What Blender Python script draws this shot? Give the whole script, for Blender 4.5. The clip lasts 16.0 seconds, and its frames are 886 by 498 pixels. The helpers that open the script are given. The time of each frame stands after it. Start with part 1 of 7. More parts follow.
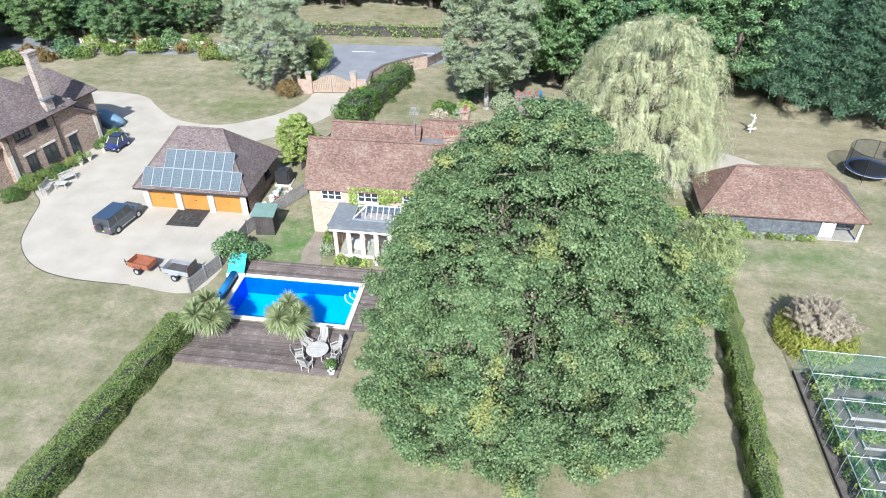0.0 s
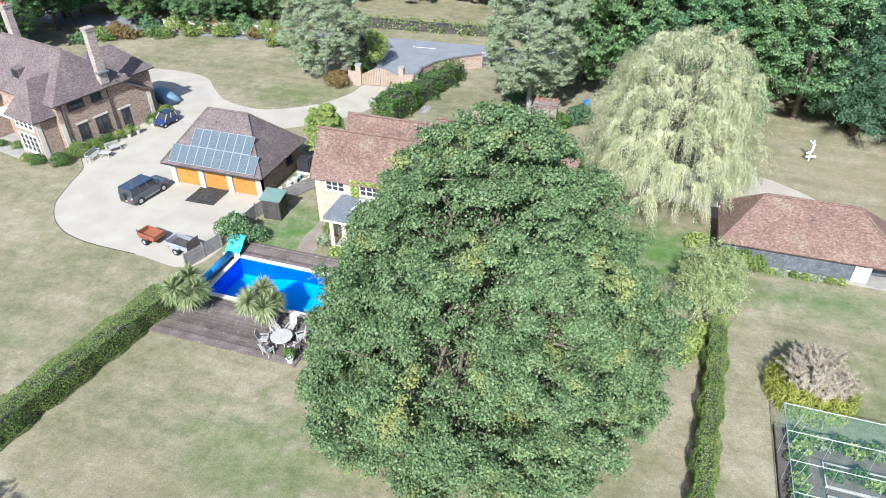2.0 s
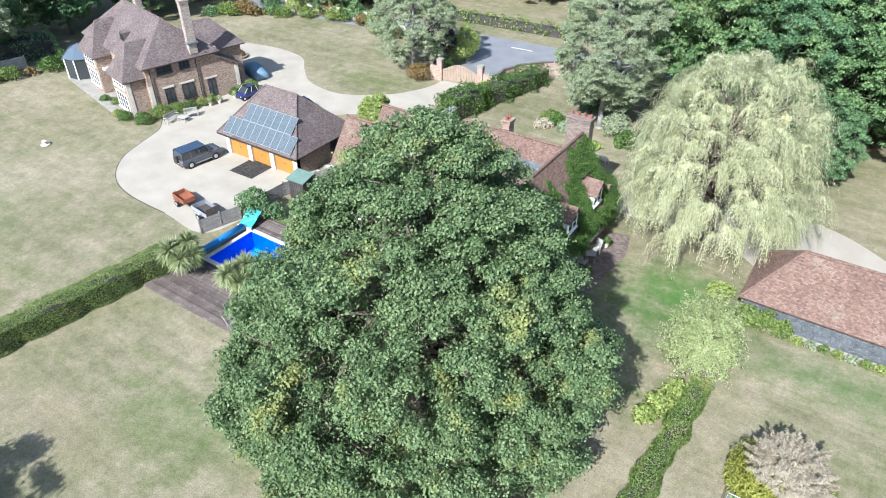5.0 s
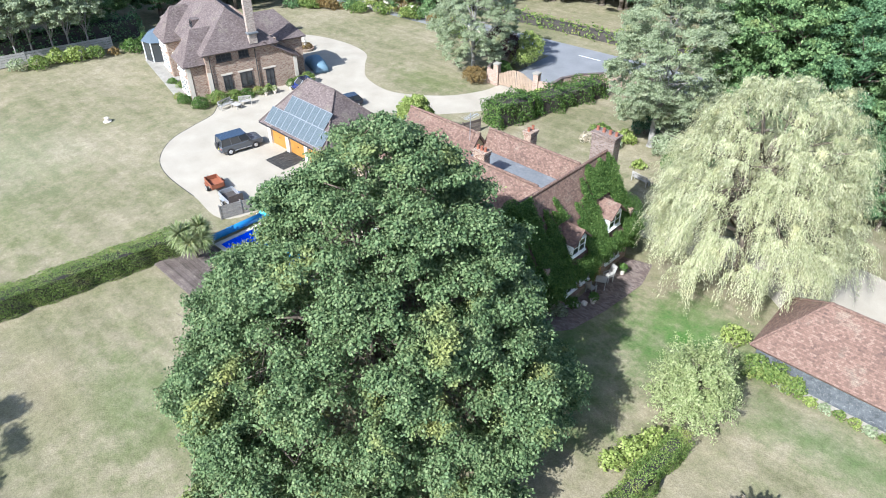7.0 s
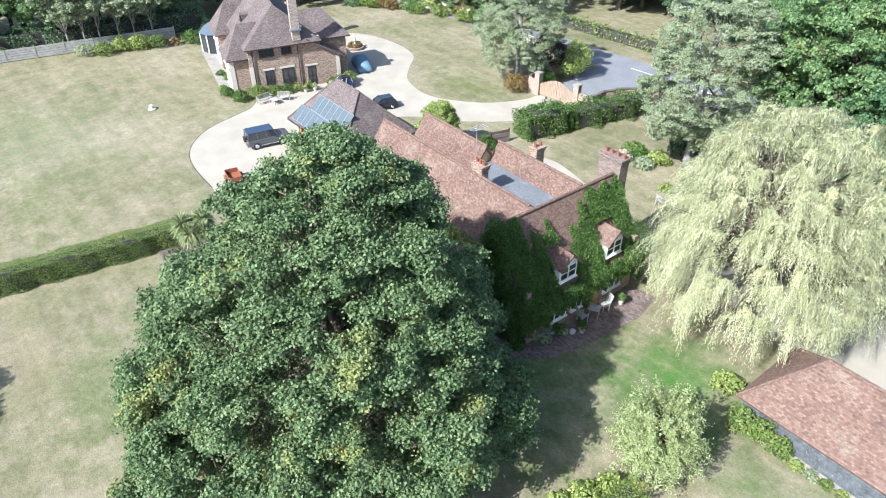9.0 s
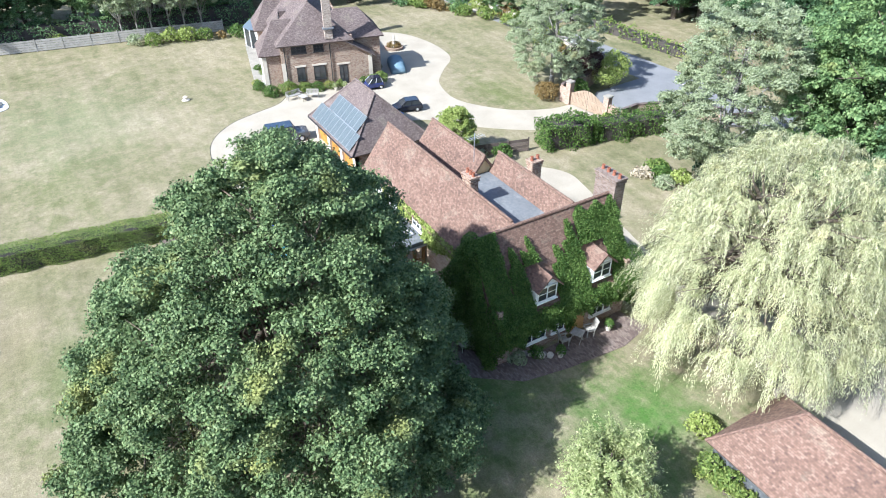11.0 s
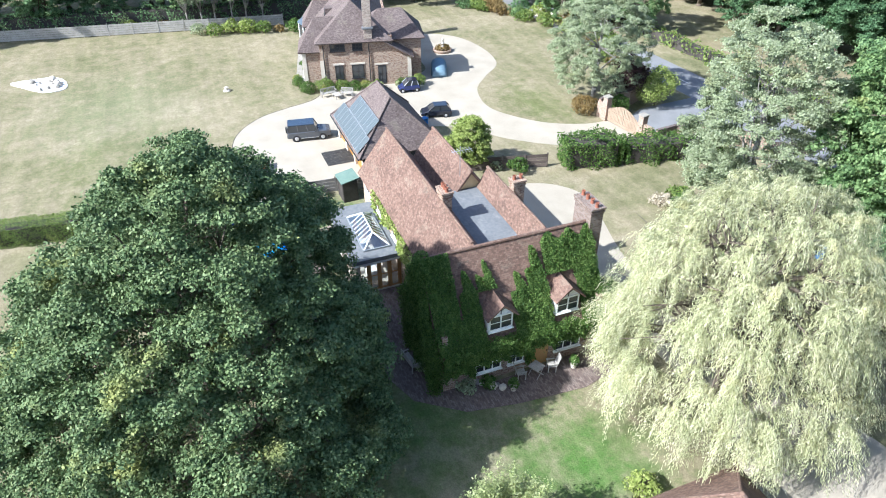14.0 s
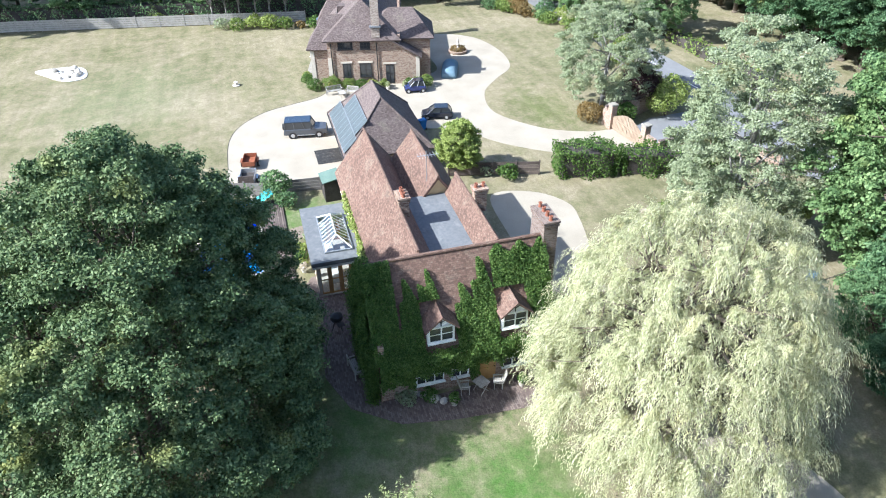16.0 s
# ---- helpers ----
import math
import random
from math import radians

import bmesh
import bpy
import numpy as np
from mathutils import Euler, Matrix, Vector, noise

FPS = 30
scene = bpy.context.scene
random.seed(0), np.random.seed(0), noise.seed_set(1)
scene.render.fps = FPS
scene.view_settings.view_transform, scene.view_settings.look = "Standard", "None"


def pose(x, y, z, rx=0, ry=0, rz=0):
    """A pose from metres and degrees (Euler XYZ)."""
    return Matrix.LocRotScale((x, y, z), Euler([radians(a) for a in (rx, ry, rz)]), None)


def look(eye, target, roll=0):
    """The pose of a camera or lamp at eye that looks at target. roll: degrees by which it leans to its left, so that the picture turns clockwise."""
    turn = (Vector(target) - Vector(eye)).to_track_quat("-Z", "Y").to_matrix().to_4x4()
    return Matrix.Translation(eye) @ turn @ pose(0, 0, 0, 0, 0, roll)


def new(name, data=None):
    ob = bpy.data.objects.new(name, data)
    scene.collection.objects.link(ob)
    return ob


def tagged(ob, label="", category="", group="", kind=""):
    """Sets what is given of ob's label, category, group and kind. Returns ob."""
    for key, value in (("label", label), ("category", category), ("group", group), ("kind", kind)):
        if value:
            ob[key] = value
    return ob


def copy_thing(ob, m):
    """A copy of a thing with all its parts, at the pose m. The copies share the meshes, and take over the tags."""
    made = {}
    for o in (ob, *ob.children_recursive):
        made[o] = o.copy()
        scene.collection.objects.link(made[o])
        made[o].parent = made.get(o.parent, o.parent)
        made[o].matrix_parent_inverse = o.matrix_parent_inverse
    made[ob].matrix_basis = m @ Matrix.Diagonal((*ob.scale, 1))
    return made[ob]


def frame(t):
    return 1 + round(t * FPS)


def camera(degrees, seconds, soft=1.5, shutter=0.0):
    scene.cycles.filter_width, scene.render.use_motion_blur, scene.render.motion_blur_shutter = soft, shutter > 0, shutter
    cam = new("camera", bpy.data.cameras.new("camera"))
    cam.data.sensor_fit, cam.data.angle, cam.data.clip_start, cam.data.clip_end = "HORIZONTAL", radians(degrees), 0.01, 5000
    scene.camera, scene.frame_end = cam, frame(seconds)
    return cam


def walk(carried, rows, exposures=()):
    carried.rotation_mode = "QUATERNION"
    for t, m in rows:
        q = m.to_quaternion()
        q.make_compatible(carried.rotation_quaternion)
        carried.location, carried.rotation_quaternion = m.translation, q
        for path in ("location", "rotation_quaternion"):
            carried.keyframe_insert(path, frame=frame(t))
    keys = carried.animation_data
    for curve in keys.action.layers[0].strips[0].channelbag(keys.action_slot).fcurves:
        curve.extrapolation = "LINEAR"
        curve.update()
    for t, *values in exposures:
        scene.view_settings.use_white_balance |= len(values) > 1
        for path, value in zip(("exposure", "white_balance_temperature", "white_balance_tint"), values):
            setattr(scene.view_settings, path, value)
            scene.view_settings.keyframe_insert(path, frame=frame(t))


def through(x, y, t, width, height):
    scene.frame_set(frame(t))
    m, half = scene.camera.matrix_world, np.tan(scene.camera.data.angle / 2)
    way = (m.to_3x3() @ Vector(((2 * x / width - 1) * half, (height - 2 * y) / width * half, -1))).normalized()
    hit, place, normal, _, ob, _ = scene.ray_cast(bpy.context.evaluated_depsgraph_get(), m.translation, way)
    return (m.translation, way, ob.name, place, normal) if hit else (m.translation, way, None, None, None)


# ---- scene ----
cam = camera(66.7, 16.0, soft=1.0)
SIZE = 1.18  # true metres to one unit of the plan below
METRES, EYE, TILT, LEAN, TURN = 50.0 * SIZE, 29.25 * SIZE, -35.3, 0.2, 8.0
ROWS = [
    (0.0, 0.0, 0.0, 0.0, 0.0, 0.0, -0.0),
    (0.5, 0.0388, 0.0043, 0.0021, 2.18, -0.06, -1.54),
    (1.0, 0.0773, 0.0113, 0.0045, 4.31, -0.14, -3.06),
    (1.5, 0.1149, 0.0197, 0.0081, 6.39, -0.28, -4.53),
    (2.0, 0.1517, 0.0286, 0.0127, 8.48, -0.51, -5.97),
    (2.5, 0.1875, 0.0389, 0.0192, 10.61, -0.8, -7.42),
    (3.0, 0.2218, 0.0516, 0.0254, 12.74, -1.1, -8.93),
    (5.5, 0.3714, 0.1295, 0.0725, 23.91, -3.65, -16.13),
    (6.0, 0.3954, 0.1477, 0.0845, 26.23, -4.29, -17.48),
    (6.5, 0.4177, 0.1675, 0.0963, 28.55, -5.02, -18.79),
    (7.0, 0.4382, 0.188, 0.1087, 30.54, -5.69, -19.86),
    (7.5, 0.4574, 0.208, 0.1226, 32.44, -6.36, -20.87),
    (8.0, 0.4747, 0.2273, 0.1368, 34.35, -7.07, -21.84),
    (8.5, 0.4915, 0.246, 0.1508, 36.33, -7.82, -22.82),
    (9.0, 0.509, 0.2648, 0.1649, 38.34, -8.59, -23.77),
    (11.5, 0.572, 0.3608, 0.2332, 47.03, -12.43, -27.35),
    (12.0, 0.5813, 0.3801, 0.2475, 48.78, -13.28, -27.99),
    (12.5, 0.591, 0.4001, 0.2629, 50.58, -14.14, -28.58),
    (13.0, 0.6002, 0.4196, 0.2758, 52.39, -15.0, -29.16),
    (13.5, 0.6086, 0.4394, 0.2881, 53.94, -15.75, -29.65),
    (14.0, 0.6166, 0.4609, 0.3021, 55.37, -16.44, -30.09),
    (14.5, 0.6249, 0.482, 0.3175, 56.81, -17.19, -30.48),
    (15.0, 0.6328, 0.5045, 0.3331, 58.28, -17.96, -30.83),
    (15.5, 0.6407, 0.5292, 0.3486, 59.74, -18.71, -31.17),
    (16.0, 0.649, 0.5545, 0.3633, 61.32, -19.55, -31.51),
]
walk(cam, [(t, pose(0, 0, EYE, TILT, LEAN, TURN) @ pose(METRES * x, METRES * y, METRES * z, 90 + pitch, roll, yaw)) for t, x, y, z, yaw, pitch, roll in ROWS],
     exposures=[(0.0, 0.98, 5650, 9.0), (5.5, 1.06, 5650, 9.0), (9.0, 1.2, 5720, 9.0), (16.0, 1.28, 5720, 9.0)])

# world, sun and exposure
SUN_ELEV, SUN_FROM = 40.5, (0.08, -1.0)  # the sun stands behind the first view
world = bpy.data.worlds.new("world")
scene.world = world
world.use_nodes = True
sky = world.node_tree.nodes.new("ShaderNodeTexSky")
sky.sky_type, sky.sun_disc = "NISHITA", False
sky.sun_elevation = radians(SUN_ELEV)
sky.sun_rotation = math.atan2(SUN_FROM[0], SUN_FROM[1])
sky.dust_density = 1.5
background = world.node_tree.nodes["Background"]
background.inputs["Strength"].default_value = 0.115
world.node_tree.links.new(sky.outputs["Color"], background.inputs["Color"])
sun = new("sun", bpy.data.lights.new("sun", "SUN"))
sun.data.energy, sun.data.angle, sun.data.color = 5.0, radians(0.5), (1.0, 0.96, 0.89)
flat = Vector((SUN_FROM[0], SUN_FROM[1], 0)).normalized() * math.cos(radians(SUN_ELEV))
sun.matrix_world = look((flat.x * 100, flat.y * 100, math.sin(radians(SUN_ELEV)) * 100), (0, 0, 0))

# ---- materials ----
def nodes_of(name, rough=0.85, metal=0.0):
    m = bpy.data.materials.new(name)
    m.use_nodes = True
    nt = m.node_tree
    b = nt.nodes["Principled BSDF"]
    b.inputs["Roughness"].default_value, b.inputs["Metallic"].default_value = rough, metal
    b.inputs["Specular IOR Level"].default_value = 0.3
    return m, nt, b


def texture(nt, kind, scale, coords, **sockets):
    n = nt.nodes.new("ShaderNodeTex" + kind)
    for key, value in {"Scale": scale, **sockets}.items():
        n.inputs[key].default_value = value
    nt.links.new(coords, n.inputs["Vector"])
    return n


def ramp(nt, source, *stops):
    r = nt.nodes.new("ShaderNodeValToRGB")
    while len(r.color_ramp.elements) < len(stops):
        r.color_ramp.elements.new(0.5)
    for e, (at, c) in zip(r.color_ramp.elements, stops):
        e.position, e.color = at, (*c, 1) if isinstance(c, tuple) else (c, c, c, 1)
    nt.links.new(source, r.inputs["Fac"])
    return r.outputs["Color"]


def blend(nt, fac, a, b, how="MIX"):
    m = nt.nodes.new("ShaderNodeMix")
    m.data_type, m.blend_type = "RGBA", how
    for socket, value in ((m.inputs[0], fac), (m.inputs[6], a), (m.inputs[7], b)):
        if isinstance(value, bpy.types.NodeSocket):
            nt.links.new(value, socket)
        elif isinstance(value, tuple):
            socket.default_value = (*value, 1)
        else:
            socket.default_value = value
    return m.outputs[2]


def bump(nt, b, height, strength=0.3, distance=0.02):
    n = nt.nodes.new("ShaderNodeBump")
    n.inputs["Strength"].default_value, n.inputs["Distance"].default_value = strength, distance
    nt.links.new(height, n.inputs["Height"])
    nt.links.new(n.outputs["Normal"], b.inputs["Normal"])


def where(nt, socket="Object"):
    return nt.nodes.new("ShaderNodeTexCoord").outputs[socket]


def place(nt):
    return nt.nodes.new("ShaderNodeNewGeometry").outputs["Position"]


def mottled(name, dark, light, big=0.7, fine=12.0, rough=0.85, metal=0.0, relief=0.2, stain=None, each=0.0):
    """A surface with stains and grain. each: how far one piece differs from the next."""
    m, nt, b = nodes_of(name, rough, metal)
    p = place(nt)
    n1 = texture(nt, "Noise", big, p, Detail=5.0)
    n2 = texture(nt, "Noise", fine, p, Detail=4.0)
    f = blend(nt, 0.5, n1.outputs["Fac"], n2.outputs["Fac"])
    c = ramp(nt, f, (0.35, dark), (0.65, light))
    if stain:
        n3 = texture(nt, "Noise", big * 2.3, p, Detail=6.0, Roughness=0.7)
        c = blend(nt, ramp(nt, n3.outputs["Fac"], (0.55, 0.0), (0.68, 1.0)), c, stain)
    if each:
        info = nt.nodes.new("ShaderNodeObjectInfo")
        c = blend(nt, 1.0, c, ramp(nt, info.outputs["Random"], (0.0, 1.0 - each), (1.0, 1.0)), "MULTIPLY")
    nt.links.new(c, b.inputs["Base Color"])
    if relief:
        bump(nt, b, n2.outputs["Fac"], relief)
    return m


def coursed(name, tones, joint, width, height, rough=0.9, mortar=0.012, relief=0.5, stain=None, stain_at=0.6, offset=0.5, blotch=0.45, spread=0.5):
    """Bricks or tiles laid in courses, by the faces' own metres."""
    m, nt, b = nodes_of(name, rough)
    uv = where(nt, "UV")
    t = texture(nt, "Brick", 1.0, uv)
    t.offset = offset
    t.inputs["Brick Width"].default_value, t.inputs["Row Height"].default_value = width, height
    t.inputs["Mortar Size"].default_value, t.inputs["Mortar Smooth"].default_value = mortar, 0.3
    t.inputs["Color1"].default_value, t.inputs["Color2"].default_value = (0, 0, 0, 1), (1, 1, 1, 1)
    t.inputs["Mortar"].default_value = (0.5, 0.5, 0.5, 1)
    n = texture(nt, "Noise", 0.5, uv, Detail=8.0, Roughness=0.7)
    n2 = texture(nt, "Noise", 7.0, uv, Detail=4.0)
    f = blend(nt, blotch, t.outputs["Color"], blend(nt, 0.45, n.outputs["Fac"], n2.outputs["Fac"]))
    c = ramp(nt, f, *[(0.5 + spread * (i / (len(tones) - 1) - 0.5), x) for i, x in enumerate(tones)])
    if stain:
        n3 = texture(nt, "Noise", 0.55, uv, Detail=8.0, Roughness=0.75)
        c = blend(nt, ramp(nt, n3.outputs["Fac"], (stain_at - 0.06, 0.0), (stain_at + 0.1, 0.85)), c, stain)
    c = blend(nt, t.outputs["Fac"], c, joint)
    nt.links.new(c, b.inputs["Base Color"])
    inv = nt.nodes.new("ShaderNodeMath")
    inv.operation = "SUBTRACT"
    inv.inputs[0].default_value = 1.0
    nt.links.new(t.outputs["Fac"], inv.inputs[1])
    bump(nt, b, inv.outputs[0], relief, 0.02)
    return m


def leafy(name, tones, rough=0.6, shine=0.25, patch=None, patch_at=0.64, patch_scale=0.35, through=0.42, each=None):
    """Leaves: a tone for each leaf, drifts of another tone, and light that passes through."""
    m, nt, b = nodes_of(name, rough)
    g = nt.nodes.new("ShaderNodeNewGeometry")
    n = texture(nt, "Noise", 0.6, g.outputs["Position"], Detail=2.0)
    f = blend(nt, 0.45, g.outputs["Random Per Island"], n.outputs["Fac"])
    c = ramp(nt, f, *[(0.2 + 0.6 * i / (len(tones) - 1), x) for i, x in enumerate(tones)])
    if patch:
        n2 = texture(nt, "Noise", patch_scale, g.outputs["Position"], Detail=4.0)
        c = blend(nt, ramp(nt, n2.outputs["Fac"], (patch_at - 0.05, 0.0), (patch_at + 0.08, 0.8)), c, patch)
    if each:
        info = nt.nodes.new("ShaderNodeObjectInfo")
        c = blend(nt, 1.0, c, ramp(nt, info.outputs["Random"], *each), "MULTIPLY")
    nt.links.new(c, b.inputs["Base Color"])
    b.inputs["Specular IOR Level"].default_value = shine
    tr = nt.nodes.new("ShaderNodeBsdfTranslucent")
    mix = nt.nodes.new("ShaderNodeMixShader")
    mix.inputs[0].default_value = through
    nt.links.new(c, tr.inputs["Color"])
    nt.links.new(b.outputs[0], mix.inputs[1])
    nt.links.new(tr.outputs[0], mix.inputs[2])
    nt.links.new(mix.outputs[0], nt.nodes["Material Output"].inputs["Surface"])
    return m


def plain(name, colour, rough=0.5, metal=0.0, varied=0.12):
    return mottled(name, tuple(x * (1 - varied) for x in colour), tuple(min(1, x * (1 + varied)) for x in colour), 1.5, 20.0, rough, metal, 0.05)


def grass_material():
    """Drought-worn lawn: straw and olive drifts, mowing grain, greener patches where it is watered, and oak shade
    painted in as dark green.
    """
    m, nt, b = nodes_of("dry_grass", 0.95)
    b.inputs["Specular IOR Level"].default_value = 0.1
    p = place(nt)
    n1 = texture(nt, "Noise", 0.09, p, Detail=6.0, Roughness=0.62, Distortion=0.4)
    n2 = texture(nt, "Noise", 0.6, p, Detail=7.0, Roughness=0.7)
    n3 = texture(nt, "Noise", 9.0, p, Detail=5.0, Roughness=0.75)
    f = blend(nt, 0.5, n1.outputs["Fac"], n2.outputs["Fac"])
    c = ramp(nt, f, (0.34, (0.115, 0.12, 0.06)), (0.45, (0.172, 0.163, 0.092)), (0.54, (0.23, 0.203, 0.132)), (0.66, (0.295, 0.257, 0.182)))
    for (x, y), (rx, ry), tone, power in GREENS:
        v = nt.nodes.new("ShaderNodeVectorMath")
        v.operation = "MULTIPLY_ADD"
        v.inputs[1].default_value, v.inputs[2].default_value = (0.5 / rx / SIZE, 0.5 / ry / SIZE, 0), (-0.5 * x / rx, -0.5 * y / ry, 0)
        nt.links.new(p, v.inputs[0])
        w = nt.nodes.new("ShaderNodeVectorMath")
        w.operation = "LENGTH"
        nt.links.new(v.outputs[0], w.inputs[0])
        s = nt.nodes.new("ShaderNodeMath")
        s.operation = "ADD"
        nt.links.new(w.outputs["Value"], s.inputs[0])
        nt.links.new(n2.outputs["Fac"], s.inputs[1])
        c = blend(nt, ramp(nt, s.outputs[0], (0.75 / 2, power), (1.0, 0.0)), c, tone)
    n4 = texture(nt, "Noise", 2.6, p, Detail=6.0, Roughness=0.75)
    c = blend(nt, 0.5, c, ramp(nt, n3.outputs["Fac"], (0.3, 0.22), (0.7, 0.8)), "OVERLAY")
    c = blend(nt, 0.38, c, ramp(nt, n4.outputs["Fac"], (0.32, 0.25), (0.68, 0.75)), "OVERLAY")
    along = nt.nodes.new("ShaderNodeMapping")
    along.inputs["Rotation"].default_value, along.inputs["Scale"].default_value = (0, 0, radians(20)), (0.05, 0.75, 1)
    nt.links.new(p, along.inputs["Vector"])
    n5 = texture(nt, "Noise", 1.0, along.outputs[0], Detail=5.0, Roughness=0.6)
    c = blend(nt, 0.2, c, ramp(nt, n5.outputs["Fac"], (0.36, 0.3), (0.64, 0.7)), "OVERLAY")
    nt.links.new(c, b.inputs["Base Color"])
    bump(nt, b, n3.outputs["Fac"], 0.7, 0.06)
    return m


SHADE_GREEN, OLIVE, STRAW = (0.055, 0.125, 0.025), (0.105, 0.13, 0.045), (0.23, 0.19, 0.12)
# the (4, 39) patch paints oak shade into the grass, the (10, 45.6) one partly
GREENS = [((-17.6, 39.6), (3.4, 5.5), (0.05, 0.135, 0.022), 1.0), ((10.0, 45.6), (5.2, 5.6), (0.05, 0.135, 0.022), 1.0), ((4.0, 39.0), (8.0, 7.5), SHADE_GREEN, 0.75), ((20.0, 43.2), (9.0, 2.6), (0.085, 0.135, 0.045), 0.85),
          ((-31.0, 64.5), (7.0, 4.0), OLIVE, 0.7), ((-9.0, 20.5), (7.0, 4.5), (0.085, 0.125, 0.04), 0.75), ((-34.0, 22.0), (9.0, 4.0), OLIVE, 0.5),
          ((24.0, 34.0), (6.0, 6.0), OLIVE, 0.4), ((-46.0, 24.0), (13.0, 10.0), (0.175, 0.195, 0.11), 0.55), ((-18.0, 66.0), (3.0, 9.0), STRAW, 0.7), ((-14.0, 17.0), (7.0, 3.0), STRAW, 0.6), ((27.0, 62.0), (12.0, 7.0), STRAW, 0.75), ((-20.0, 92.0), (60.0, 4.0), STRAW, 0.8)]
M_GRASS = grass_material()
M_GRAVEL = mottled("gravel", (0.29, 0.258, 0.206), (0.395, 0.354, 0.288), 0.35, 30.0, 0.95, relief=0.4)
M_ASPHALT = mottled("asphalt", (0.16, 0.165, 0.175), (0.22, 0.225, 0.235), 0.5, 40.0, 0.9)
M_TILE = coursed("clay_roof_tile", [(0.085, 0.056, 0.047), (0.125, 0.078, 0.061), (0.165, 0.102, 0.078), (0.2, 0.13, 0.101), (0.235, 0.17, 0.135)], (0.115, 0.078, 0.062), 0.17, 0.105, mortar=0.007, stain=(0.25, 0.215, 0.165), stain_at=0.62, blotch=0.8, spread=0.34)
M_TILE_DARK = coursed("brown_roof_tile", [(0.070, 0.054, 0.051), (0.100, 0.077, 0.072), (0.131, 0.102, 0.096), (0.164, 0.130, 0.122), (0.193, 0.160, 0.151)], (0.105, 0.083, 0.075), 0.17, 0.105, mortar=0.007, stain=(0.215, 0.19, 0.15), stain_at=0.6, blotch=0.8, spread=0.34)
M_BRICK = coursed("red_brick", [(0.156, 0.084, 0.059), (0.226, 0.132, 0.092), (0.289, 0.192, 0.139), (0.335, 0.248, 0.185)], (0.38, 0.33, 0.27), 0.225, 0.075, mortar=0.01)
M_PLANK = mottled("weathered_plank", (0.10, 0.078, 0.068), (0.215, 0.175, 0.155), 0.8, 14.0, 0.85, stain=(0.27, 0.23, 0.20), each=0.45)
M_STONE = mottled("pale_stone", (0.45, 0.40, 0.33), (0.62, 0.57, 0.49), 1.0, 18.0)
M_LEAD = mottled("grey_roof_lead", (0.12, 0.13, 0.14), (0.17, 0.18, 0.19), 0.5, 4.0, 0.8, stain=(0.2, 0.208, 0.215))
M_WHITE = plain("white_paint", (0.78, 0.78, 0.75), 0.45)
M_OAKWOOD = mottled("golden_oak", (0.34, 0.19, 0.075), (0.47, 0.28, 0.12), 1.0, 22.0, 0.55)
M_DOORWOOD = mottled("orange_garage_door", (0.33, 0.15, 0.03), (0.41, 0.195, 0.045), 0.9, 18.0, 0.6)
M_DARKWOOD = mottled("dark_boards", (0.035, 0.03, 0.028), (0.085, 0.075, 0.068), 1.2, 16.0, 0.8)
M_BARK = mottled("bark", (0.075, 0.06, 0.045), (0.17, 0.14, 0.11), 2.0, 15.0, 0.95, relief=0.6)
M_BIRCH = mottled("pale_bark", (0.17, 0.16, 0.145), (0.33, 0.315, 0.29), 2.0, 10.0, 0.9)
M_OAKLEAF = leafy("oak_leaf", [(0.049, 0.086, 0.033), (0.093, 0.150, 0.061), (0.150, 0.213, 0.091), (0.213, 0.269, 0.126)], patch=(0.30, 0.31, 0.095), patch_at=0.64, patch_scale=0.3, through=0.2)
M_WILLOW = leafy("willow_leaf", [(0.295, 0.329, 0.161), (0.471, 0.494, 0.278), (0.624, 0.621, 0.396), (0.745, 0.722, 0.513)], patch=(0.64, 0.60, 0.34), patch_at=0.61, patch_scale=0.7)
KINDS = [(0.0, (0.5, 0.55, 0.55)), (0.3, (0.72, 0.74, 0.72)), (0.55, (0.95, 0.9, 0.85)), (0.85, (1.1, 0.95, 0.75)), (1.0, (0.7, 0.76, 0.8))]  # one tree differs from the next
M_WOOD_LEAF = leafy("woodland_leaf", [(0.068, 0.144, 0.067), (0.129, 0.239, 0.111), (0.196, 0.337, 0.164), (0.285, 0.438, 0.225)], patch=(0.420, 0.446, 0.162), patch_at=0.68, patch_scale=0.12, each=KINDS)
M_PINE = leafy("pine_needle", [(0.047, 0.099, 0.055), (0.084, 0.159, 0.090), (0.132, 0.228, 0.128), (0.189, 0.294, 0.175)], each=[(0.0, 0.62), (1.0, 1.1)])
M_GREYLEAF = leafy("grey_green_leaf", [(0.219, 0.271, 0.148), (0.294, 0.349, 0.205), (0.358, 0.408, 0.252), (0.418, 0.458, 0.320)], patch=(0.36, 0.35, 0.17), patch_at=0.66)
M_LIMELEAF = leafy("lime_leaf", [(0.16, 0.225, 0.05), (0.26, 0.33, 0.085), (0.35, 0.42, 0.125), (0.45, 0.50, 0.18)])
M_CHERRY = leafy("pale_green_leaf", [(0.220, 0.275, 0.110), (0.308, 0.369, 0.154), (0.396, 0.440, 0.209), (0.473, 0.506, 0.275)])
M_HEDGE = leafy("hedge_leaf", [(0.085, 0.145, 0.036), (0.15, 0.225, 0.058), (0.225, 0.3, 0.08), (0.31, 0.365, 0.12)], patch=(0.413, 0.377, 0.121), patch_at=0.65, patch_scale=0.6)
M_IVY = leafy("creeper_leaf", [(0.04, 0.088, 0.02), (0.075, 0.145, 0.033), (0.125, 0.205, 0.05), (0.19, 0.28, 0.08)])
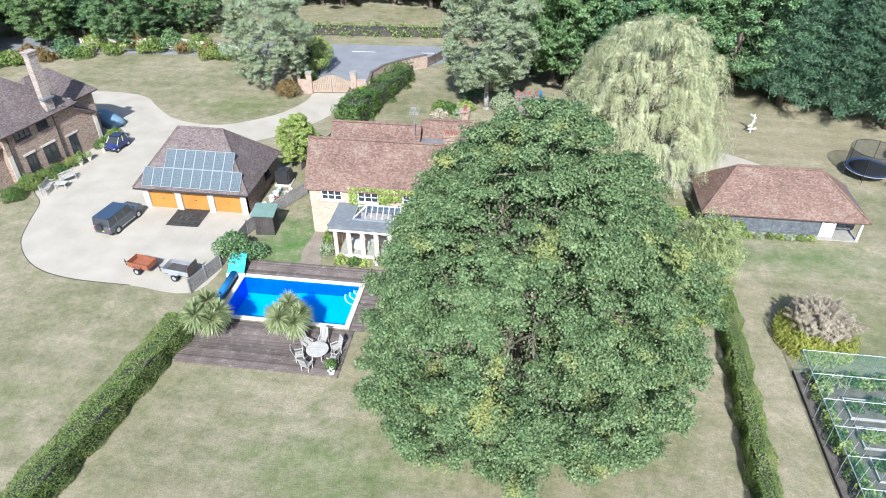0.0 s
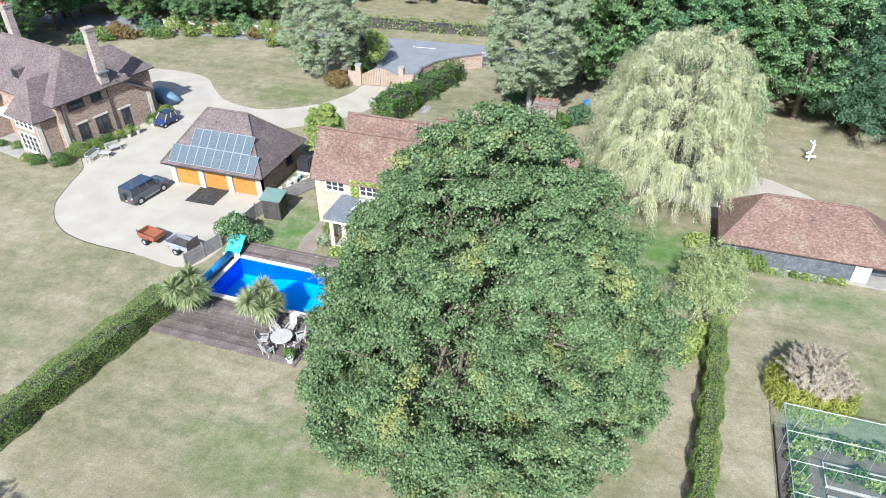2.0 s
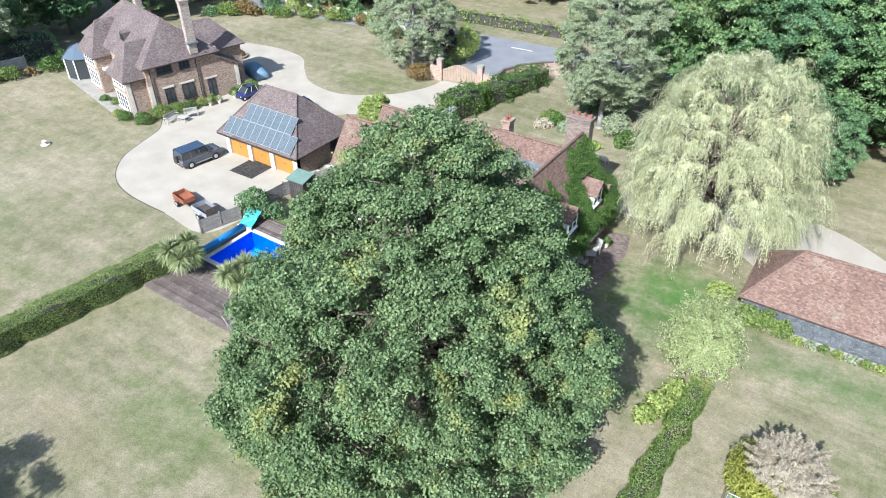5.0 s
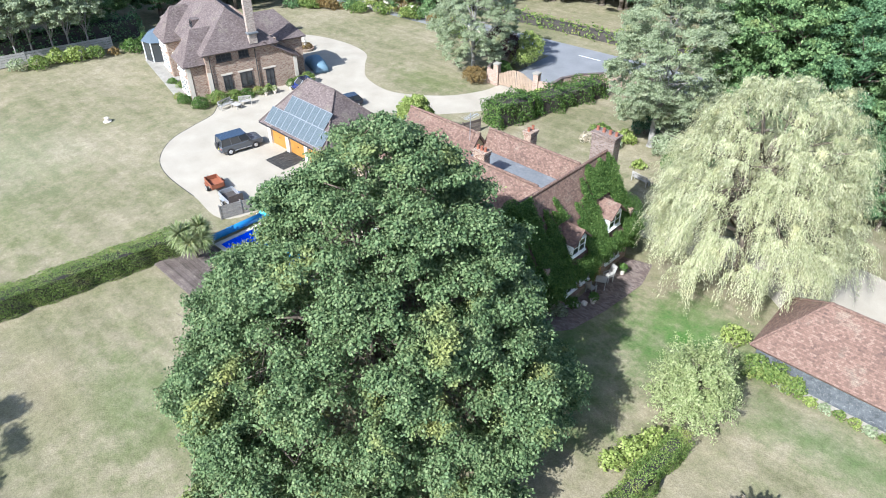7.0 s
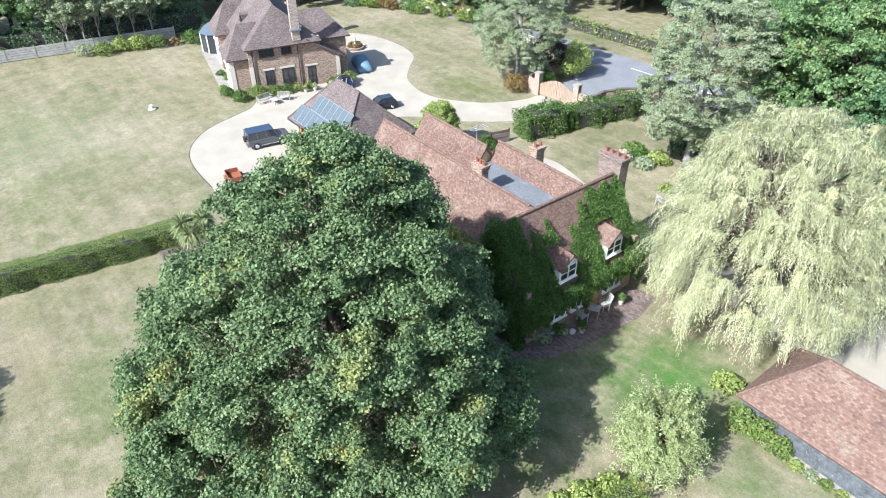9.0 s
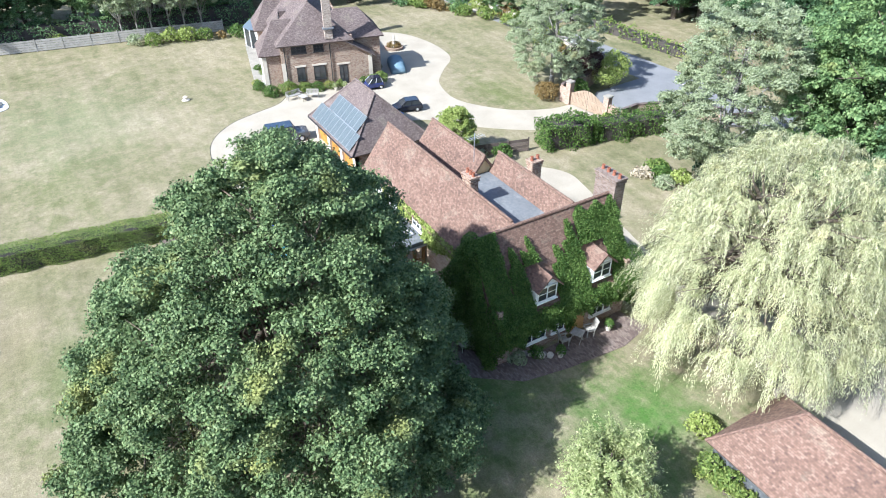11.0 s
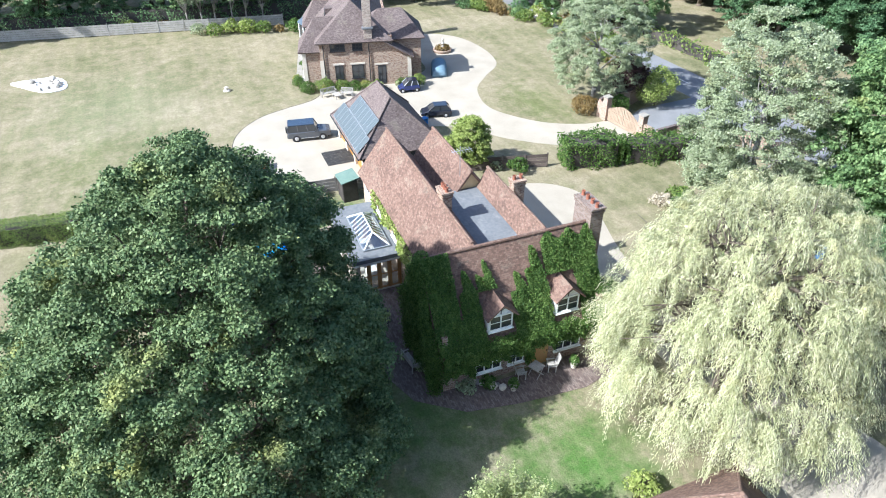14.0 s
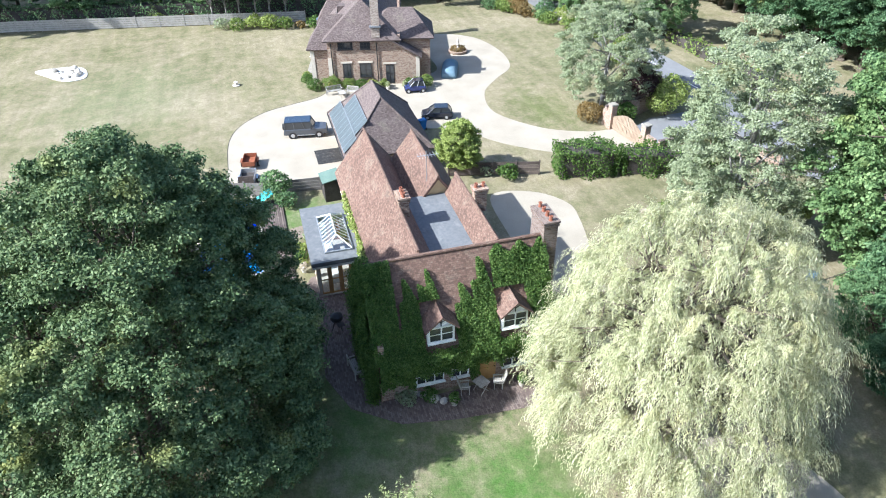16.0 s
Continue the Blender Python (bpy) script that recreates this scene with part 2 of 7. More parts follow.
M_RUST = leafy("russet_leaf", [(0.173, 0.113, 0.041), (0.248, 0.176, 0.068), (0.310, 0.238, 0.107)])
M_PURPLE = leafy("purple_leaf", [(0.037, 0.023, 0.023), (0.068, 0.038, 0.038), (0.099, 0.057, 0.057)])
M_PALM = leafy("palm_leaf", [(0.16, 0.205, 0.075), (0.25, 0.3, 0.13), (0.35, 0.395, 0.2), (0.45, 0.475, 0.29)], patch=(0.373, 0.325, 0.134), patch_at=0.66, patch_scale=1.2)
M_PAMPAS = leafy("pampas_plume", [(0.42, 0.36, 0.26), (0.57, 0.5, 0.385), (0.68, 0.62, 0.51)])
M_PATIO = coursed("brick_paving", [(0.111, 0.081, 0.072), (0.162, 0.123, 0.106), (0.212, 0.170, 0.149)], (0.11, 0.09, 0.08), 0.22, 0.11, mortar=0.01)
M_BLACK = plain("black_frame", (0.03, 0.03, 0.032), 0.45)
M_TYRE = plain("tyre_rubber", (0.025, 0.025, 0.026), 0.8)
M_STEEL = plain("galvanised_steel", (0.55, 0.56, 0.58), 0.4, 0.7)


def glass_material(name, tint, rough=0.05):
    m, nt, b = nodes_of(name, rough)
    b.inputs["Base Color"].default_value = (*tint, 1)
    b.inputs["Specular IOR Level"].default_value = 0.8
    return m


M_GLASS = glass_material("dark_glass", (0.035, 0.04, 0.045))
M_SKYGLASS = glass_material("sky_glass", (0.10, 0.13, 0.16))


# ---- mesh helpers ----
def metre_uv(bm):
    """UVs in metres, upright on every face."""
    uv = bm.loops.layers.uv.verify()
    for f in bm.faces:
        n = f.normal
        t = Vector((1, 0, 0)) if abs(n.z) > 0.98 else Vector((0, 0, 1)).cross(n).normalized()
        s = n.cross(t)
        for l in f.loops:
            l[uv].uv = (l.vert.co.dot(t), l.vert.co.dot(s))


def thing(name, at=(0, 0, 0), turn=0.0, label="", category="", group="", kind=""):
    ob = new(name)
    ob.matrix_basis = pose(*at, 0, 0, turn)
    return tagged(ob, label, category, group, kind)


def part(name, bm, material, parent=None, label="", smooth=False):
    """Links a bmesh as one mesh object under a thing or a part."""
    bmesh.ops.recalc_face_normals(bm, faces=bm.faces)
    bm.normal_update()
    metre_uv(bm)
    me = bpy.data.meshes.new(name)
    bm.to_mesh(me)
    bm.free()
    for m in material if isinstance(material, (list, tuple)) else [material]:
        me.materials.append(m)
    if smooth:
        for p in me.polygons:
            p.use_smooth = True
    ob = new(name, me)
    ob.parent = parent
    return tagged(ob, label)


def box(x0, x1, y0, y1, z0, z1, bm=None, bevel=0.0, m=None):
    bm = bm or bmesh.new()
    r = bmesh.ops.create_cube(bm, size=1.0)
    bmesh.ops.transform(bm, verts=r["verts"], matrix=Matrix.Translation(((x0 + x1) / 2, (y0 + y1) / 2, (z0 + z1) / 2)) @ Matrix.Diagonal((x1 - x0, y1 - y0, z1 - z0, 1)))
    if m is not None:
        bmesh.ops.transform(bm, verts=r["verts"], matrix=m)
    if bevel:
        edges = list({e for v in r["verts"] for e in v.link_edges})
        bmesh.ops.bevel(bm, geom=edges, offset=bevel, segments=2, affect="EDGES")
    return bm


def rod(a, b, r0, r1=None, n=8, bm=None):
    """A tapered rod between two points."""
    bm = bm or bmesh.new()
    a, b = Vector(a), Vector(b)
    d = b - a
    m = Matrix.Translation((a + b) / 2) @ d.to_track_quat("Z", "Y").to_matrix().to_4x4()
    bmesh.ops.create_cone(bm, cap_ends=True, segments=n, radius1=r0, radius2=r0 if r1 is None else r1, depth=d.length, matrix=m)
    return bm


def turned(profile, n=20, bm=None, at=(0, 0, 0)):
    """A turned shape from (radius, height) pairs."""
    bm = bm or bmesh.new()
    rings = []
    for r, z in profile:
        rings.append([bm.verts.new((at[0] + r * math.cos(2 * math.pi * i / n), at[1] + r * math.sin(2 * math.pi * i / n), at[2] + z)) for i in range(n)])
    for a, b in zip(rings, rings[1:]):
        for i in range(n):
            bm.faces.new((a[i], a[(i + 1) % n], b[(i + 1) % n], b[i]))
    bm.faces.new(rings[-1])
    bm.faces.new(rings[0][::-1])
    return bm


def solid(points, faces, thick=0.0, bm=None):
    bm = bm or bmesh.new()
    vs = [bm.verts.new(p) for p in points]
    fs = [bm.faces.new([vs[i] for i in f]) for f in faces]
    if thick:
        bmesh.ops.recalc_face_normals(bm, faces=fs)
        bmesh.ops.solidify(bm, geom=fs, thickness=thick)
    return bm


def slab(outline, z0, z1):
    """A flat slab with any outline."""
    bm = bmesh.new()
    f = bm.faces.new([bm.verts.new((x, y, z0)) for x, y in outline])
    r = bmesh.ops.extrude_face_region(bm, geom=[f])
    bmesh.ops.translate(bm, verts=[v for v in r["geom"] if isinstance(v, bmesh.types.BMVert)], vec=(0, 0, z1 - z0))
    big = [f for f in bm.faces if len(f.verts) > 4]
    bmesh.ops.triangulate(bm, faces=big)
    return bm


def rounded(points, steps=6):
    """A smooth closed outline through the points."""
    out, n = [], len(points)
    for i in range(n):
        a, b, c, d = (np.array(points[(i + k) % n], float) for k in (-1, 0, 1, 2))
        for s in range(steps):
            t = s / steps
            p = 0.5 * (2 * b + (c - a) * t + (2 * a - 5 * b + 4 * c - d) * t * t + (3 * b - a - 3 * c + d) * t ** 3)
            out.append((float(p[0]), float(p[1])))
    return out


def hip_roof(x0, x1, y0, y1, eave, ridge, along="x", hip0=None, hip1=None, over=0.35, thick=0.14):
    """A roof over a rectangle. hip0, hip1: how far the ridge's ends stand in from the ends (0: a gable)."""
    if along == "y":
        bm = hip_roof(y0, y1, x0, x1, eave, ridge, "x", hip0, hip1, over, thick)
        for v in bm.verts:
            v.co.x, v.co.y = v.co.y, v.co.x
        return bm
    half = (y1 - y0) / 2
    hip0, hip1 = half if hip0 is None else hip0, half if hip1 is None else hip1
    drop = over * (ridge - eave) / half
    X0, X1, Y0, Y1, e = x0 - over, x1 + over, y0 - over, y1 + over, eave - drop
    a, b = (x0 + hip0 if hip0 else X0), (x1 - hip1 if hip1 else X1)
    m = (y0 + y1) / 2
    pts = [(X0, Y0, e), (X1, Y0, e), (X1, Y1, e), (X0, Y1, e), (a, m, ridge), (b, m, ridge)]
    faces = [(0, 1, 5, 4), (2, 3, 4, 5)]
    if hip0:
        faces.append((3, 0, 4))
    if hip1:
        faces.append((1, 2, 5))
    return solid(pts, faces, thick)


def ridge_caps(a, b, parent, material, r=0.11):
    """A row of half-round ridge tiles along a ridge or hip."""
    bm = bmesh.new()
    a, b = Vector(a), Vector(b)
    n = max(2, int((b - a).length / 0.4))
    for i in range(n):
        rod(a.lerp(b, i / n), a.lerp(b, (i + 1.04) / n), r, r * 0.86, 8, bm)
    return part("ridge_tiles", bm, material, parent)


# ---- foliage ----
def leaves(name, P, N, size, material, parent=None, aspect=0.62, droop=0.0, spread=0.6, rng=None, label=""):
    """One mesh of small leaves at the points P that face about along N."""
    rng = rng or np.random.default_rng(7)
    n = len(P)
    N = N + rng.normal(0, spread, (n, 3))
    N /= np.linalg.norm(N, axis=1)[:, None] + 1e-9
    T = np.cross(N, rng.normal(0, 1, (n, 3)))
    T[:, 2] -= droop
    T -= N * np.sum(T * N, axis=1)[:, None]
    T /= np.linalg.norm(T, axis=1)[:, None] + 1e-9
    S = np.cross(N, T)
    k = (size * rng.uniform(0.6, 1.35, n))[:, None]
    V = np.stack([P - T * k, P + S * k * aspect + N * k * 0.12, P + T * k, P - S * k * aspect + N * k * 0.12], axis=1).reshape(-1, 3)
    me = bpy.data.meshes.new(name)
    me.vertices.add(4 * n)
    me.vertices.foreach_set("co", V.astype(np.float32).ravel())
    me.loops.add(4 * n)
    me.loops.foreach_set("vertex_index", np.arange(4 * n, dtype=np.int32))
    me.polygons.add(n)
    me.polygons.foreach_set("loop_start", np.arange(0, 4 * n, 4, dtype=np.int32))
    me.update(calc_edges=True)
    me.materials.append(material)
    ob = new(name, me)
    ob.parent = parent
    return tagged(ob, label)


def clump_points(clumps, per, rng, low=-0.55, inner=0.72):
    """Points and outward ways on the shells of round clumps (x, y, z, r), but not deep inside a neighbour."""
    C = np.array(clumps, float)
    counts = np.maximum(8, (per * 4 * math.pi * C[:, 3] ** 2).astype(int))
    idx = np.repeat(np.arange(len(C)), counts)
    D = rng.normal(0, 1, (len(idx), 3))
    D /= np.linalg.norm(D, axis=1)[:, None]
    low_ones = D[:, 2] < low
    D[low_ones, 2] *= -1
    R = C[idx, 3] * rng.uniform(inner, 1.08, len(idx)) * (1 + 0.14 * np.sin(D[:, 0] * 7 + idx) * np.cos(D[:, 1] * 6 + idx * 1.7))
    P = C[idx, :3] + D * R[:, None]
    keep = np.ones(len(P), bool)
    ends = np.cumsum(counts)
    for j, c in enumerate(C):
        part_of = slice(ends[j] - counts[j], ends[j])
        gap = np.linalg.norm(C[:, :3] - c[:3], axis=1)
        for i in np.nonzero((gap < c[3] * 1.1 + C[:, 3] * 0.62) & (gap > 0))[0]:
            keep[part_of] &= np.linalg.norm(P[part_of] - C[i, :3], axis=1) > C[i, 3] * 0.62
    return P[keep], D[keep]


def crown_clumps(centre, radii, n, r, rng, low=-0.5, ragged=0.12):
    """Clumps over an egg-shaped crown, with an uneven outline and gaps."""
    out = []
    for i in range(n):
        z = 1 - (i + 0.5) / n * (1 - low)
        a = i * 2.39996 + rng.uniform(-0.3, 0.3)
        s = math.sqrt(max(0, 1 - z * z))
        k = 1 + rng.normal(0, ragged)
        q = rng.uniform(r[0], r[1])
        k = min(k, 1.12) * (1 - 0.5 * q / max(radii))
        out.append((centre[0] + radii[0] * s * math.cos(a) * k, centre[1] + radii[1] * s * math.sin(a) * k, centre[2] + radii[2] * z * k, q))
    return out


def sprays(boughs, count, q, rng, heart=(0, 0, 0), rise=0.5, reach=(0.7, 1.1)):
    """Small leafy sprays on the outer side of each bough (x, y, z, r), with dark gaps between."""
    out = []
    for x, y, z, r in boughs:
        c = np.array([x, y, z])
        way = c - np.array(heart)
        way /= np.linalg.norm(way) + 1e-9
        for _ in range(max(7, int(count * r * r))):
            d = rng.normal(0, 0.75, 3) + way * 0.9 + np.array([0, 0, rise])
            d /= np.linalg.norm(d)
            out.append((*(c + d * r * rng.uniform(*reach)), rng.uniform(*q)))
    return out


def spray_points(clumps, per, rng, flat=0.62, inner=0.35):
    """Points on the upper shells of flattened sprays, but not deep inside a neighbour."""
    C = np.array(clumps, float)
    counts = np.maximum(8, (per * 4 * math.pi * C[:, 3] ** 2 * rng.uniform(0.7, 1.2, len(C))).astype(int))
    idx = np.repeat(np.arange(len(C)), counts)
    D = rng.normal(0, 1, (len(idx), 3))
    D /= np.linalg.norm(D, axis=1)[:, None]
    under = D[:, 2] < -0.25
    D[under, 2] *= -1
    a = np.arctan2(D[:, 1], D[:, 0])
    lobes = 1 + 0.3 * np.sin(a * 5 + idx * 1.3) * np.cos(D[:, 2] * 4 + idx)
    P = C[idx, :3] + D * (C[idx, 3] * rng.uniform(inner, 1.1, len(idx)) * lobes)[:, None] * np.array([1, 1, flat])
    D = D + np.array([0, 0, 0.35])
    return P, D


def limbs(base, height, radius, ends, rng, forks=2):
    """A tapered trunk, with limbs to the given ends."""
    bm = bmesh.new()
    base = Vector(base)
    steps = 6
    pts = [base + Vector((rng.normal(0, 0.02) * height * i / steps, rng.normal(0, 0.02) * height * i / steps, height * i / steps)) for i in range(steps + 1)]
    rod(base, base + Vector((0, 0, 0.35 * radius * 3)), radius * 1.5, radius, 10, bm)
    for i in range(steps):
        rod(pts[i], pts[i + 1], radius * (1 - 0.75 * i / steps), radius * (1 - 0.75 * (i + 1) / steps), 9, bm)
    for e in ends:
        e = Vector(e)
        k = int(rng.integers(2, steps))
        a = pts[k]
        mid = a.lerp(e, 0.5) + Vector((0, 0, 0.08 * (e - a).length))
        r = radius * 0.34
        rod(a, mid, r, r * 0.6, 7, bm)
        rod(mid, e, r * 0.6, r * 0.15, 6, bm)
        for _ in range(forks):
            f = mid.lerp(e, rng.uniform(0.1, 0.6))
            g = f + Vector(rng.normal(0, 0.25, 3)) * (e - a).length * 0.8
            rod(f, g, r * 0.35, r * 0.08, 5, bm)
    return bm


def tree(name, at, height, radii, trunk, n, clump, per, size, leaf, bark, label, seed, low=-0.4, centre=None, forks=1, group="", aspect=0.62, ragged=0.12, tufts=7):
    """A broad tree: trunk with limbs, and a crown of many leaves."""
    rng = np.random.default_rng(seed)
    t = thing(name, (*at, 0), 0, label, "tree", group)
    cz = centre if centre is not None else height - radii[2]
    clumps = crown_clumps((0, 0, cz), radii, n, clump, rng, low, ragged)
    ends = [c[:3] for c in clumps[:: max(1, n // 14)]]
    part("trunk", limbs((0, 0, -0.1), height * 0.8, trunk, ends, rng, forks), bark, t, smooth=True)
    tips = sprays(clumps, tufts, (0.24 * clump[1], 0.46 * clump[1]), rng, (0, 0, cz - 0.3 * radii[2]))
    P, D = spray_points(tips, per * 0.85, rng)
    inner = [(x * 0.85, y * 0.85, cz + (z - cz) * 0.85, r * 0.75) for x, y, z, r in clumps]
    Pi, Di = clump_points(inner, per * 0.22, rng)
    leaves("crown", np.concatenate([P, Pi]), np.concatenate([D, Di]), size, leaf, t, aspect, rng=rng)
    return t


# ---- ground, drive, road, pool ----
POOL = (-19.3, -10.9, 31.4, 35.5)
def ground_sheet():
    x0, x1, y0, y1 = POOL
    bm = bmesh.new()
    X, Y = [-900, x0 - 0.1, x1 + 0.1, 900], [-900, y0 - 0.1, y1 + 0.1, 900]
    v = [[bm.verts.new((x, y, 0)) for y in Y] for x in X]
    for i in range(3):
        for j in range(3):
            if (i, j) != (1, 1):
                bm.faces.new((v[i][j], v[i + 1][j], v[i + 1][j + 1], v[i][j + 1]))
    return bm


tagged(part("ground", ground_sheet(), M_GRASS), "dry drought-worn lawn with straw and olive patches", "lawn", kind="structure")
DRIVE = [(-22.0, 33.7), (-27.0, 33.6), (-32.0, 33.8), (-35.3, 34.9), (-37.9, 37.3), (-39.2, 40.2), (-40.2, 43.0), (-42.0, 45.0), (-42.8, 48.5), (-43.0, 53.0),
         (-44.0, 57.0), (-49.0, 57.5), (-54.0, 57.8), (-56.5, 60.5), (-54.0, 64.6), (-48.5, 66.2), (-43.0, 65.6), (-39.8, 62.8), (-36.6, 60.3), (-32.2, 59.4),
         (-29.0, 60.7), (-26.2, 63.2), (-24.6, 66.5), (-24.0, 69.8), (-20.2, 70.4), (-20.6, 65.0), (-21.6, 61.8), (-24.6, 58.0), (-28.0, 55.3), (-29.6, 52.5), (-29.6, 48.5), (-25.0, 46.5), (-21.6, 45.0), (-21.3, 40.0)]
tagged(part("drive", slab(rounded(DRIVE), -0.05, 0.02), M_GRAVEL), "pale gravel drive and forecourt between lawns", "drive", kind="structure")
BACK = [(-16.2, 53.8), (-15.8, 57.2), (-13.4, 59.2), (-10.5, 59.0), (-5.0, 57.6), (2.0, 56.6), (9.0, 58.8), (14.0, 60.4), (17.0, 60.2), (20.0, 58.6), (22.4, 56.2), (23.0, 53.0), (20.0, 51.0), (14.5, 51.5), (10.0, 54.0), (2.0, 53.6), (-6.0, 53.4), (-11.0, 53.2)]
tagged(part("rear_drive", slab(rounded(BACK), -0.05, 0.018), M_GRAVEL), "pale gravel yard behind the cottage and outbuilding", "drive", kind="structure")
ROAD = [(-160, 71.0), (-60, 77.8), (-26.0, 80.2), (-25.6, 73.5), (-23.6, 70.0), (-20.0, 70.6), (-17.0, 74.6), (-11.0, 80.6), (60, 85.4), (160, 92.0), (160, 98.0), (60, 91.3), (-15, 86.0), (-60, 83.0), (-160, 76.0)]
tagged(part("road", slab(ROAD, -0.05, 0.014), M_ASPHALT), "grey asphalt lane with a gate apron", "road", kind="structure")
for i in range(9):
    x = -58 + i * 9.0
    m = pose(x, 83.1 + (x + 22) * 0.066 - 0.2, 0, 0, 0, 3.8)
    tagged(part("road_marking", box(-1.5, 1.5, -0.06, 0.06, 0.0, 0.019, m=m), M_WHITE), "white dashed centre line paint on asphalt", "road marking", "lane markings", "structure")
PATIO = [(-7.8, 37.6), (-9.6, 38.6), (-9.6, 40.2), (-6.6, 42.4), (-1.0, 41.6), (0.2, 43.0), (3.0, 43.0), (2.6, 50.4), (4.6, 51.0), (5.2, 48.5), (4.9, 44.5), (4.4, 41.6), (2.6, 39.2), (0.0, 38.2), (-4.0, 38.4)]
tagged(part("patio", slab(PATIO, -0.05, 0.03), M_PATIO), "dark brick paving path round the cottage", "patio", kind="structure")
M_EARTH = mottled("trodden_earth", (0.16, 0.13, 0.10), (0.27, 0.225, 0.18), 0.9, 14.0, 0.95, relief=0.4)
PATH = [(-15.6, 37.2), (-14.6, 37.2), (-14.6, 38.6), (-15.0, 40.4), (-15.3, 42.6), (-16.0, 42.8), (-16.1, 41.0), (-16.2, 39.0)]
tagged(part("garden_path", slab(rounded(PATH, 4), -0.05, 0.022), M_EARTH), "trodden pale earth garden path by the lawn", "path", kind="structure")


def water_material():
    """Clear water: what lies below shows through a thin shine."""
    m, nt, b = nodes_of("pool_water", 0.02)
    n = texture(nt, "Noise", 2.0, place(nt), Detail=3.0)
    clear, gloss, mix, fres = (nt.nodes.new("ShaderNode" + k) for k in ("BsdfTransparent", "BsdfGlossy", "MixShader", "Fresnel"))
    clear.inputs["Color"].default_value = (0.6, 0.92, 1.0, 1)
    gloss.inputs["Roughness"].default_value = 0.03
    fres.inputs["IOR"].default_value = 1.33
    wave = nt.nodes.new("ShaderNodeBump")
    wave.inputs["Strength"].default_value, wave.inputs["Distance"].default_value = 0.1, 0.05
    nt.links.new(n.outputs["Fac"], wave.inputs["Height"])
    nt.links.new(wave.outputs["Normal"], gloss.inputs["Normal"])
    nt.links.new(fres.outputs[0], mix.inputs[0])
    nt.links.new(clear.outputs[0], mix.inputs[1])
    nt.links.new(gloss.outputs[0], mix.inputs[2])
    nt.links.new(mix.outputs[0], nt.nodes["Material Output"].inputs["Surface"])
    return m


def pool():
    x0, x1, y0, y1 = POOL
    t = thing("swimming_pool", (0, 0, 0), 0, "rectangular blue swimming pool with white corner steps, full of water", "pool")
    M_LINER = mottled("blue_pool_liner", (0.002, 0.07, 0.62), (0.004, 0.11, 0.75), 0.5, 4.0, 0.5, relief=0.0)
    M_FLOOR = mottled("pool_floor", (0.02, 0.33, 0.62), (0.03, 0.40, 0.68), 0.4, 3.0, 0.5, relief=0.0)
    w = 0.08
    bm = bmesh.new()
    for a in ((x0 - w, x0, y0 - w, y1 + w), (x1, x1 + w, y0 - w, y1 + w), (x0, x1, y0 - w, y0), (x0, x1, y1, y1 + w)):
        box(*a, -2.3, 0.1, bm)
    part("pool_wall", bm, M_LINER, t, "deep blue liner wall")
    part("pool_floor", solid([(x0, y0, -1.35), (x0 + 2.2, y0, -1.35), (x0 + 4.0, y0, -0.95), (x1, y0, -0.9), (x1, y1, -0.9), (x0 + 4.0, y1, -0.95), (x0 + 2.2, y1, -1.35), (x0, y1, -1.35)],
                             [(0, 1, 6, 7), (1, 2, 5, 6), (2, 3, 4, 5)]), M_FLOOR, t, "pale blue pool floor")
    for a in ((x0 - 0.32, x1 + 0.32, y0 - 0.32, y0 + 0.02), (x0 - 0.32, x1 + 0.32, y1 - 0.02, y1 + 0.32), (x0 - 0.32, x0 + 0.02, y0 + 0.02, y1 - 0.02), (x1 - 0.02, x1 + 0.32, y0 + 0.02, y1 - 0.02)):
        part("coping", box(*a, 0.1, 0.17, bevel=0.015), M_STONE, t, "pale stone coping")
    for i in range(4):
        r = 1.5 - i * 0.33
        bm = bmesh.new()
        n = 12
        for k in range(n):
            a0, a1 = math.pi + math.pi / 2 * k / n, math.pi + math.pi / 2 * (k + 1) / n
            ring = []
            for z in (-1.1, -0.28 - 0.22 * (3 - i)):
                ring += [(x1 + rr * math.cos(a), y1 + rr * math.sin(a), z) for rr, a in ((r - 0.33 if i < 3 else 0.02, a0), (r, a0), (r, a1), (r - 0.33 if i < 3 else 0.02, a1))]
            solid(ring, [(0, 1, 2, 3), (4, 5, 6, 7), (0, 1, 5, 4), (2, 3, 7, 6), (1, 2, 6, 5)], bm=bm)
        part("pool_step", bm, M_FLOOR, t, "rounded corner step")
        bm = bmesh.new()
        for k in range(n):
            a0, a1 = math.pi + math.pi / 2 * k / n, math.pi + math.pi / 2 * (k + 1) / n
            z = -0.27 - 0.22 * (3 - i)
            solid([(x1 + (r - 0.1) * math.cos(a0), y1 + (r - 0.1) * math.sin(a0), z), (x1 + r * math.cos(a0), y1 + r * math.sin(a0), z), (x1 + r * math.cos(a1), y1 + r * math.sin(a1), z), (x1 + (r - 0.1) * math.cos(a1), y1 + (r - 0.1) * math.sin(a1), z)], [(0, 1, 2, 3)], bm=bm)
        part("step_edge", bm, M_WHITE, t, "white step edge")
    water = part("water", solid([(x0, y0, -0.06), (x1, y0, -0.06), (x1, y1, -0.06), (x0, y1, -0.06)], [(0, 1, 2, 3)]), water_material(), t, "clear still water")
    water.visible_shadow = False
    if water.data.polygons[0].normal.z < 0:
        water.data.flip_normals()
    return t


pool()


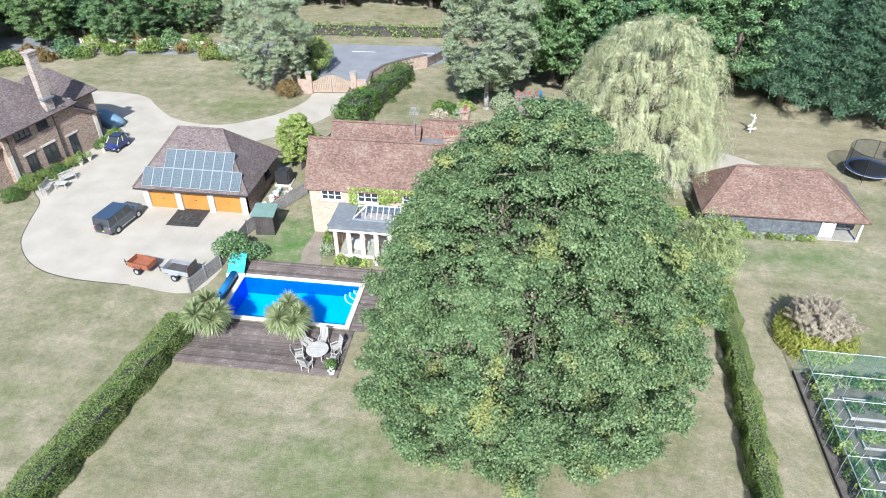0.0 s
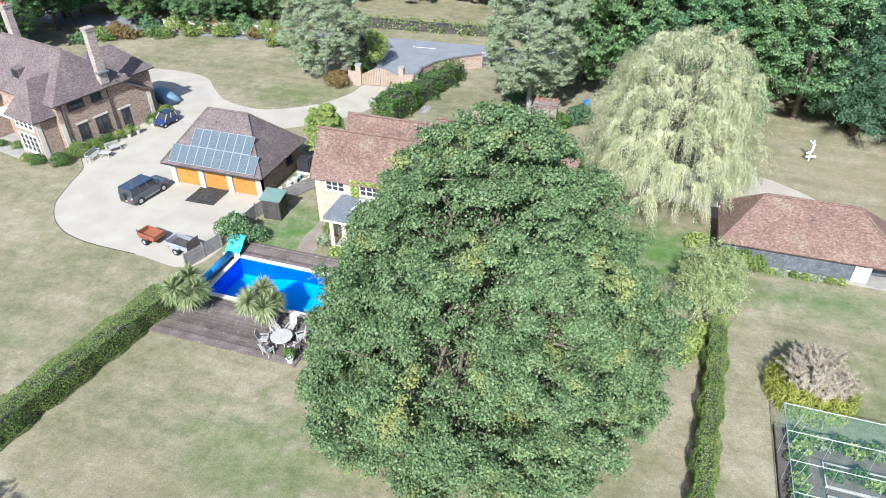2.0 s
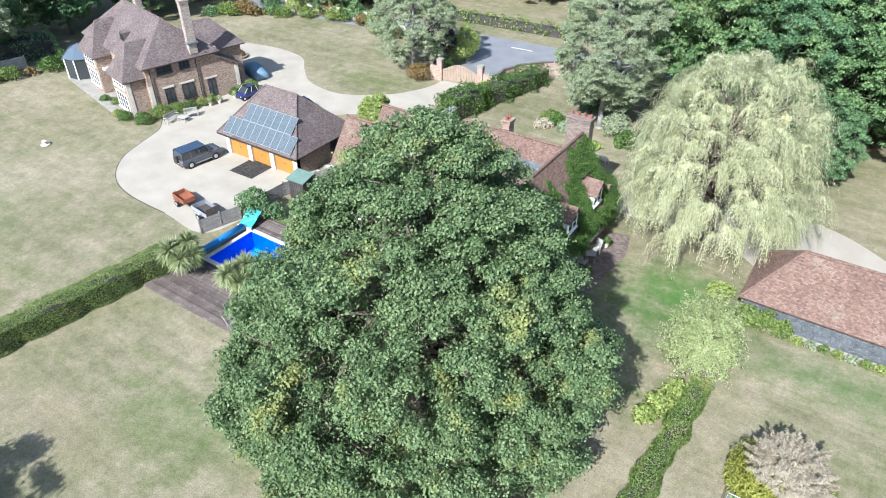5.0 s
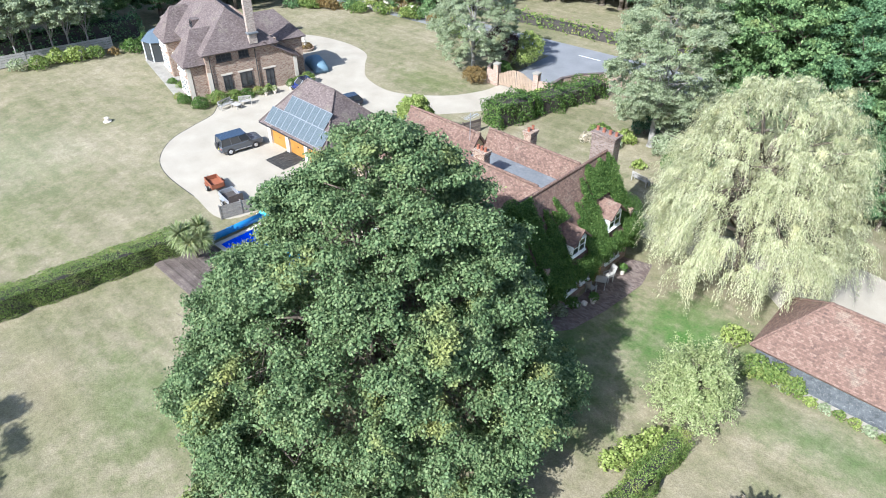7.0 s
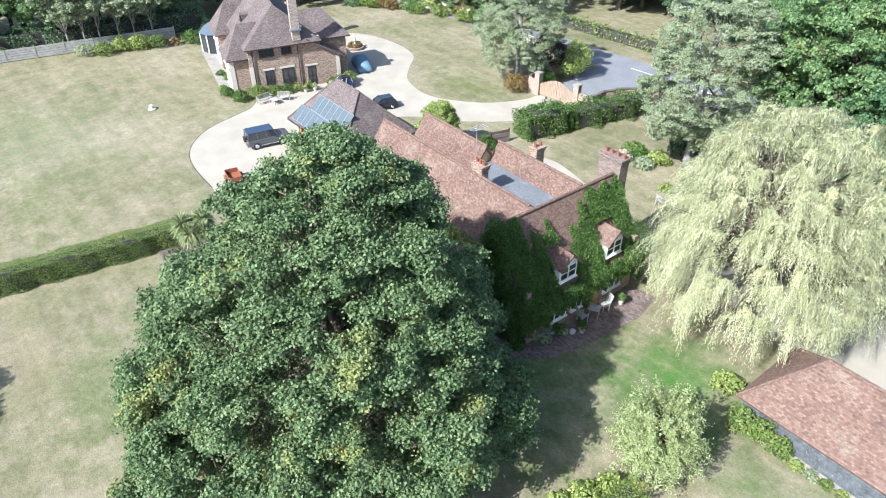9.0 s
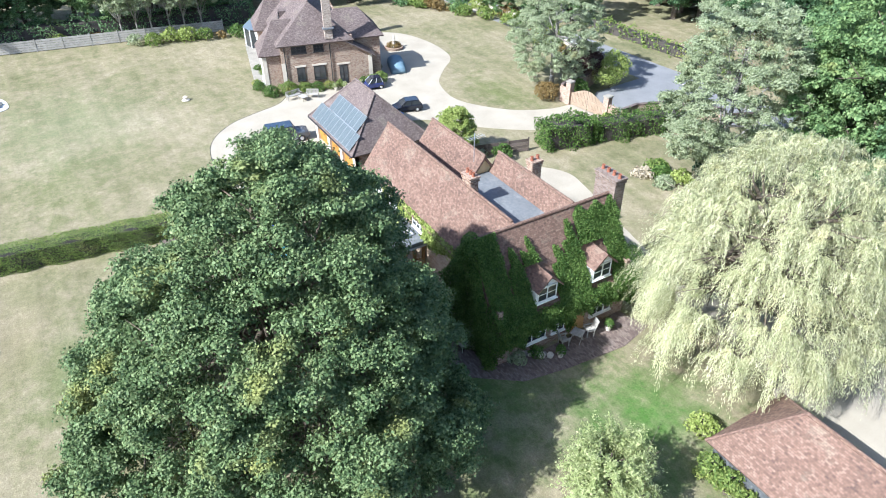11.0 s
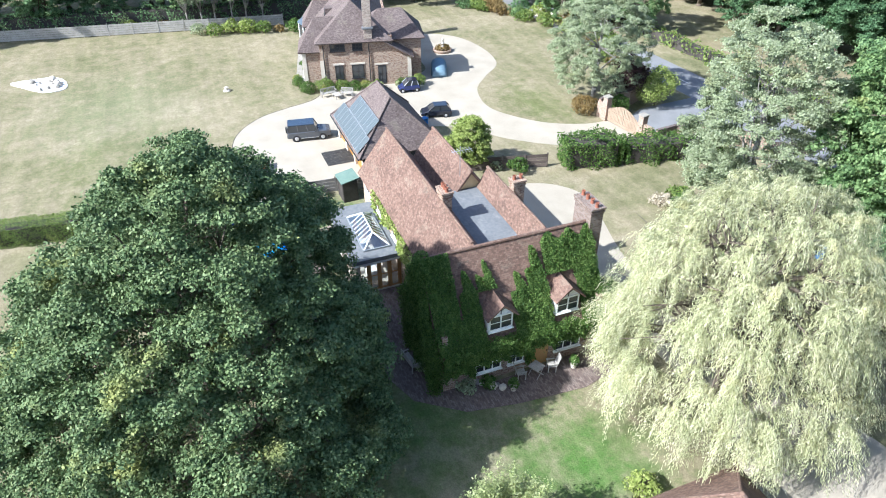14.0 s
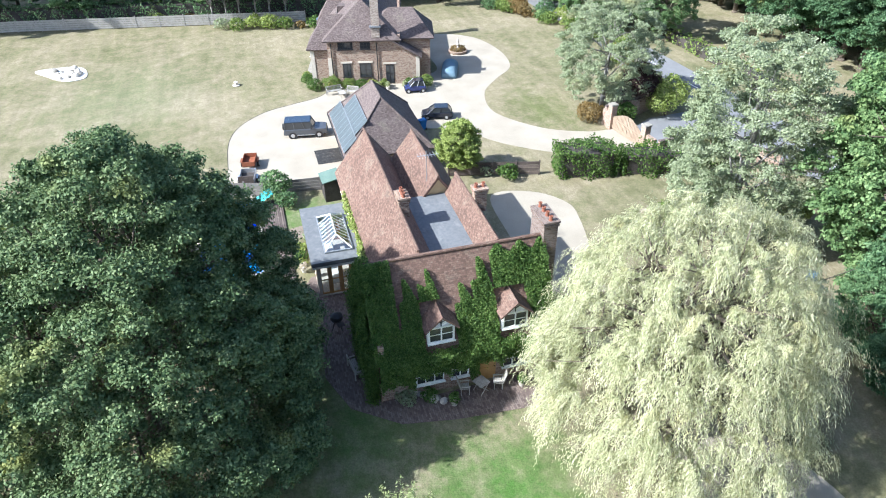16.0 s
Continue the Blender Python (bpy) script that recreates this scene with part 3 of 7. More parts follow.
def deck():
    """Weathered boards round three sides of the pool."""
    t = thing("deck", (0, 0, 0), 0, "weathered grey-brown timber deck round the pool", "deck", kind="structure")
    x0, x1, y0, y1 = POOL
    part("joists", box(-20.5, -10.2, 26.95, 31.0, -0.02, 0.06), M_DARKWOOD, t)
    part("joists", box(-20.3, -9.6, 35.9, 37.6, -0.02, 0.06), M_DARKWOOD, t)
    part("joists", box(x1 + 0.34, -9.6, 31.1, 35.8, -0.02, 0.06), M_DARKWOOD, t)
    shared = {}
    def boards(a, b, c, d, w=0.145):
        n = int((d - c) / w)
        for i in range(n):
            key = (round(a, 2), round(b, 2), i % 3)
            if key not in shared:
                shared[key] = part("plank", box(a, b, 0, w - 0.022, 0.06, 0.1 + 0.006 * (i % 3), bevel=0.004), M_PLANK, t)
                shared[key].location = (0, c + i * w, 0)
            else:
                o = new("plank", shared[key].data)
                o.parent, o.location = t, (0.012 * (i % 5), c + i * w, 0)
    boards(-20.6, -10.2, 26.9, 31.07)
    boards(-20.4, -9.5, 35.85, 37.7)
    boards(x1 + 0.34, -9.5, 31.08, 35.83)
    return t


deck()

edge = rounded(DRIVE)[6:54]
t = thing("drive_edging", (0, 0, 0), 0, "dark low edging between gravel and lawn", "edging", kind="structure")
for (xa, ya), (xb, yb) in zip(edge, edge[1:]):
    part("edging_strip", box(0, math.hypot(xb - xa, yb - ya) + 0.02, -0.03, 0.03, -0.03, 0.03, m=pose(xa, ya, 0, 0, 0, math.degrees(math.atan2(yb - ya, xb - xa)))), M_DARKWOOD, t)
# ---- buildings ----
M_PLINTH = mottled("weathered_plinth", (0.20, 0.185, 0.16), (0.34, 0.32, 0.28), 1.0, 12.0, 0.9)
def window(parent, x, y, z, w, h, turn=0.0, frame_mat=None, panes=2, rows=1, name="window"):
    """A casement window that faces -y before it is turned."""
    t = part(name, box(-w / 2, w / 2, -0.03, 0.06, 0, h), M_GLASS, parent)
    t.matrix_basis = pose(x, y, z, 0, 0, turn)
    f, b = frame_mat or M_WHITE, 0.07
    bm = bmesh.new()
    box(-w / 2 - 0.03, w / 2 + 0.03, -0.07, 0.05, h - b, h + 0.02, bm)
    box(-w / 2 - 0.03, w / 2 + 0.03, -0.07, 0.05, -0.02, b, bm)
    for i in range(panes + 1):
        c = -w / 2 + w * i / panes
        box(c - b / 2, c + b / 2, -0.066, 0.05, b, h - b, bm)
    for j in range(1, rows):
        c = h * j / rows
        box(-w / 2, w / 2, -0.05, 0.05, c - 0.02, c + 0.02, bm)
    part("window_frame", bm, f, t)
    part("window_sill", box(-w / 2 - 0.1, w / 2 + 0.1, -0.16, 0.0, -0.09, -0.02, bevel=0.01), f, t)
    return t


def door(parent, x, y, z, w, h, material, turn=0.0, glazed=False):
    t = part("door", box(-w / 2, w / 2, -0.03, 0.04, 0, h, bevel=0.008), material, parent)
    t.matrix_basis = pose(x, y, z, 0, 0, turn)
    bm = bmesh.new()
    for i in range(2):
        for j in range(2):
            c = -w / 4 + i * w / 2
            box(c - w * 0.19, c + w * 0.19, -0.05, -0.03, h * (0.1 + 0.45 * j), h * (0.47 + 0.45 * j), bm, 0.008)
    part("pane" if glazed else "door_panel", bm, M_GLASS if glazed else material, t)
    part("handle", rod((w * 0.4, -0.09, h * 0.48), (w * 0.4, -0.03, h * 0.48), 0.03), M_BLACK, t)
    return t


def walls(x0, x1, y0, y1, h, material, parent, w=0.3, name="wall"):
    for a in ((x0, x1, y0, y0 + w), (x0, x1, y1 - w, y1), (x0, x0 + w, y0 + w, y1 - w), (x1 - w, x1, y0 + w, y1 - w)):
        part(name, box(*a, 0, h), material, parent)


def chimney(x, y, z0, z1, w, d, pots, material=None, category="", parent=None):
    c = part("chimney", box(x - w / 2, x + w / 2, y - d / 2, y + d / 2, z0, z1, bevel=0.01), material or M_BRICK, parent)
    bm = box(x - w / 2 - 0.06, x + w / 2 + 0.06, y - d / 2 - 0.06, y + d / 2 + 0.06, z1 - 0.3, z1 - 0.18, bevel=0.01)
    box(x - w / 2 - 0.09, x + w / 2 + 0.09, y - d / 2 - 0.09, y + d / 2 + 0.09, z1 - 0.1, z1 + 0.03, bm, 0.01)
    part("chimney_cap", bm, material or M_BRICK, c)
    M_POT = bpy.data.materials.get("clay_pot") or plain("clay_pot", (0.24, 0.095, 0.06), 0.9)
    for i in range(pots):
        k = 0 if pots == 1 else (i / (pots - 1) - 0.5)
        px, py = (x + k * (w - 0.3), y) if w > d else (x, y + k * (d - 0.3))
        part("chimney_pot", turned([(0.13, z1), (0.1, z1 + 0.1), (0.09, z1 + 0.22), (0.115, z1 + 0.25), (0.115, z1 + 0.3), (0.07, z1 + 0.3), (0.07, z1 + 0.2)], 12, at=(px, y if w > d else py, 0)), M_POT, c, "terracotta chimney pot")
    return c


def garage():
    t = thing("garage", (0, 0, 0), 0, "brick triple garage with hipped tile roof and solar panels", "garage")
    x0, x1, y0, y1, E, R = -30.9, -22.1, 43.5, 50.2, 2.55, 5.85
    w = 0.3
    part("wall", box(x0, x1, y1 - w, y1, 0, E), M_BRICK, t)
    part("wall", box(x0, x0 + w, y0, y1 - w, 0, E), M_BRICK, t)
    part("wall", box(x1 - w, x1, y0, y1 - w, 0, E), M_BRICK, t)
    part("lintel", box(x0 + w, x1 - w, y0 + 0.05, y0 + w, 2.2, E), M_DARKWOOD, t)
    for i in range(4):
        c = x0 + 0.25 + (x1 - x0 - 0.5) * i / 3
        part("pier", box(c - 0.25, c + 0.25, y0 - 0.02 - 0.003 * i, y0 + 0.4, 0, 2.35, bevel=0.02), M_STONE, t, "pale brick pier")
    for i in range(3):
        c = x0 + 0.25 + (x1 - x0 - 0.5) * (i + 0.5) / 3
        d = part("garage_door", box(c - 1.16, c + 1.16, y0 + 0.2, y0 + 0.26, 0, 2.2), M_DOORWOOD, t, "orange-stained timber up-and-over door")
        for k in range(14):
            a = c - 1.14 + k * 0.163
            part("door_board", box(a, a + 0.153, y0 + 0.185, y0 + 0.2, 0.05, 2.15), M_DOORWOOD, d)
        part("handle", box(c - 0.06, c + 0.06, y0 + 0.14, y0 + 0.19, 0.9, 0.94), M_BLACK, d)
    roof = part("roof", hip_roof(x0, x1, y0, y1, E, R, "x", 2.5, 2.5, 0.45), M_TILE_DARK, t, "hipped brown clay tile roof")
    m = (y0 + y1) / 2
    ridge_caps((x0 + 2.5, m, R), (x1 - 2.5, m, R), roof, M_TILE_DARK)
    ey = E - 0.45 * (R - E) / (m - y0)
    for cx, rx in ((x0 - 0.45, x0 + 2.5), (x1 + 0.45, x1 - 2.5)):
        for cy in (y0 - 0.45, y1 + 0.45):
            ridge_caps((cx, cy, ey + 0.02), (rx, m, R), roof, M_TILE_DARK, 0.09)
    part("gutter", rod((x0 - 0.4, y0 - 0.5, ey - 0.06), (x1 + 0.4, y0 - 0.5, ey - 0.06), 0.06), M_BLACK, t)
    # solar panels: ten in the lower row, seven in the upper
    slope = math.atan2(R - E, m - y0)
    M_CELL = solar_material()
    frame0 = Matrix.Translation((x0 + 0.35, y0 - 0.3, E - 0.3 * math.tan(slope) + 0.02)) @ Matrix.Rotation(slope, 4, "X")
    base_panel = None
    for row, start, count in ((0, 0, 10), (1, 2, 7)):
        for i in range(count):
            if base_panel is None:
                base_panel = part("solar_panel", box(0.015, 0.80, 0.015, 1.56, 0.09, 0.125), M_CELL, t, "blue solar panel in a silver frame")
                bm = bmesh.new()
                for a in ((0, 0.815, 0, 0.035), (0, 0.815, 1.54, 1.575), (0, 0.03, 0.035, 1.54), (0.785, 0.815, 0.035, 1.54)):
                    box(*a, 0.085, 0.137, bm)
                part("panel_frame", bm, M_FRAMEGREY, base_panel)
                base_panel.matrix_basis = frame0
                continue
            copy_thing(base_panel, frame0 @ Matrix.Translation(((start + i) * 0.822, row * 1.6, 0)))
    # side windows and stored things are separate
    window(t, x1 + 0.0, y0 + 4.6, 1.0, 0.9, 1.0, 90, M_DARKWOOD)
    return t


M_FRAMEGREY = plain("panel_frame_metal", (0.26, 0.28, 0.30), 0.5, 0.3)


def solar_material():
    m, nt, b = nodes_of("solar_cells", 0.3)
    b.inputs["Specular IOR Level"].default_value = 0.35
    uv = where(nt, "UV")
    t = texture(nt, "Brick", 1.0, uv)
    t.offset = 0.0
    t.inputs["Brick Width"].default_value = t.inputs["Row Height"].default_value = 0.13
    t.inputs["Mortar Size"].default_value = 0.006
    t.inputs["Color1"].default_value, t.inputs["Color2"].default_value, t.inputs["Mortar"].default_value = (0.065, 0.085, 0.095, 1), (0.09, 0.11, 0.12, 1), (0.17, 0.19, 0.2, 1)
    nt.links.new(t.outputs["Color"], b.inputs["Base Color"])
    return m


garage()


def gable(x, y0, y1, z0, z1, along="y", w=0.25):
    """A triangular wall above eaves level, across y at x (or across x at y)."""
    m = (y0 + y1) / 2
    pts = [(x, y0, z0), (x, y1, z0), (x, m, z1), (x + w, y0, z0), (x + w, y1, z0), (x + w, m, z1)]
    if along == "x":
        pts = [(b, a, c) for a, b, c in pts]
    return solid(pts, [(0, 1, 2), (3, 4, 5), (0, 1, 4, 3), (1, 2, 5, 4), (2, 0, 3, 5)])


M_STACK = coursed("old_stack_brick", [(0.13, 0.09, 0.075), (0.19, 0.135, 0.11), (0.25, 0.19, 0.16)], (0.22, 0.2, 0.18), 0.225, 0.075, mortar=0.01)


M_BUFF = coursed("buff_brick", [(0.36, 0.25, 0.18), (0.43, 0.32, 0.235), (0.49, 0.385, 0.29)], (0.45, 0.39, 0.32), 0.225, 0.075, mortar=0.008)


def cottage():
    t = thing("cottage", (0, 0, 0), 0, "old brick cottage with mossy red tile roofs, clad in green creeper", "house")
    E = 4.35
    # long wing
    ax0, ax1, ay0, ay1, R = -16.1, -0.6, 41.9, 46.1, 7.1
    # rear parallel range
    bx0, bx1, by0, by1 = -15.3, -8.6, 46.1, 49.0
    # east range under ridge three, with flat roof between
    cx0, cx1, cy0, cy1 = -8.3, -0.7, 46.9, 50.0
    # front range, whose ridge runs across
    fx0, fx1, fy0, fy1 = -2.8, 2.6, 40.9, 50.6
    FE, FR = 3.0, 7.35
    part("wall", box(ax0, fx0, ay0, ay0 + 0.3, 0, E), M_BUFF, t, "pale buff brick wall")
    part("wall", box(ax0, ax0 + 0.3, ay0 + 0.3, by1, 0, E), M_BRICK, t)
    part("wall", box(ax0 + 0.3, bx1, by1 - 0.3, by1, 0, E), M_BRICK, t)
    part("wall", box(bx1 - 0.3, bx1, by1, cy1, 0, E), M_BRICK, t)
    part("wall", box(bx1, fx0, cy1 - 0.3, cy1, 0, E), M_BRICK, t)
    part("wall", box(fx0, fx1, fy0, fy0 + 0.3, 0, FE + 1.0), M_BRICK, t)
    part("wall", box(fx0, fx1, fy1 - 0.3, fy1, 0, FE + 1.0), M_BRICK, t)
    part("wall", box(fx1 - 0.3, fx1, fy0 + 0.3, fy1 - 0.3, 0, FE), M_BRICK, t)
    roof = part("roof", hip_roof(ax0, ax1, ay0, ay1, E, R, "x", 0, 0, 0.3), M_TILE, t, "mossy red clay tile roof")
    m = (ay0 + ay1) / 2
    ridge_caps((ax0 - 0.3, m, R), (fx0 + 2.0, m, R), roof, M_TILE)
    part("gable_wall", gable(ax0 + 0.02, ay0 + 0.05, ay1 - 0.05, E, R - 0.2), M_BRICK, t)
    roof = part("roof", hip_roof(bx0, bx1, by0 - 0.6, by1, E + 0.4, R - 0.1, "x", 0, 0, 0.2), M_TILE, t, "red clay tile roof of the rear range")
    m = (by0 - 0.6 + by1) / 2
    ridge_caps((bx0 - 0.2, m, R - 0.1), (bx1 + 0.2, m, R - 0.1), roof, M_TILE)
    M_CREAM = plain("cream_render", (0.62, 0.50, 0.28), 0.8)
    part("gable_wall", gable(bx1 - 0.3, by0 - 0.5, by1 - 0.1, E + 0.4, R - 0.3), M_CREAM, t, "cream rendered gable")
    part("gable_wall", gable(bx0, by0 - 0.5, by1 - 0.1, E + 0.4, R - 0.3), M_BRICK, t)
    roof = part("roof", hip_roof(cx0, cx1, cy0, cy1, E, R - 0.1, "x", 0, 0, 0.25), M_TILE, t, "red clay tile roof of the yard range")
    m = (cy0 + cy1) / 2
    ridge_caps((cx0 - 0.25, m, R - 0.1), (cx1, m, R - 0.1), roof, M_TILE)
    part("gable_wall", gable(cx0, cy0 + 0.05, cy1 - 0.05, E, R - 0.3), M_BRICK, t)
    part("flat_roof", box(bx1 + 0.02, fx0 + 2.0, ay0 + 2.4, cy0 + 1.2, E + 1.2, E + 1.32), M_LEAD, t, "grey flat roof between the ranges")
    part("parapet", box(bx1 - 0.02, bx1 + 0.22, ay0 + 3.4, cy0 + 0.4, E, E + 1.2), M_BRICK, t)
    roof = part("roof", hip_roof(fx0, fx1, fy0, fy1, FE, FR, "y", 0, 0, 0.2), M_TILE, t, "steep red tile roof half hidden by creeper")
    m = (fx0 + fx1) / 2
    ridge_caps((m, fy0 - 0.2, FR), (m, fy1 + 0.2, FR), roof, M_TILE)
    for y in (fy0 + 0.02, fy1 - 0.27):
        part("gable_wall", gable(y, fx0 + 0.05, fx1 - 0.05, FE, FR - 0.25, "x"), M_BRICK, t)
    chimney(-5.7, 44.3, 6.4, 7.75, 0.95, 0.6, 3, parent=t)
    chimney(-5.2, 48.9, 6.2, 7.75, 0.6, 0.75, 2, parent=t)
    chimney(-0.5, 51.05, 0.0, 8.35, 1.75, 0.8, 4, M_STACK, parent=t)
    # windows of the pool side
    for x in (-14.4, -11.6, -8.2):
        window(t, x, ay0, 3.05, 1.5, 0.85, 0, M_WHITE, 3, 2)
    # front: dormers and ground-floor windows (they look east)
    for y in (44.3, 48.4):
        d = part("dormer", box(1.2, 2.45, y - 0.75, y + 0.75, 3.4, 4.62), M_WHITE, t, "white gabled dormer with dark timber braces")
        part("dormer_roof", hip_roof(0.0, 2.62, y - 0.78, y + 0.78, 4.62, 5.35, "x", 0, 0, 0.16, 0.09), M_TILE, d)
        part("dormer_gable", gable(2.28, y - 0.74, y + 0.74, 4.6, 5.25, w=0.16), M_WHITE, d)
        bm = bmesh.new()
        rod((2.47, y, 4.5), (2.47, y, 5.2), 0.035, n=4, bm=bm)
        rod((2.47, y, 4.75), (2.47, y - 0.35, 4.95), 0.03, n=4, bm=bm)
        rod((2.47, y, 4.75), (2.47, y + 0.35, 4.95), 0.03, n=4, bm=bm)
        part("brace", bm, M_BLACK, d)
        window(d, 2.46, y, 3.5, 1.3, 1.0, 90, M_WHITE, 2, 2)
    for y, w in ((43.6, 1.5), (45.3, 0.9), (48.6, 1.6)):
        window(t, fx1 + 0.01, y, 0.75, w, 1.15, 90, M_WHITE, 2 if w < 1.4 else 3, 2)
    door(t, fx1 + 0.01, 46.9, 0.05, 0.95, 2.0, M_OAKWOOD, 90)
    window(t, -1.0, fy0 - 0.0, 0.9, 1.2, 1.2, 0, M_WHITE, 2, 2)
    bm = rod((-8.8, 46.6, 6.6), (-8.8, 46.6, 8.7), 0.025)
    rod((-8.8, 46.0, 8.4), (-8.8, 47.4, 8.4), 0.02, bm=bm)
    for k in range(7):
        rod((-9.15, 46.1 + 0.2 * k, 8.4), (-8.45, 46.1 + 0.2 * k, 8.4), 0.012, n=5, bm=bm)
    part("aerial", bm, M_STEEL, t, "television aerial on a pole")
    return t


cottage()


M_SILVEROAK = mottled("sun_bleached_oak", (0.40, 0.34, 0.27), (0.54, 0.48, 0.40), 1.0, 16.0, 0.7)


def clear_glass():
    """Clear panes with a thin shine of sky."""
    m, nt, b = nodes_of("clear_pane", 0.03)
    clear, gloss, mix, fres = (nt.nodes.new("ShaderNode" + k) for k in ("BsdfTransparent", "BsdfGlossy", "MixShader", "Fresnel"))
    clear.inputs["Color"].default_value = (0.8, 0.88, 0.92, 1)
    gloss.inputs["Roughness"].default_value = 0.04
    fres.inputs["IOR"].default_value = 3.8  # two faces of a pane together
    flip = nt.nodes.new("ShaderNodeMath")
    flip.operation = "MINIMUM"
    flip.inputs[1].default_value = 0.6
    nt.links.new(fres.outputs[0], flip.inputs[0])
    nt.links.new(flip.outputs[0], mix.inputs[0])
    nt.links.new(clear.outputs[0], mix.inputs[1])
    nt.links.new(gloss.outputs[0], mix.inputs[2])
    nt.links.new(mix.outputs[0], nt.nodes["Material Output"].inputs["Surface"])
    return m


M_PANE = clear_glass()


def frame_bars(a, b, c, d, z0, z1, cross=0, w=0.07):
    """A glazed door's frame, with cross bars."""
    bm = bmesh.new()
    for e in ((a, a + w, z0, z1), (b - w, b, z0, z1), (a + w, b - w, z0, z0 + 1.6 * w), (a + w, b - w, z1 - w, z1)):
        box(e[0], e[1], c, d, e[2], e[3], bm)
    for i in range(cross):
        z = z0 + (z1 - z0) * (i + 1) / (cross + 1)
        box(a + w, b - w, c, d, z - 0.025, z + 0.025, bm)
    return bm


def garden_room():
    t = thing("garden_room", (0, 0, 0), 0, "oak-framed garden room with flat roof and glass roof lantern", "garden room")
    x0, x1, y0, y1, H = -13.6, -7.3, 38.9, 41.88, 2.6
    part("plinth", box(x0, x1, y0, y1, 0, 0.12), M_STONE, t)
    la, lb, lc, ld = x0 + 1.4, x1 - 0.7, y0 + 0.75, y1 - 0.55
    bm = bmesh.new()
    for e in ((x0 - 0.25, x1 + 0.25, y0 - 0.3, lc), (x0 - 0.25, x1 + 0.25, ld, y1), (x0 - 0.25, la, lc, ld), (lb, x1 + 0.25, lc, ld)):
        box(*e, H, H + 0.28, bm)
    bmesh.ops.remove_doubles(bm, verts=bm.verts, dist=0.001)
    part("flat_roof", bm, M_LEAD, t, "grey flat roof round the lantern")
    for e in ((x0 - 0.2, x1 + 0.2, y0 - 0.25, y0 + 0.2), (x0 - 0.2, x0 + 0.2, y0 + 0.2, y1 - 0.01), (x1 - 0.2, x1 + 0.2, y0 + 0.2, y1 - 0.01)):
        part("fascia", box(*e, H - 0.2, H - 0.002), M_WHITE, t)
    for i in range(7):
        c = x0 + 0.1 + (x1 - x0 - 0.2) * i / 6
        part("post", box(c - 0.1, c + 0.1, y0, y0 + 0.2, 0.12, H - 0.2, bevel=0.015), M_SILVEROAK, t)
        if i < 6:
            n = x0 + 0.1 + (x1 - x0 - 0.2) * (i + 1) / 6
            part("door_leaf", frame_bars(c + 0.1, n - 0.1, y0 + 0.07, y0 + 0.13, 0.12, H - 0.2), M_SILVEROAK, t, "pale oak glazed door frame")
            pane = part("pane", solid([(c + 0.17, y0 + 0.1, 0.2), (n - 0.17, y0 + 0.1, 0.2), (n - 0.17, y0 + 0.1, H - 0.27), (c + 0.17, y0 + 0.1, H - 0.27)], [(0, 1, 2, 3)]), M_PANE, t)
            pane.visible_shadow = False
    for xx in (x0, x1 - 0.2):
        for i in range(1, 5):
            c = y0 + 0.1 + (y1 - y0 - 0.2) * i / 4
            part("post", box(xx, xx + 0.2, c - 0.07, c + 0.07, 0.12, H - 0.2, bevel=0.015), M_OAKWOOD, t)
            leaf = frame_bars(c - 0.63, c - 0.07, xx + 0.07, xx + 0.13, 0.12, H - 0.2, 1)
            for v in leaf.verts:
                v.co.x, v.co.y = v.co.y, v.co.x
            part("door_leaf", leaf, M_OAKWOOD, t, "golden oak glazed door frame")
            pane = part("pane", solid([(xx + 0.1, c - 0.56, 0.2), (xx + 0.1, c - 0.14, 0.2), (xx + 0.1, c - 0.14, H - 0.27), (xx + 0.1, c - 0.56, H - 0.27)], [(0, 1, 2, 3)]), M_PANE, t)
            pane.visible_shadow = False
    for k, (tx, ty) in enumerate(((x0 + 1.6, y0 + 1.2), (x1 - 1.7, y0 + 1.4))):
        part("cushioned_seat", box(tx - 0.7, tx + 0.7, ty - 0.4, ty + 0.4, 0.12, 0.6, bevel=0.08), M_WHITE, t, "white seat inside the garden room")
    a0, a1, b0, b1, z, top = x0 + 1.4, x1 - 0.7, y0 + 0.75, y1 - 0.55, H + 0.28, H + 1.05
    for e in ((a0 - 0.08, a1 + 0.08, b0 - 0.08, b0), (a0 - 0.08, a1 + 0.08, b1, b1 + 0.08), (a0 - 0.08, a0, b0, b1), (a1, a1 + 0.08, b0, b1)):
        part("lantern_kerb", box(*e, z + 0.002, z + 0.12), M_FRAMEGREY, t)
    m = (b0 + b1) / 2
    L = part("roof_lantern", solid([(a0, b0, z + 0.12), (a1, b0, z + 0.12), (a1, b1, z + 0.12), (a0, b1, z + 0.12), (a0 + 0.85, m, top), (a1 - 0.85, m, top)], [(0, 1, 5, 4), (2, 3, 4, 5), (3, 0, 4), (1, 2, 5)]), M_PANE, t, "hipped glass roof lantern with pale bars")
    L.visible_shadow = False
    bm = bmesh.new()
    for i in range(7):
        x = a0 + 0.85 + (a1 - a0 - 1.7) * i / 6
        rod((x, b0, z + 0.14), (x, m, top + 0.01), 0.026, n=4, bm=bm)
        rod((x, b1, z + 0.14), (x, m, top + 0.01), 0.026, n=4, bm=bm)
    rod((a0 + 0.85, m, top + 0.01), (a1 - 0.85, m, top + 0.01), 0.045, n=5, bm=bm)
    part("glazing_bars", bm, M_WHITE, L)
    bm = bmesh.new()
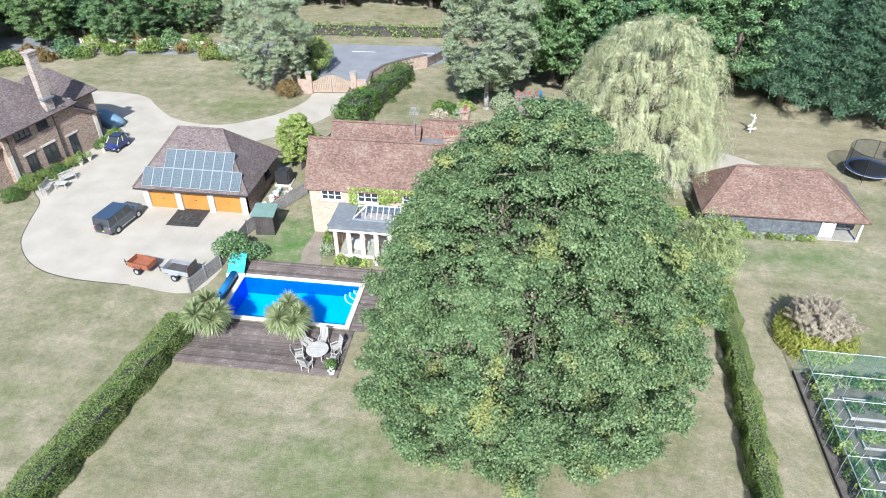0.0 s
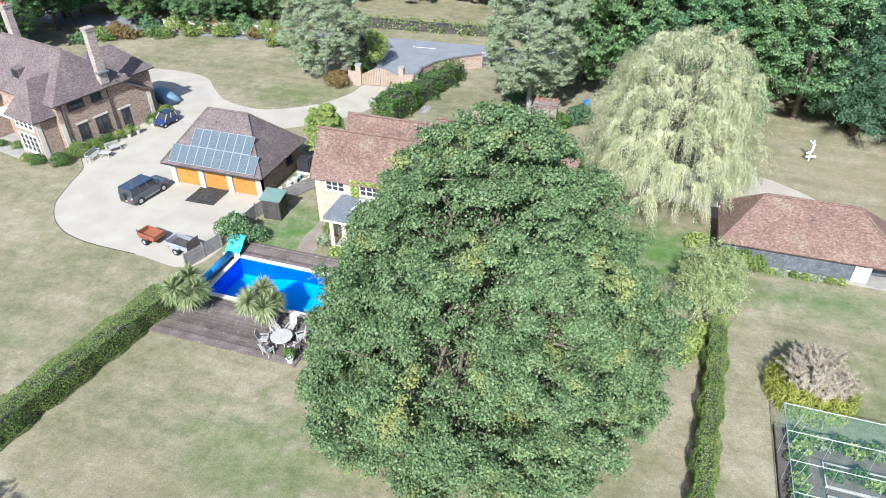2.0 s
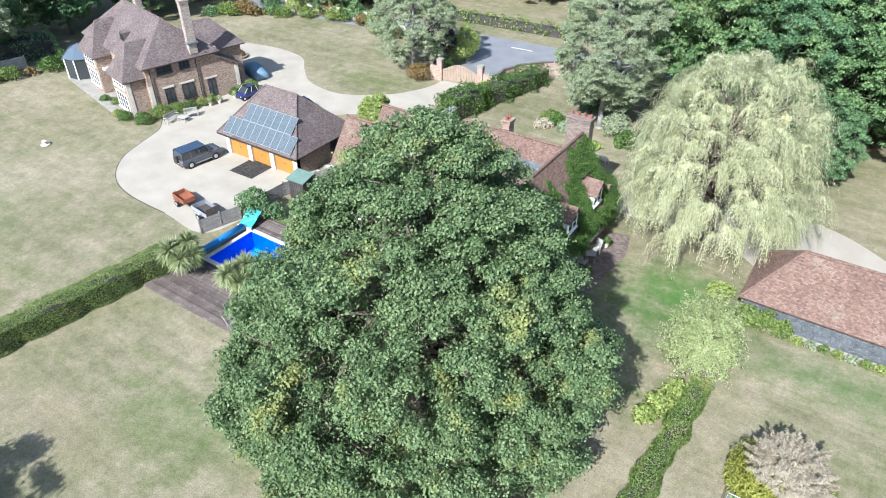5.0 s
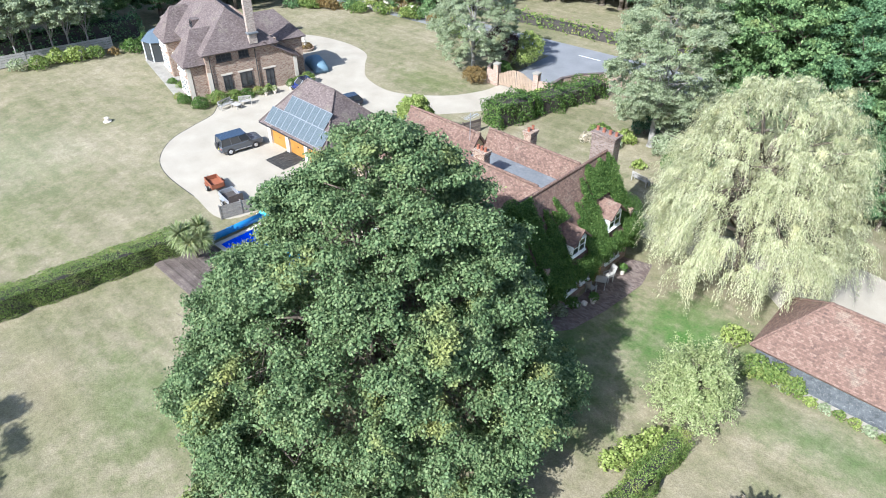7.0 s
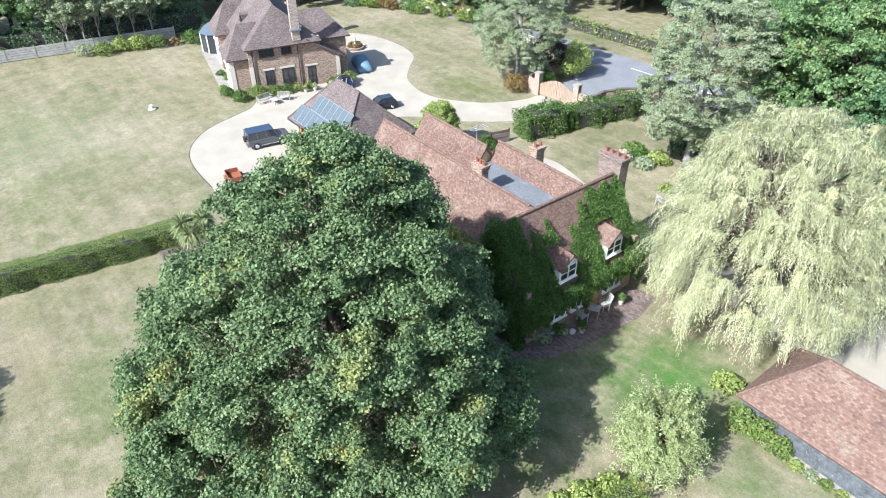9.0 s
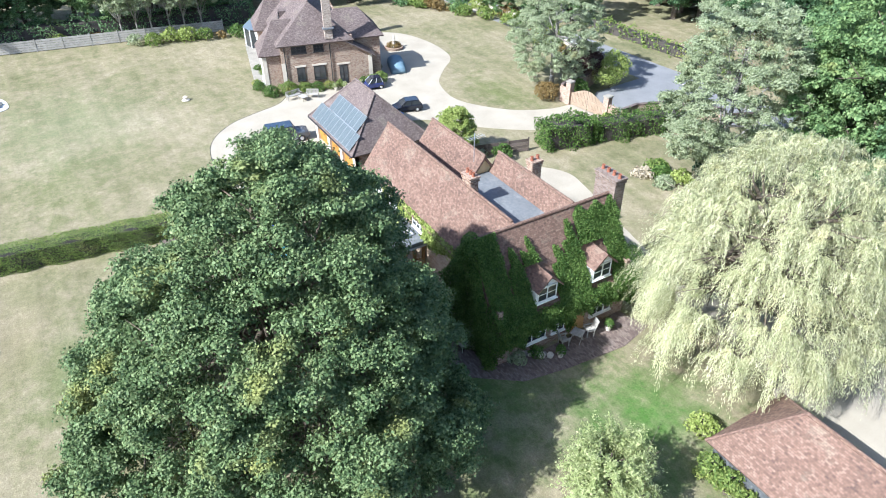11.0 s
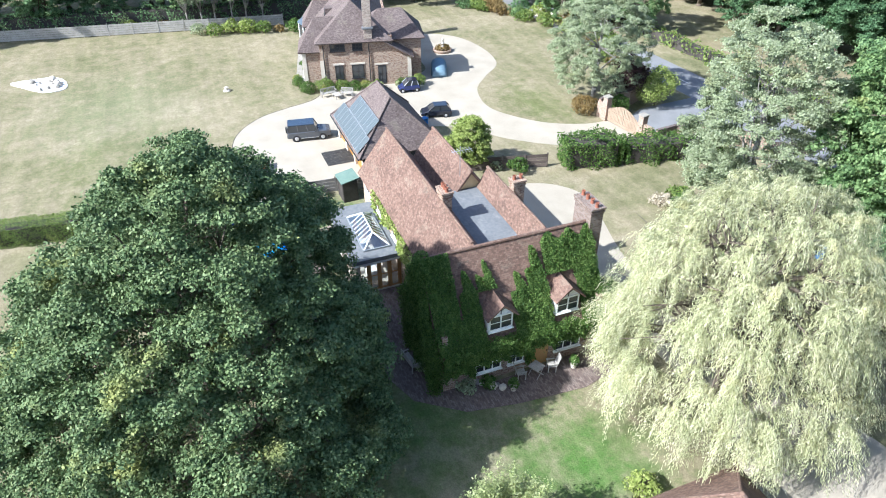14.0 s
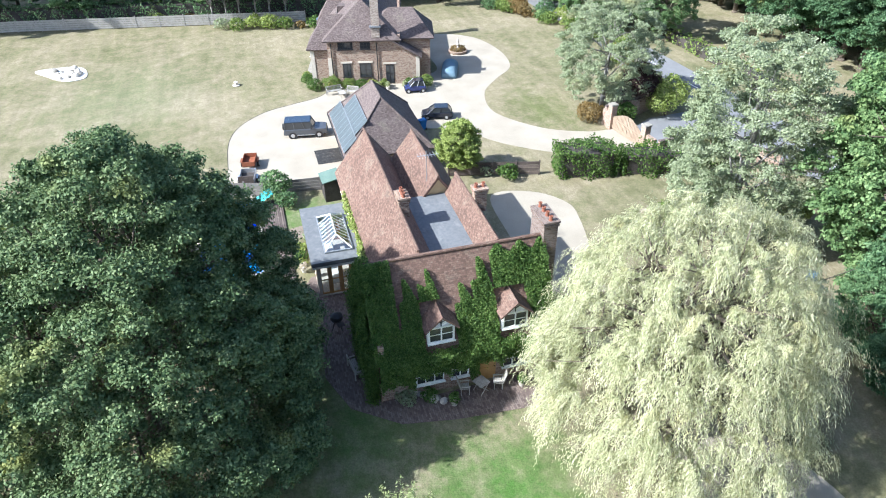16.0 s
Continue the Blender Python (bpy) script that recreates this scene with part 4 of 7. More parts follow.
    for p, q in (((a0, b0), a0 + 0.85), ((a0, b1), a0 + 0.85), ((a1, b0), a1 - 0.85), ((a1, b1), a1 - 0.85)):
        rod((*p, z + 0.13), (q, m, top + 0.01), 0.05, n=5, bm=bm)
    part("hip_bars", bm, M_WHITE, L)
    return t


garden_room()


def outbuilding():
    t = thing("outbuilding", (0, 0, 0), 0, "long black weatherboarded outbuilding with hipped red tile roof", "outbuilding")
    x0, x1, y0, y1, E, R = 13.7, 25.2, 46.0, 51.0, 2.2, 4.6
    part("plinth", box(x0 - 0.05, 23.25, y0 - 0.05, y1 + 0.05, 0, 0.3), M_PLINTH, t)
    part("plinth", box(23.25, x1 + 0.05, y0 - 0.05, y1 + 0.05, 0, 0.08), M_PLINTH, t)
    for i in range(9):
        z = 0.3 + i * 0.21
        part("weatherboard", solid([(x0, y0 - 0.03, z), (22.2, y0 - 0.03, z), (22.2, y0 + 0.1, z), (x0, y0 + 0.1, z), (x0, y0, z + 0.22), (22.2, y0, z + 0.22), (22.2, y0 + 0.1, z + 0.22), (x0, y0 + 0.1, z + 0.22)],
                                   [(0, 1, 2, 3), (4, 5, 6, 7), (0, 1, 5, 4), (1, 2, 6, 5), (2, 3, 7, 6), (3, 0, 4, 7)]), M_BOARD, t)
    part("wall", box(x0, x1, y1 - 0.15, y1, 0.3, E), M_BOARD, t)
    part("wall", box(x0, x0 + 0.15, y0 + 0.12, y1 - 0.15, 0.3, E), M_BOARD, t)
    part("wall", box(x1 - 0.15, x1, y0 + 1.2, y1 - 0.15, 0.3, E), M_BOARD, t)
    part("wall", box(23.3, x1 - 0.15, y0 + 1.2, y0 + 1.35, 0.3, E), M_BOARD, t)
    d = door(t, 22.75, y0 - 0.02, 0.3, 1.0, 1.85, M_WHITE)
    for i in range(3):
        for j in range(2):
            part("pane", box(22.4 + i * 0.25, 22.6 + i * 0.25, y0 - 0.09, y0 - 0.06, 1.55 + j * 0.26, 1.75 + j * 0.26), M_GLASS, t)
    part("post", box(x1 - 0.16, x1, y0, y0 + 0.16, 0.08, E), M_WHITE, t)
    roof = part("roof", hip_roof(x0, x1, y0, y1, E, R, "x", 2.2, 3.2, 0.35), M_TILE, t, "hipped mossy red clay tile roof")
    m = (y0 + y1) / 2
    ridge_caps((x0 + 2.2, m, R), (x1 - 3.2, m, R), roof, M_TILE)
    e = E - 0.35 * (R - E) / 2.5
    for cx, rx in ((x0 - 0.35, x0 + 2.2), (x1 + 0.35, x1 - 3.2)):
        for cy in (y0 - 0.35, y1 + 0.35):
            ridge_caps((cx, cy, e + 0.02), (rx, m, R), roof, M_TILE, 0.08)
    return t


M_BOARD = mottled("black_weatherboard", (0.045, 0.05, 0.055), (0.12, 0.13, 0.14), 2.5, 18.0, 0.75, stain=(0.22, 0.22, 0.215))
outbuilding()


def country_house():
    """The large brick house, in its own frame: p along the east face, q outwards from it."""
    t = thing("country_house", (-43.2, 44.9, 0), -13.0, "large brick country house with brown tiled hipped roofs", "house")
    E, R = 5.3, 8.4
    # x = q (outwards to the east), y = p (along the face)
    walls(-15.0, 0.0, 0.0, 7.7, E, M_BRICK, t)
    walls(-6.0, -1.1, 7.7, 10.9, E - 0.2, M_BRICK, t)
    part("wall", solid([(-1.1, 7.7, 0), (0.0, 7.7, 0), (0.0, 9.7, 0), (-1.1, 9.7, 0), (-1.1, 7.7, 4.3), (0.0, 7.7, 4.3), (0.0, 9.7, 3.1), (-1.1, 9.7, 3.1)], [(0, 1, 2, 3), (4, 5, 6, 7), (0, 1, 5, 4), (1, 2, 6, 5), (2, 3, 7, 6), (3, 0, 4, 7)]), M_BRICK, t)
    part("roof", solid([(-2.2, 6.2, 5.55), (0.4, 6.2, 5.25), (0.4, 10.0, 3.0), (-2.2, 10.0, 3.3)], [(0, 1, 2, 3)], 0.12), M_TILE_DARK, t, "catslide of brown tiles over the door")
    walls(-4.3, -0.6, -1.9, 0.3, 4.4, M_BRICK, t)
    part("quoin", box(-0.62, -0.55, -1.93, -1.5, 0, 4.3), M_STONE, t)
    d = part("roof_dormer", box(-7.0, -5.9, 0.9, 2.4, 5.9, 6.75), M_TILE_DARK, t, "small flat-topped tiled dormer")
    window(d, -6.45, 0.89, 6.05, 0.8, 0.55, 0, M_BLACK, 2, 1)
    part("terrace", box(-16.5, -1.5, -3.0, 0.0, 0, 0.06), M_PLINTH, t, "pale stone terrace along the south side")
    roof = part("roof", hip_roof(-15.0, 0.0, 0.0, 7.4, E, R, "x", 3.0, 2.6, 0.45), M_TILE_DARK, t, "brown hipped tile roof")
    ridge_caps((-12.0, 3.7, R), (-2.6, 3.7, R), roof, M_TILE_DARK)
    part("roof", hip_roof(-6.0, -1.1, 4.0, 10.9, E - 0.2, R - 1.2, "y", 2.6, 1.8, 0.45), M_TILE_DARK, t, "brown hipped tile roof of the side wing")
    part("roof", hip_roof(-4.3, -0.6, -1.9, 4.0, 4.4, 6.9, "y", 1.6, 2.2, 0.4), M_TILE_DARK, t, "brown tile roof over the corner bay")
    part("roof", hip_roof(-12.8, -9.0, -1.6, 4.0, 4.6, 7.2, "y", 1.6, 2.2, 0.4), M_TILE_DARK, t, "brown tile roof over the west bay")
    walls(-12.8, -9.0, -1.6, 0.3, 4.6, M_BRICK, t)
    chimney(0.0, 5.2, 5.2, 10.4, 0.6, 0.85, 0, M_CHIM, parent=t)
    part("chimney_flashing", box(-0.15, 0.5, 4.6, 5.8, 6.2, 6.4, bevel=0.05), M_LEAD, t)
    chimney(-14.4, 6.0, 5.3, 10.2, 0.9, 0.7, 2, M_CHIM, parent=t)
    for p, w in ((1.9, 1.5), (4.0, 1.0)):
        window(t, 0.0, p, 3.95, w, 0.75, 90, M_BLACK, 3, 2)
    for p, w in ((1.9, 0.8), (3.9, 1.2)):
        window(t, 0.0, p, 0.95, w, 1.4, 90, M_BLACK, 2 if w < 1.3 else 3, 2)
        part("lintel", box(0.0, 0.06, p - w / 2 - 0.2, p + w / 2 + 0.2, 2.42, 2.6), M_STONE, t)
    door(t, 0.0, 6.5, 0.05, 0.9, 2.1, M_BLACK, 90, True)
    part("lintel", box(0.0, 0.06, 5.8, 7.2, 2.25, 2.42), M_STONE, t)
    for p in (0.15, 9.5):
        part("quoin", box(-0.02, 0.05, p - 0.2, p + 0.2, 0, 3.0), M_STONE, t)
    for p in (0.4, 5.2):
        part("downpipe", rod((0.1, p, 0.0), (0.1, p, 4.6), 0.05), M_BLACK, t)
    for q, p, z, w, h in ((-2.4, -1.92, 0.6, 2.6, 1.7), (-2.4, -1.92, 2.9, 2.6, 1.3), (-10.9, -1.62, 0.6, 2.6, 1.7), (-10.9, -1.62, 2.9, 2.6, 1.3), (-5.8, -0.02, 0.3, 2.6, 2.0), (-5.8, -0.02, 2.95, 1.6, 1.1)):
        window(t, q, p, z, w, h, 0, M_WHITE, 4, 3)
    part("balcony", box(-9.0, -3.7, -1.2, 0.0, 2.6, 2.85, bevel=0.03), M_WHITE, t, "white balcony slab")
    # lean-to conservatory at the west end
    c = part("conservatory", turned([(1.9, 0.0), (1.9, 2.3), (1.7, 2.35)], 8, at=(-16.4, -0.9, 0)), M_GLASS, t, "octagonal glass conservatory with pale blue roof")
    part("conservatory_roof", turned([(2.1, 2.35), (1.1, 3.2), (0.1, 3.6)], 8, at=(-16.4, -0.9, 0)), M_SKYGLASS, c)
    for i in range(8):
        a = 2 * math.pi * i / 8
        part("conservatory_post", rod((-16.4 + 1.92 * math.cos(a), -0.9 + 1.92 * math.sin(a), 0), (-16.4 + 1.92 * math.cos(a), -0.9 + 1.92 * math.sin(a), 2.3), 0.07, n=6), M_WHITE, c)
    return t


M_CHIM = coursed("stack_brick", [(0.22, 0.16, 0.13), (0.31, 0.24, 0.20), (0.40, 0.33, 0.28)], (0.36, 0.33, 0.29), 0.225, 0.075, mortar=0.01)
country_house()
# ---- large trees ----
def oak():
    """A broad dome of leafy boughs, each of many clumps, with an uneven outline and dark gaps between them."""
    rng = np.random.default_rng(3)
    t = thing("oak_tree", (0.6, 29.0, 0), 0, "great spreading oak in full green leaf on the lawn", "tree")
    heights, radii = [1.0, 3.0, 5.0, 7.0, 9.0, 11.0, 13.0, 15.0, 16.4], [9.3, 9.9, 9.8, 9.4, 8.7, 7.5, 6.0, 3.9, 1.4]
    clumps, boughs, n = [], [], 124
    for i in range(n):
        k = (i + 0.5) / n
        z = 16.3 - 14.2 * k ** 0.85
        a = i * 2.39996 + rng.uniform(-0.3, 0.3)
        big = rng.uniform(1.6, 2.5) * (0.75 if z > 13 else 1.0)
        r = float(np.interp(z, heights, radii)) * (0.98 + 0.05 * math.sin(3 * a + 1) + 0.04 * math.sin(5 * a + z)) * rng.uniform(0.88, 1.04)
        r = max(0.0, r * (1 + 0.07 * max(0.0, math.cos(a))) - 1.05 * big)
        c = np.array([r * math.cos(a), r * math.sin(a) + 2.0 * (z / 16.0) ** 1.5 - 0.4, max(2.2, z - 0.95 * big)])
        boughs.append(tuple(c))
        clumps.append((*c, big))
    heart = (0, 1.0, 5.5)
    tips = sprays(clumps, 3.9, (0.3, 0.8), rng, heart, 0.55, (0.66, 1.14))
    inner = [(x * 0.86, y * 0.86, 0.92 * z, r * 0.8) for x, y, z, r in clumps]
    part("trunk", limbs((0, 0, -0.1), 11.5, 0.6, boughs[::2], rng, 4), M_BARK, t, smooth=True)
    P, D = spray_points(tips, 84, rng)
    Pi, Di = clump_points(inner, 24, rng, low=-0.8, inner=0.6)
    leaves("crown", np.concatenate([P, Pi]), np.concatenate([D, Di]), 0.069, M_OAKLEAF, t, 0.7, spread=0.75, rng=rng)
    return t


oak()


def willow():
    """Cascades: many heads on a tall dome, each with strands that arch out and hang."""
    rng = np.random.default_rng(11)
    t = thing("willow_tree", (9.3, 53.9, 0), 0, "tall weeping willow with pale yellow-green hanging branches", "tree")
    heads, n = [], 330
    for i in range(n):
        k = (i + 0.5) / n
        up = 1 - 1.5 * k
        a = i * 2.39996 + rng.uniform(-0.35, 0.35)
        s = (1 - max(0.0, up) ** 2.3) ** (1 / 2.3) * rng.uniform(0.84, 1.05) * (1 + 0.07 * math.sin(3 * a + 1) + 0.05 * math.sin(7 * a + 5 * up))
        z = 5.6 + 7.9 * up if up > 0 else 5.6 + 4.6 * up
        heads.append((5.5 * s * math.cos(a) - 0.2, 5.5 * s * math.sin(a), z + rng.normal(0, 0.4), a, s))
    for i in range(40):
        a = i * 2.39996 + 1.0
        s = math.sqrt((i + 0.5) / 40)
        heads.append((4.3 * s * math.cos(a), 4.3 * s * math.sin(a), 10.2 - 3.0 * s * s, a, s))
    part("trunk", limbs((0, 0, -0.1), 10.5, 0.5, [h[:3] for h in heads[8::5]], rng, 2), M_BARK, t, smooth=True)
    P, N = [], []
    for x, y, z, a, s in heads:  # each head drops several tassels, each tassel many strands
        out = np.array([math.cos(a) * s, math.sin(a) * s, 0.0])
        drop = rng.uniform(1.0, 2.3) + 0.5 * s
        for _ in range(7):
            b = rng.uniform(0, 6.283)
            lead = np.array([math.cos(b), math.sin(b), 0.0]) * rng.uniform(0.2, 1.0) + out * rng.uniform(0.2, 1.1)
            rise, hang = rng.uniform(0.2, 0.8), drop * rng.uniform(0.5, 1.15)
            for _ in range(8):
                way = lead + rng.normal(0, 0.17, 3) * [1, 1, 0]
                length = hang * rng.uniform(0.6, 1.1)
                k = np.linspace(0, 1, int(length * 7) + 5)
                m = len(k)
                line = np.array([x, y, z]) + np.outer(np.sqrt(k), way) + np.outer(rise * np.sin(k * 2.4) - k ** 1.6 * length, [0, 0, 1]) + rng.normal(0, 0.035, (m, 3))
                line[:, 2] = np.maximum(line[:, 2], 0.25 + 0.3 * rng.uniform())
                P.append(line)
                N.append(np.tile(way * 0.6 + [0, 0, 0.7], (m, 1)))
    leaves("crown", np.concatenate(P), np.concatenate(N), 0.1, M_WILLOW, t, 0.125, droop=3.5, spread=0.4, rng=rng)
    return t


willow()
tree("grey_tree", (-4.9, 67.2), 14.8, (4.3, 4.3, 6.3), 0.3, 130, (0.5, 1.2), 52, 0.072, M_GREYLEAF, M_BIRCH, "grey-green leafy tree with a pale trunk by the hedge", 5, low=-0.98, forks=3, ragged=0.16, tufts=15)
tree("grey_tree", (-29.5, 70.3), 10.4, (4.5, 4.5, 4.8), 0.26, 100, (0.5, 1.1), 56, 0.072, M_GREYLEAF, M_BIRCH, "grey-green tree with pale trunk beside the gate", 6, low=-0.8, forks=3, ragged=0.16, tufts=15)


def cherry():
    """A small garden tree of long arching shoots."""
    rng = np.random.default_rng(8)
    t = thing("cherry_tree", (12.8, 39.9, 0), 0, "small light green garden tree with long arching shoots", "tree")
    P, N, ends = [], [], []
    for i in range(420):
        a, up = i * 2.39996 + rng.uniform(-0.3, 0.3), rng.uniform(0.0, 1.0)
        foot = np.array([0.5 * math.cos(a), 0.5 * math.sin(a), 1.2 + 2.6 * up])
        way = np.array([math.cos(a), math.sin(a), 0.0]) * rng.uniform(1.0, 2.0) * (1.1 - 0.55 * up * up)
        rise, fall = rng.uniform(0.5, 1.9) * (0.4 + 0.8 * up), rng.uniform(0.1, 1.1)
        n = 75
        k = rng.uniform(0.12, 1.0, n)
        line = foot + np.outer(k, way) + np.outer(rise * k - fall * k ** 3, [0, 0, 1])
        P.append(line + rng.normal(0, 0.085, (n, 3)))
        N.append(np.tile(way * 0.35 + [0, 0, 0.7], (n, 1)))
        if i % 9 == 0:
            ends.append(tuple(foot + way + np.array([0, 0, rise - fall])))
    part("trunk", limbs((0, 0, -0.1), 4.2, 0.12, ends, rng, 1), M_BARK, t, smooth=True)
    leaves("crown", np.concatenate(P), np.concatenate(N), 0.07, M_CHERRY, t, 0.42, rng=rng)
    return t


cherry()
# woodland: one broadleaf and one pine, copied
broad = tree("woodland_tree", (-40, 100), 15, (5.5, 5.5, 6.5), 0.35, 95, (0.6, 1.45), 32, 0.115, M_WOOD_LEAF, M_BARK, "dark green broadleaf tree in the wood", 21, low=-0.9, group="woodland trees")
broad2 = tree("woodland_tree", (-30, 104), 13, (5.0, 5.0, 5.6), 0.3, 85, (0.6, 1.4), 32, 0.115, M_WOOD_LEAF, M_BARK, "dark green broadleaf tree in the wood", 22, low=-0.9, group="woodland trees")


def pine():
    rng = np.random.default_rng(31)
    t = thing("pine_tree", (26, 72, 0), 0, "tall dark green conifer with tiered branches", "tree", "conifers")
    H = 17
    bm = bmesh.new()
    rod((0, 0, -0.1), (0, 0, H), 0.32, 0.04, 9, bm)
    P, N = [], []
    for i in range(120):
        z = 2.6 + (H - 2.8) * (i / 120)
        a = i * 2.39996
        L = (4.6 * (1 - i / 128) ** 0.8) * rng.uniform(0.7, 1.1) + 0.3
        d = np.array([math.cos(a), math.sin(a), -0.12])
        rod((0, 0, z), tuple(np.array([0, 0, z]) + d * L), 0.06, 0.015, 5, bm)
        n = int(110 * L)
        k = rng.uniform(0.2, 1.0, n)
        q = np.array([0, 0, z]) + np.outer(k, d) * L + rng.normal(0, 1, (n, 3)) * np.array([0.42, 0.42, 0.2])
        P.append(q)
        N.append(np.tile([d[0] * 0.4, d[1] * 0.4, 0.9], (n, 1)))
    part("trunk", bm, M_BARK, t, smooth=True)
    leaves("crown", np.concatenate(P), np.concatenate(N), 0.16, M_PINE, t, 0.3, rng=rng)
    return t


conifer = pine()
rng = np.random.default_rng(40)
def plant(ob, x, y, k):
    copy_thing(ob, pose(x, y, 0, 0, 0, rng.uniform(0, 360)) @ Matrix.Diagonal((k, k, k * rng.uniform(0.9, 1.12), 1)))


# the wood beyond the lane
for row in range(4):
    for i in range(22):
        x = -120 + i * 9.2 + rng.uniform(-2.5, 2.5) + row * 4
        y = 97 + row * 8.5 + 0.06 * x + rng.uniform(-2, 2)
        if -58 < x < -16:
            y = max(y, 103)
        plant((broad, broad2)[(i + row) % 2], x, y, rng.uniform(0.85, 1.25) + 0.08 * row)
# the wood to the north-east, behind the willow and outbuilding
for i in range(26):
    x, y = 2 + (i % 9) * 6.0 + rng.uniform(-1.5, 1.5), 75 + (i // 9) * 7.0 + rng.uniform(-1.5, 1.5)
    plant(conifer if x > 18 and i % 3 else (broad, broad2)[i % 2], x, y, rng.uniform(0.85, 1.2))
for x, y in ((-1.0, 78.0), (3.5, 72.5), (9.0, 71.0), (31.0, 70.0), (35.0, 67.5), (40.0, 70.0), (45.0, 66.0), (50.0, 70.0)):
    plant(conifer if x > 20 else broad, x, y, rng.uniform(0.8, 1.0))
for x, y, k in ((7.2, 68.6, 0.5), (10.8, 67.2, 0.45), (14.5, 66.5, 0.5)):
    plant(broad2, x, y, k)
plant(broad, -18.0, -4.4, 1.0)
plant(broad2, -12.0, -2.9, 1.1)  # stands south of the lawn; its shade reaches the grass
# the west boundary, behind the fence, and the north-west corner
for i in range(30):
    k = i / 29
    plant((broad, broad2)[i % 2], -80 + 10 * k + rng.uniform(-2, 2) - 4 * (i % 3), -15 + 95 * k + rng.uniform(-2, 2), rng.uniform(0.7, 1.05))
for i in range(9):
    plant((broad, broad2)[i % 2], -74 + i * 3.4 + rng.uniform(-1, 1), 80 + 3 * (i % 3) + rng.uniform(-1, 1), rng.uniform(0.6, 0.9))


# ---- hedges ----
def hedge(name, x0, y0, x1, y1, w, h, label, material, seed, per=150, size=0.08, wavy=0.08):
    """A clipped hedge: a leafy shell over a solid dark box that stands for twigs in shade."""
    rng = np.random.default_rng(seed)
    d = Vector((x1 - x0, y1 - y0, 0))
    L = d.length
    t = thing(name, (x0, y0, 0), math.degrees(math.atan2(d.y, d.x)), label, "hedge")
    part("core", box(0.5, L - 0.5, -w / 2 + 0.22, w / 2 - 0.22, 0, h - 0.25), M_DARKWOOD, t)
    n = int(per * L * (w + 2 * h))
    u, s = rng.uniform(0, L, n), rng.uniform(0, w + 2 * h, n)
    P, N = np.zeros((n, 3)), np.zeros((n, 3))
    lump = wavy * (np.sin(u * 1.7 + seed) + np.sin(u * 3.1 + s * 2) + rng.normal(0, 0.5, n))
    left, top = s < h, (s >= h) & (s < h + w)
    right = ~left & ~top
    P[:, 0] = u
    P[left, 1], P[left, 2], N[left, 1] = -w / 2, s[left], -1
    P[top, 1], P[top, 2], N[top, 2] = s[top] - h - w / 2, h, 1
    P[right, 1], P[right, 2], N[right, 1] = w / 2, s[right] - h - w, 1
    P += N * lump[:, None]
    e = int(per * w * h)
    for x, way in ((0.1, -1.0), (L - 0.1, 1.0)):
        P = np.concatenate([P, np.stack([x + rng.normal(0, 0.1, e), rng.uniform(-w / 2, w / 2, e), rng.uniform(0, h, e)], 1)])
        N = np.concatenate([N, np.tile([way, 0, 0.2], (e, 1))])
    leaves("foliage", P, N, size, material, t, spread=0.5, rng=rng)
    return t


hedge("clipped_hedge", -23.6, 10.0, -20.9, 29.5, 1.5, 1.6, "clipped green hedge with yellowing sunny top", M_HEDGE, 51, 420, 0.045)
hedge("clipped_hedge", 12.3, 16.0, 13.55, 37.8, 1.0, 1.5, "narrow clipped hedge, thin and dry in places", M_HEDGE, 52, 420, 0.044, 0.1)
hedge("laurel_hedge", -18.3, 60.2, -17.2, 65.2, 2.6, 2.4, "bushy green laurel hedge beside the gate drive", M_IVY, 53, 110, 0.095, 0.2)
hedge("laurel_hedge", -17.1, 65.6, -14.9, 74.5, 2.2, 1.9, "mixed green shrub hedge along the lane", M_IVY, 54, 110, 0.09, 0.28)
# ---- vehicles ----
def paint(name, colour, rough=0.25):
    m, nt, b = nodes_of(name, rough, 0.3)
    n = texture(nt, "Noise", 3.0, place(nt), Detail=3.0)
    nt.links.new(ramp(nt, n.outputs["Fac"], (0.3, tuple(c * 0.9 for c in colour)), (0.7, colour)), b.inputs["Base Color"])
    b.inputs["Coat Weight"].default_value = 0.6
    return m


M_LAMP = plain("lamp_glass", (0.75, 0.76, 0.78), 0.15)
M_RED = plain("tail_lamp", (0.35, 0.02, 0.02), 0.2)


def loft(sections, bm=None):
    """A closed skin through cross-sections with the same number of points."""
    bm = bm or bmesh.new()
    rings = [[bm.verts.new(p) for p in s] for s in sections]
    n = len(rings[0])
    for a, b in zip(rings, rings[1:]):
        for i in range(n):
            bm.faces.new((a[i], a[(i + 1) % n], b[(i + 1) % n], b[i]))
    bm.faces.new(rings[0][::-1])
    bm.faces.new(rings[-1])
    return bm


